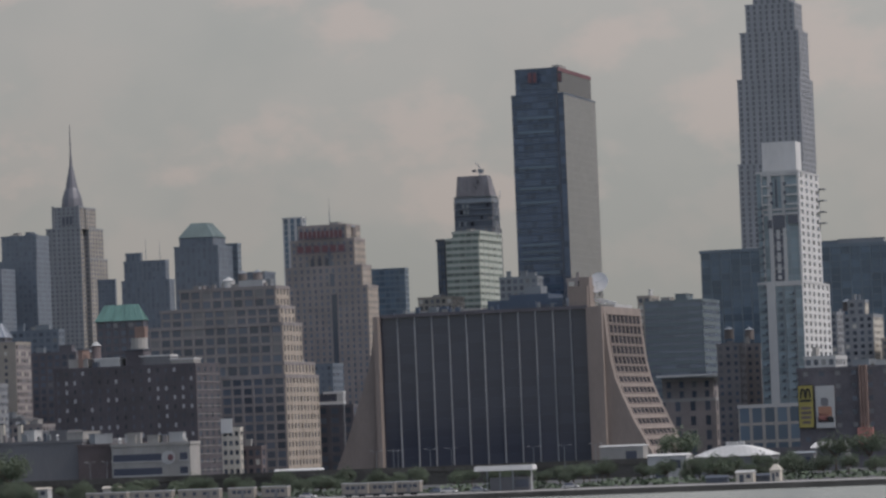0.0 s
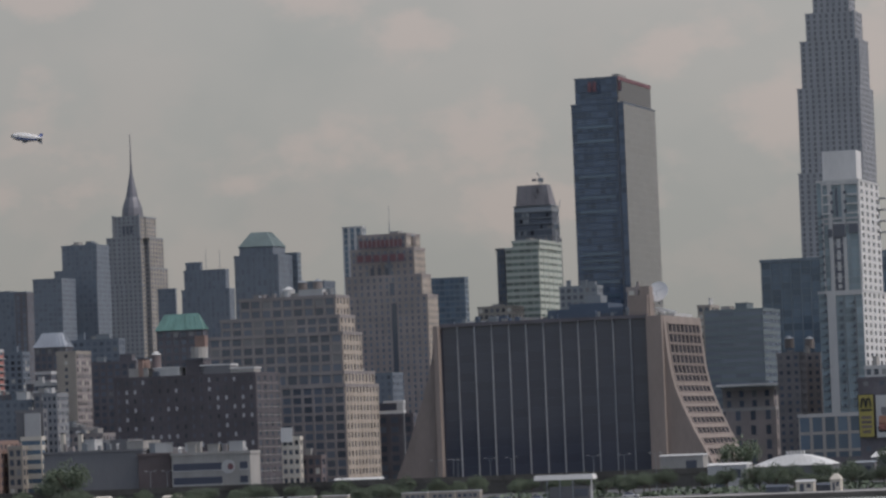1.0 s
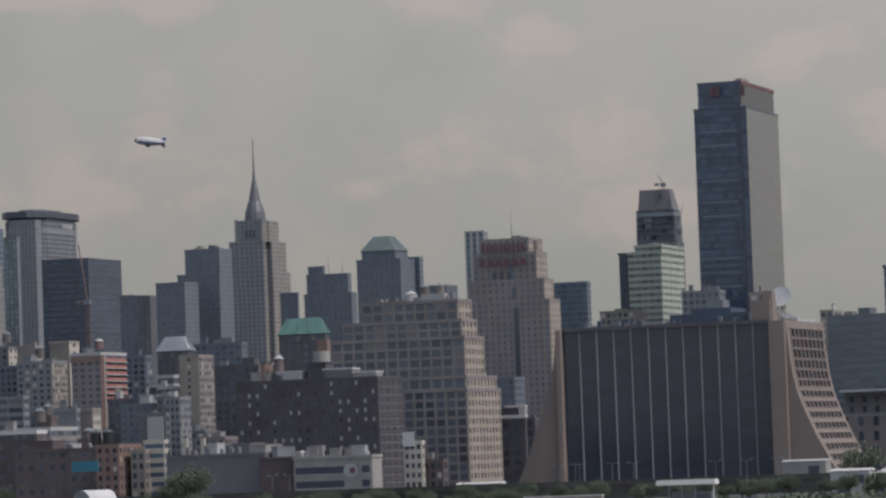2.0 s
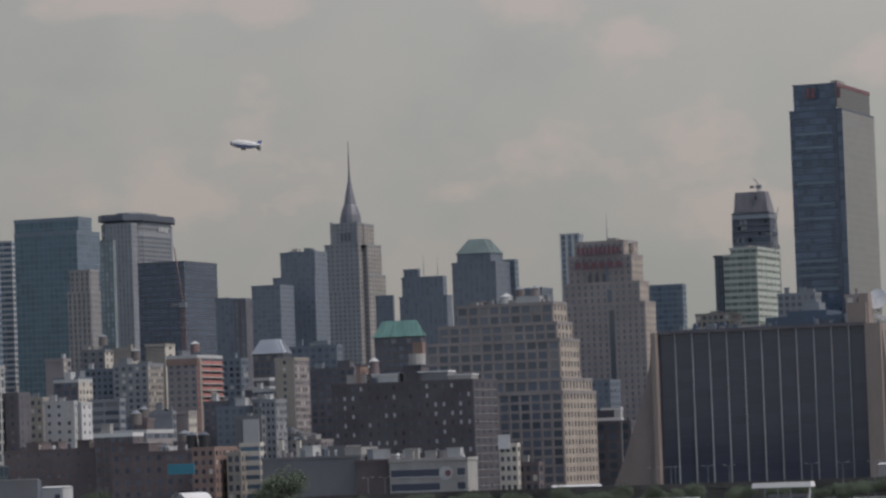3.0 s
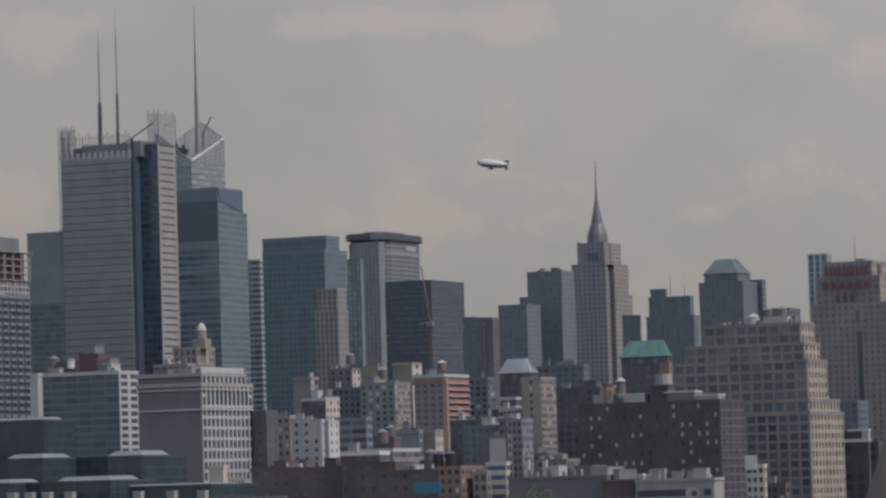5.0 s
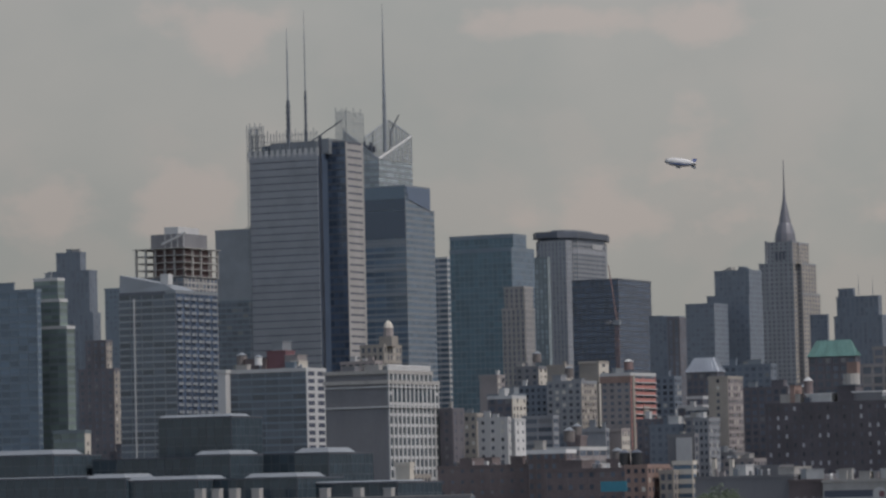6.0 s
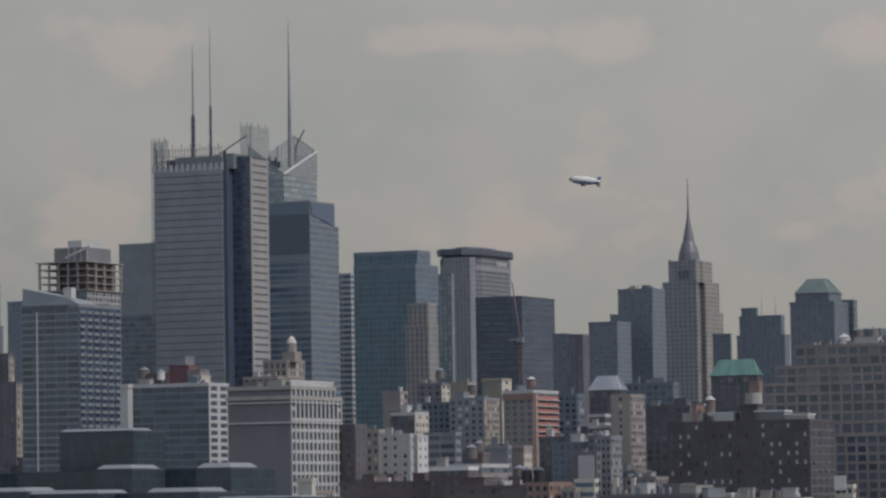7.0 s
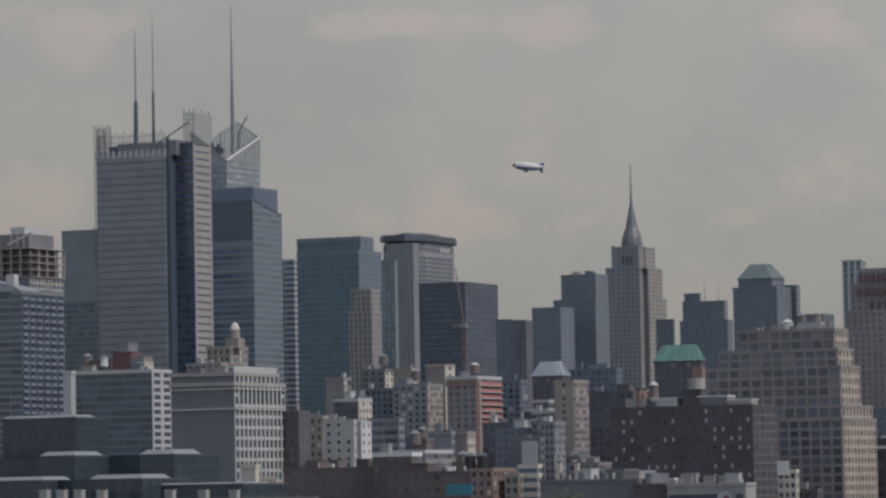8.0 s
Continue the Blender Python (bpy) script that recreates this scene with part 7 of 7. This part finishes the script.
for i in range(46):
    east = rnd.choice((1440, 1480, 1560, 1620))
    south = -900 + i * 11.0 + rnd.uniform(-4, 4)
    if -610 < south < -60:
        continue
    bx, by = grid_xy(south, east + rnd.uniform(-15, 15))
    building("walk_up", rnd.choice(("low brick walk-up with a tar roof", "small rendered house front among walk-ups", "narrow brown brick walk-up")), bx, by,
             ((rnd.uniform(9, 18), rnd.uniform(12, 18), 3.0, rnd.uniform(18, 30), 0, 0),), rnd.choice((MAROON, BROWN, GREYCON, REDBRICK, BEIGE, DARKBRICK)), GLASS, floor=3.3, bay=3.1, pw=0.55, sh=0.5, plant=2, vents=4, roof=TAR, group="low walk-ups", seed=i + 200)
for i in range(44):
    south = -1010 + i * 10.4 + rnd.uniform(-4, 4)
    bx, by = grid_xy(south, rnd.choice((1640, 1690, 1740, 1830)) + rnd.uniform(-15, 15))
    # paler wall for the south face, imitating sunlight on it
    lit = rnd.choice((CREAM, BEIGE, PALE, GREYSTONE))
    building("apartment_building", rnd.choice(("mid-rise block with a flank coloured pale as sunlit", "grey walk-up with pale roof houses", "dim brick block with cream roof houses")), bx, by,
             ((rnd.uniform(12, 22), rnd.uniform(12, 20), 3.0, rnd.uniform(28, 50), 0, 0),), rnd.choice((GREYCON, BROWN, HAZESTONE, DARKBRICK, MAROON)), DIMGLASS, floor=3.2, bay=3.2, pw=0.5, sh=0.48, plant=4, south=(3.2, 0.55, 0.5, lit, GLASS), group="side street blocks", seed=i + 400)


# ---- pale vent boxes along the front of the convention halls ----
def vent_box(x, y, z, wide):
    root = thing("vent_box", "small pale concrete vent box beside the dark halls", "vent", x, y, 3.0, GRID, "vent boxes by the halls")
    s = Soup()
    s.box(-wide / 2, wide / 2, 0, 2.4, 0, z - 3.2)
    part("body", s, CONCRETE, root)
    s = Soup()
    s.box(-wide / 2 - 0.15, wide / 2 + 0.15, -0.15, 2.55, z - 3.2, z - 3.0)
    part("lid", s, PALE, root)


for spot in ((-286.1, 1203.5, 21.5), (-280.5, 1201.9, 21.4), (-274.8, 1200.2, 21.3), (-267.5, 1198.2, 21.2), (-245.6, 1191.9, 20.8), (-235.0, 1188.8, 20.6), (-225.3, 1186.0, 20.4)):
    vent_box(*spot, 2.6)

# low concrete wall before the halls
wall_x, wall_y, wall_z = -197.1, 1165.5, 18.0
root = thing("retaining_wall", "long low grey concrete wall before the dark halls", "wall", wall_x, wall_y, 3.0, GRID)
s = Soup()
s.box(-64, 0, 0, 0.6, 0, wall_z - 3.3)
part("body", s, GREYCON, root)
s = Soup()
s.box(-64.1, 0.1, -0.15, 0.75, wall_z - 3.3, wall_z - 3.0)
part("coping", s, CONCRETE, root)
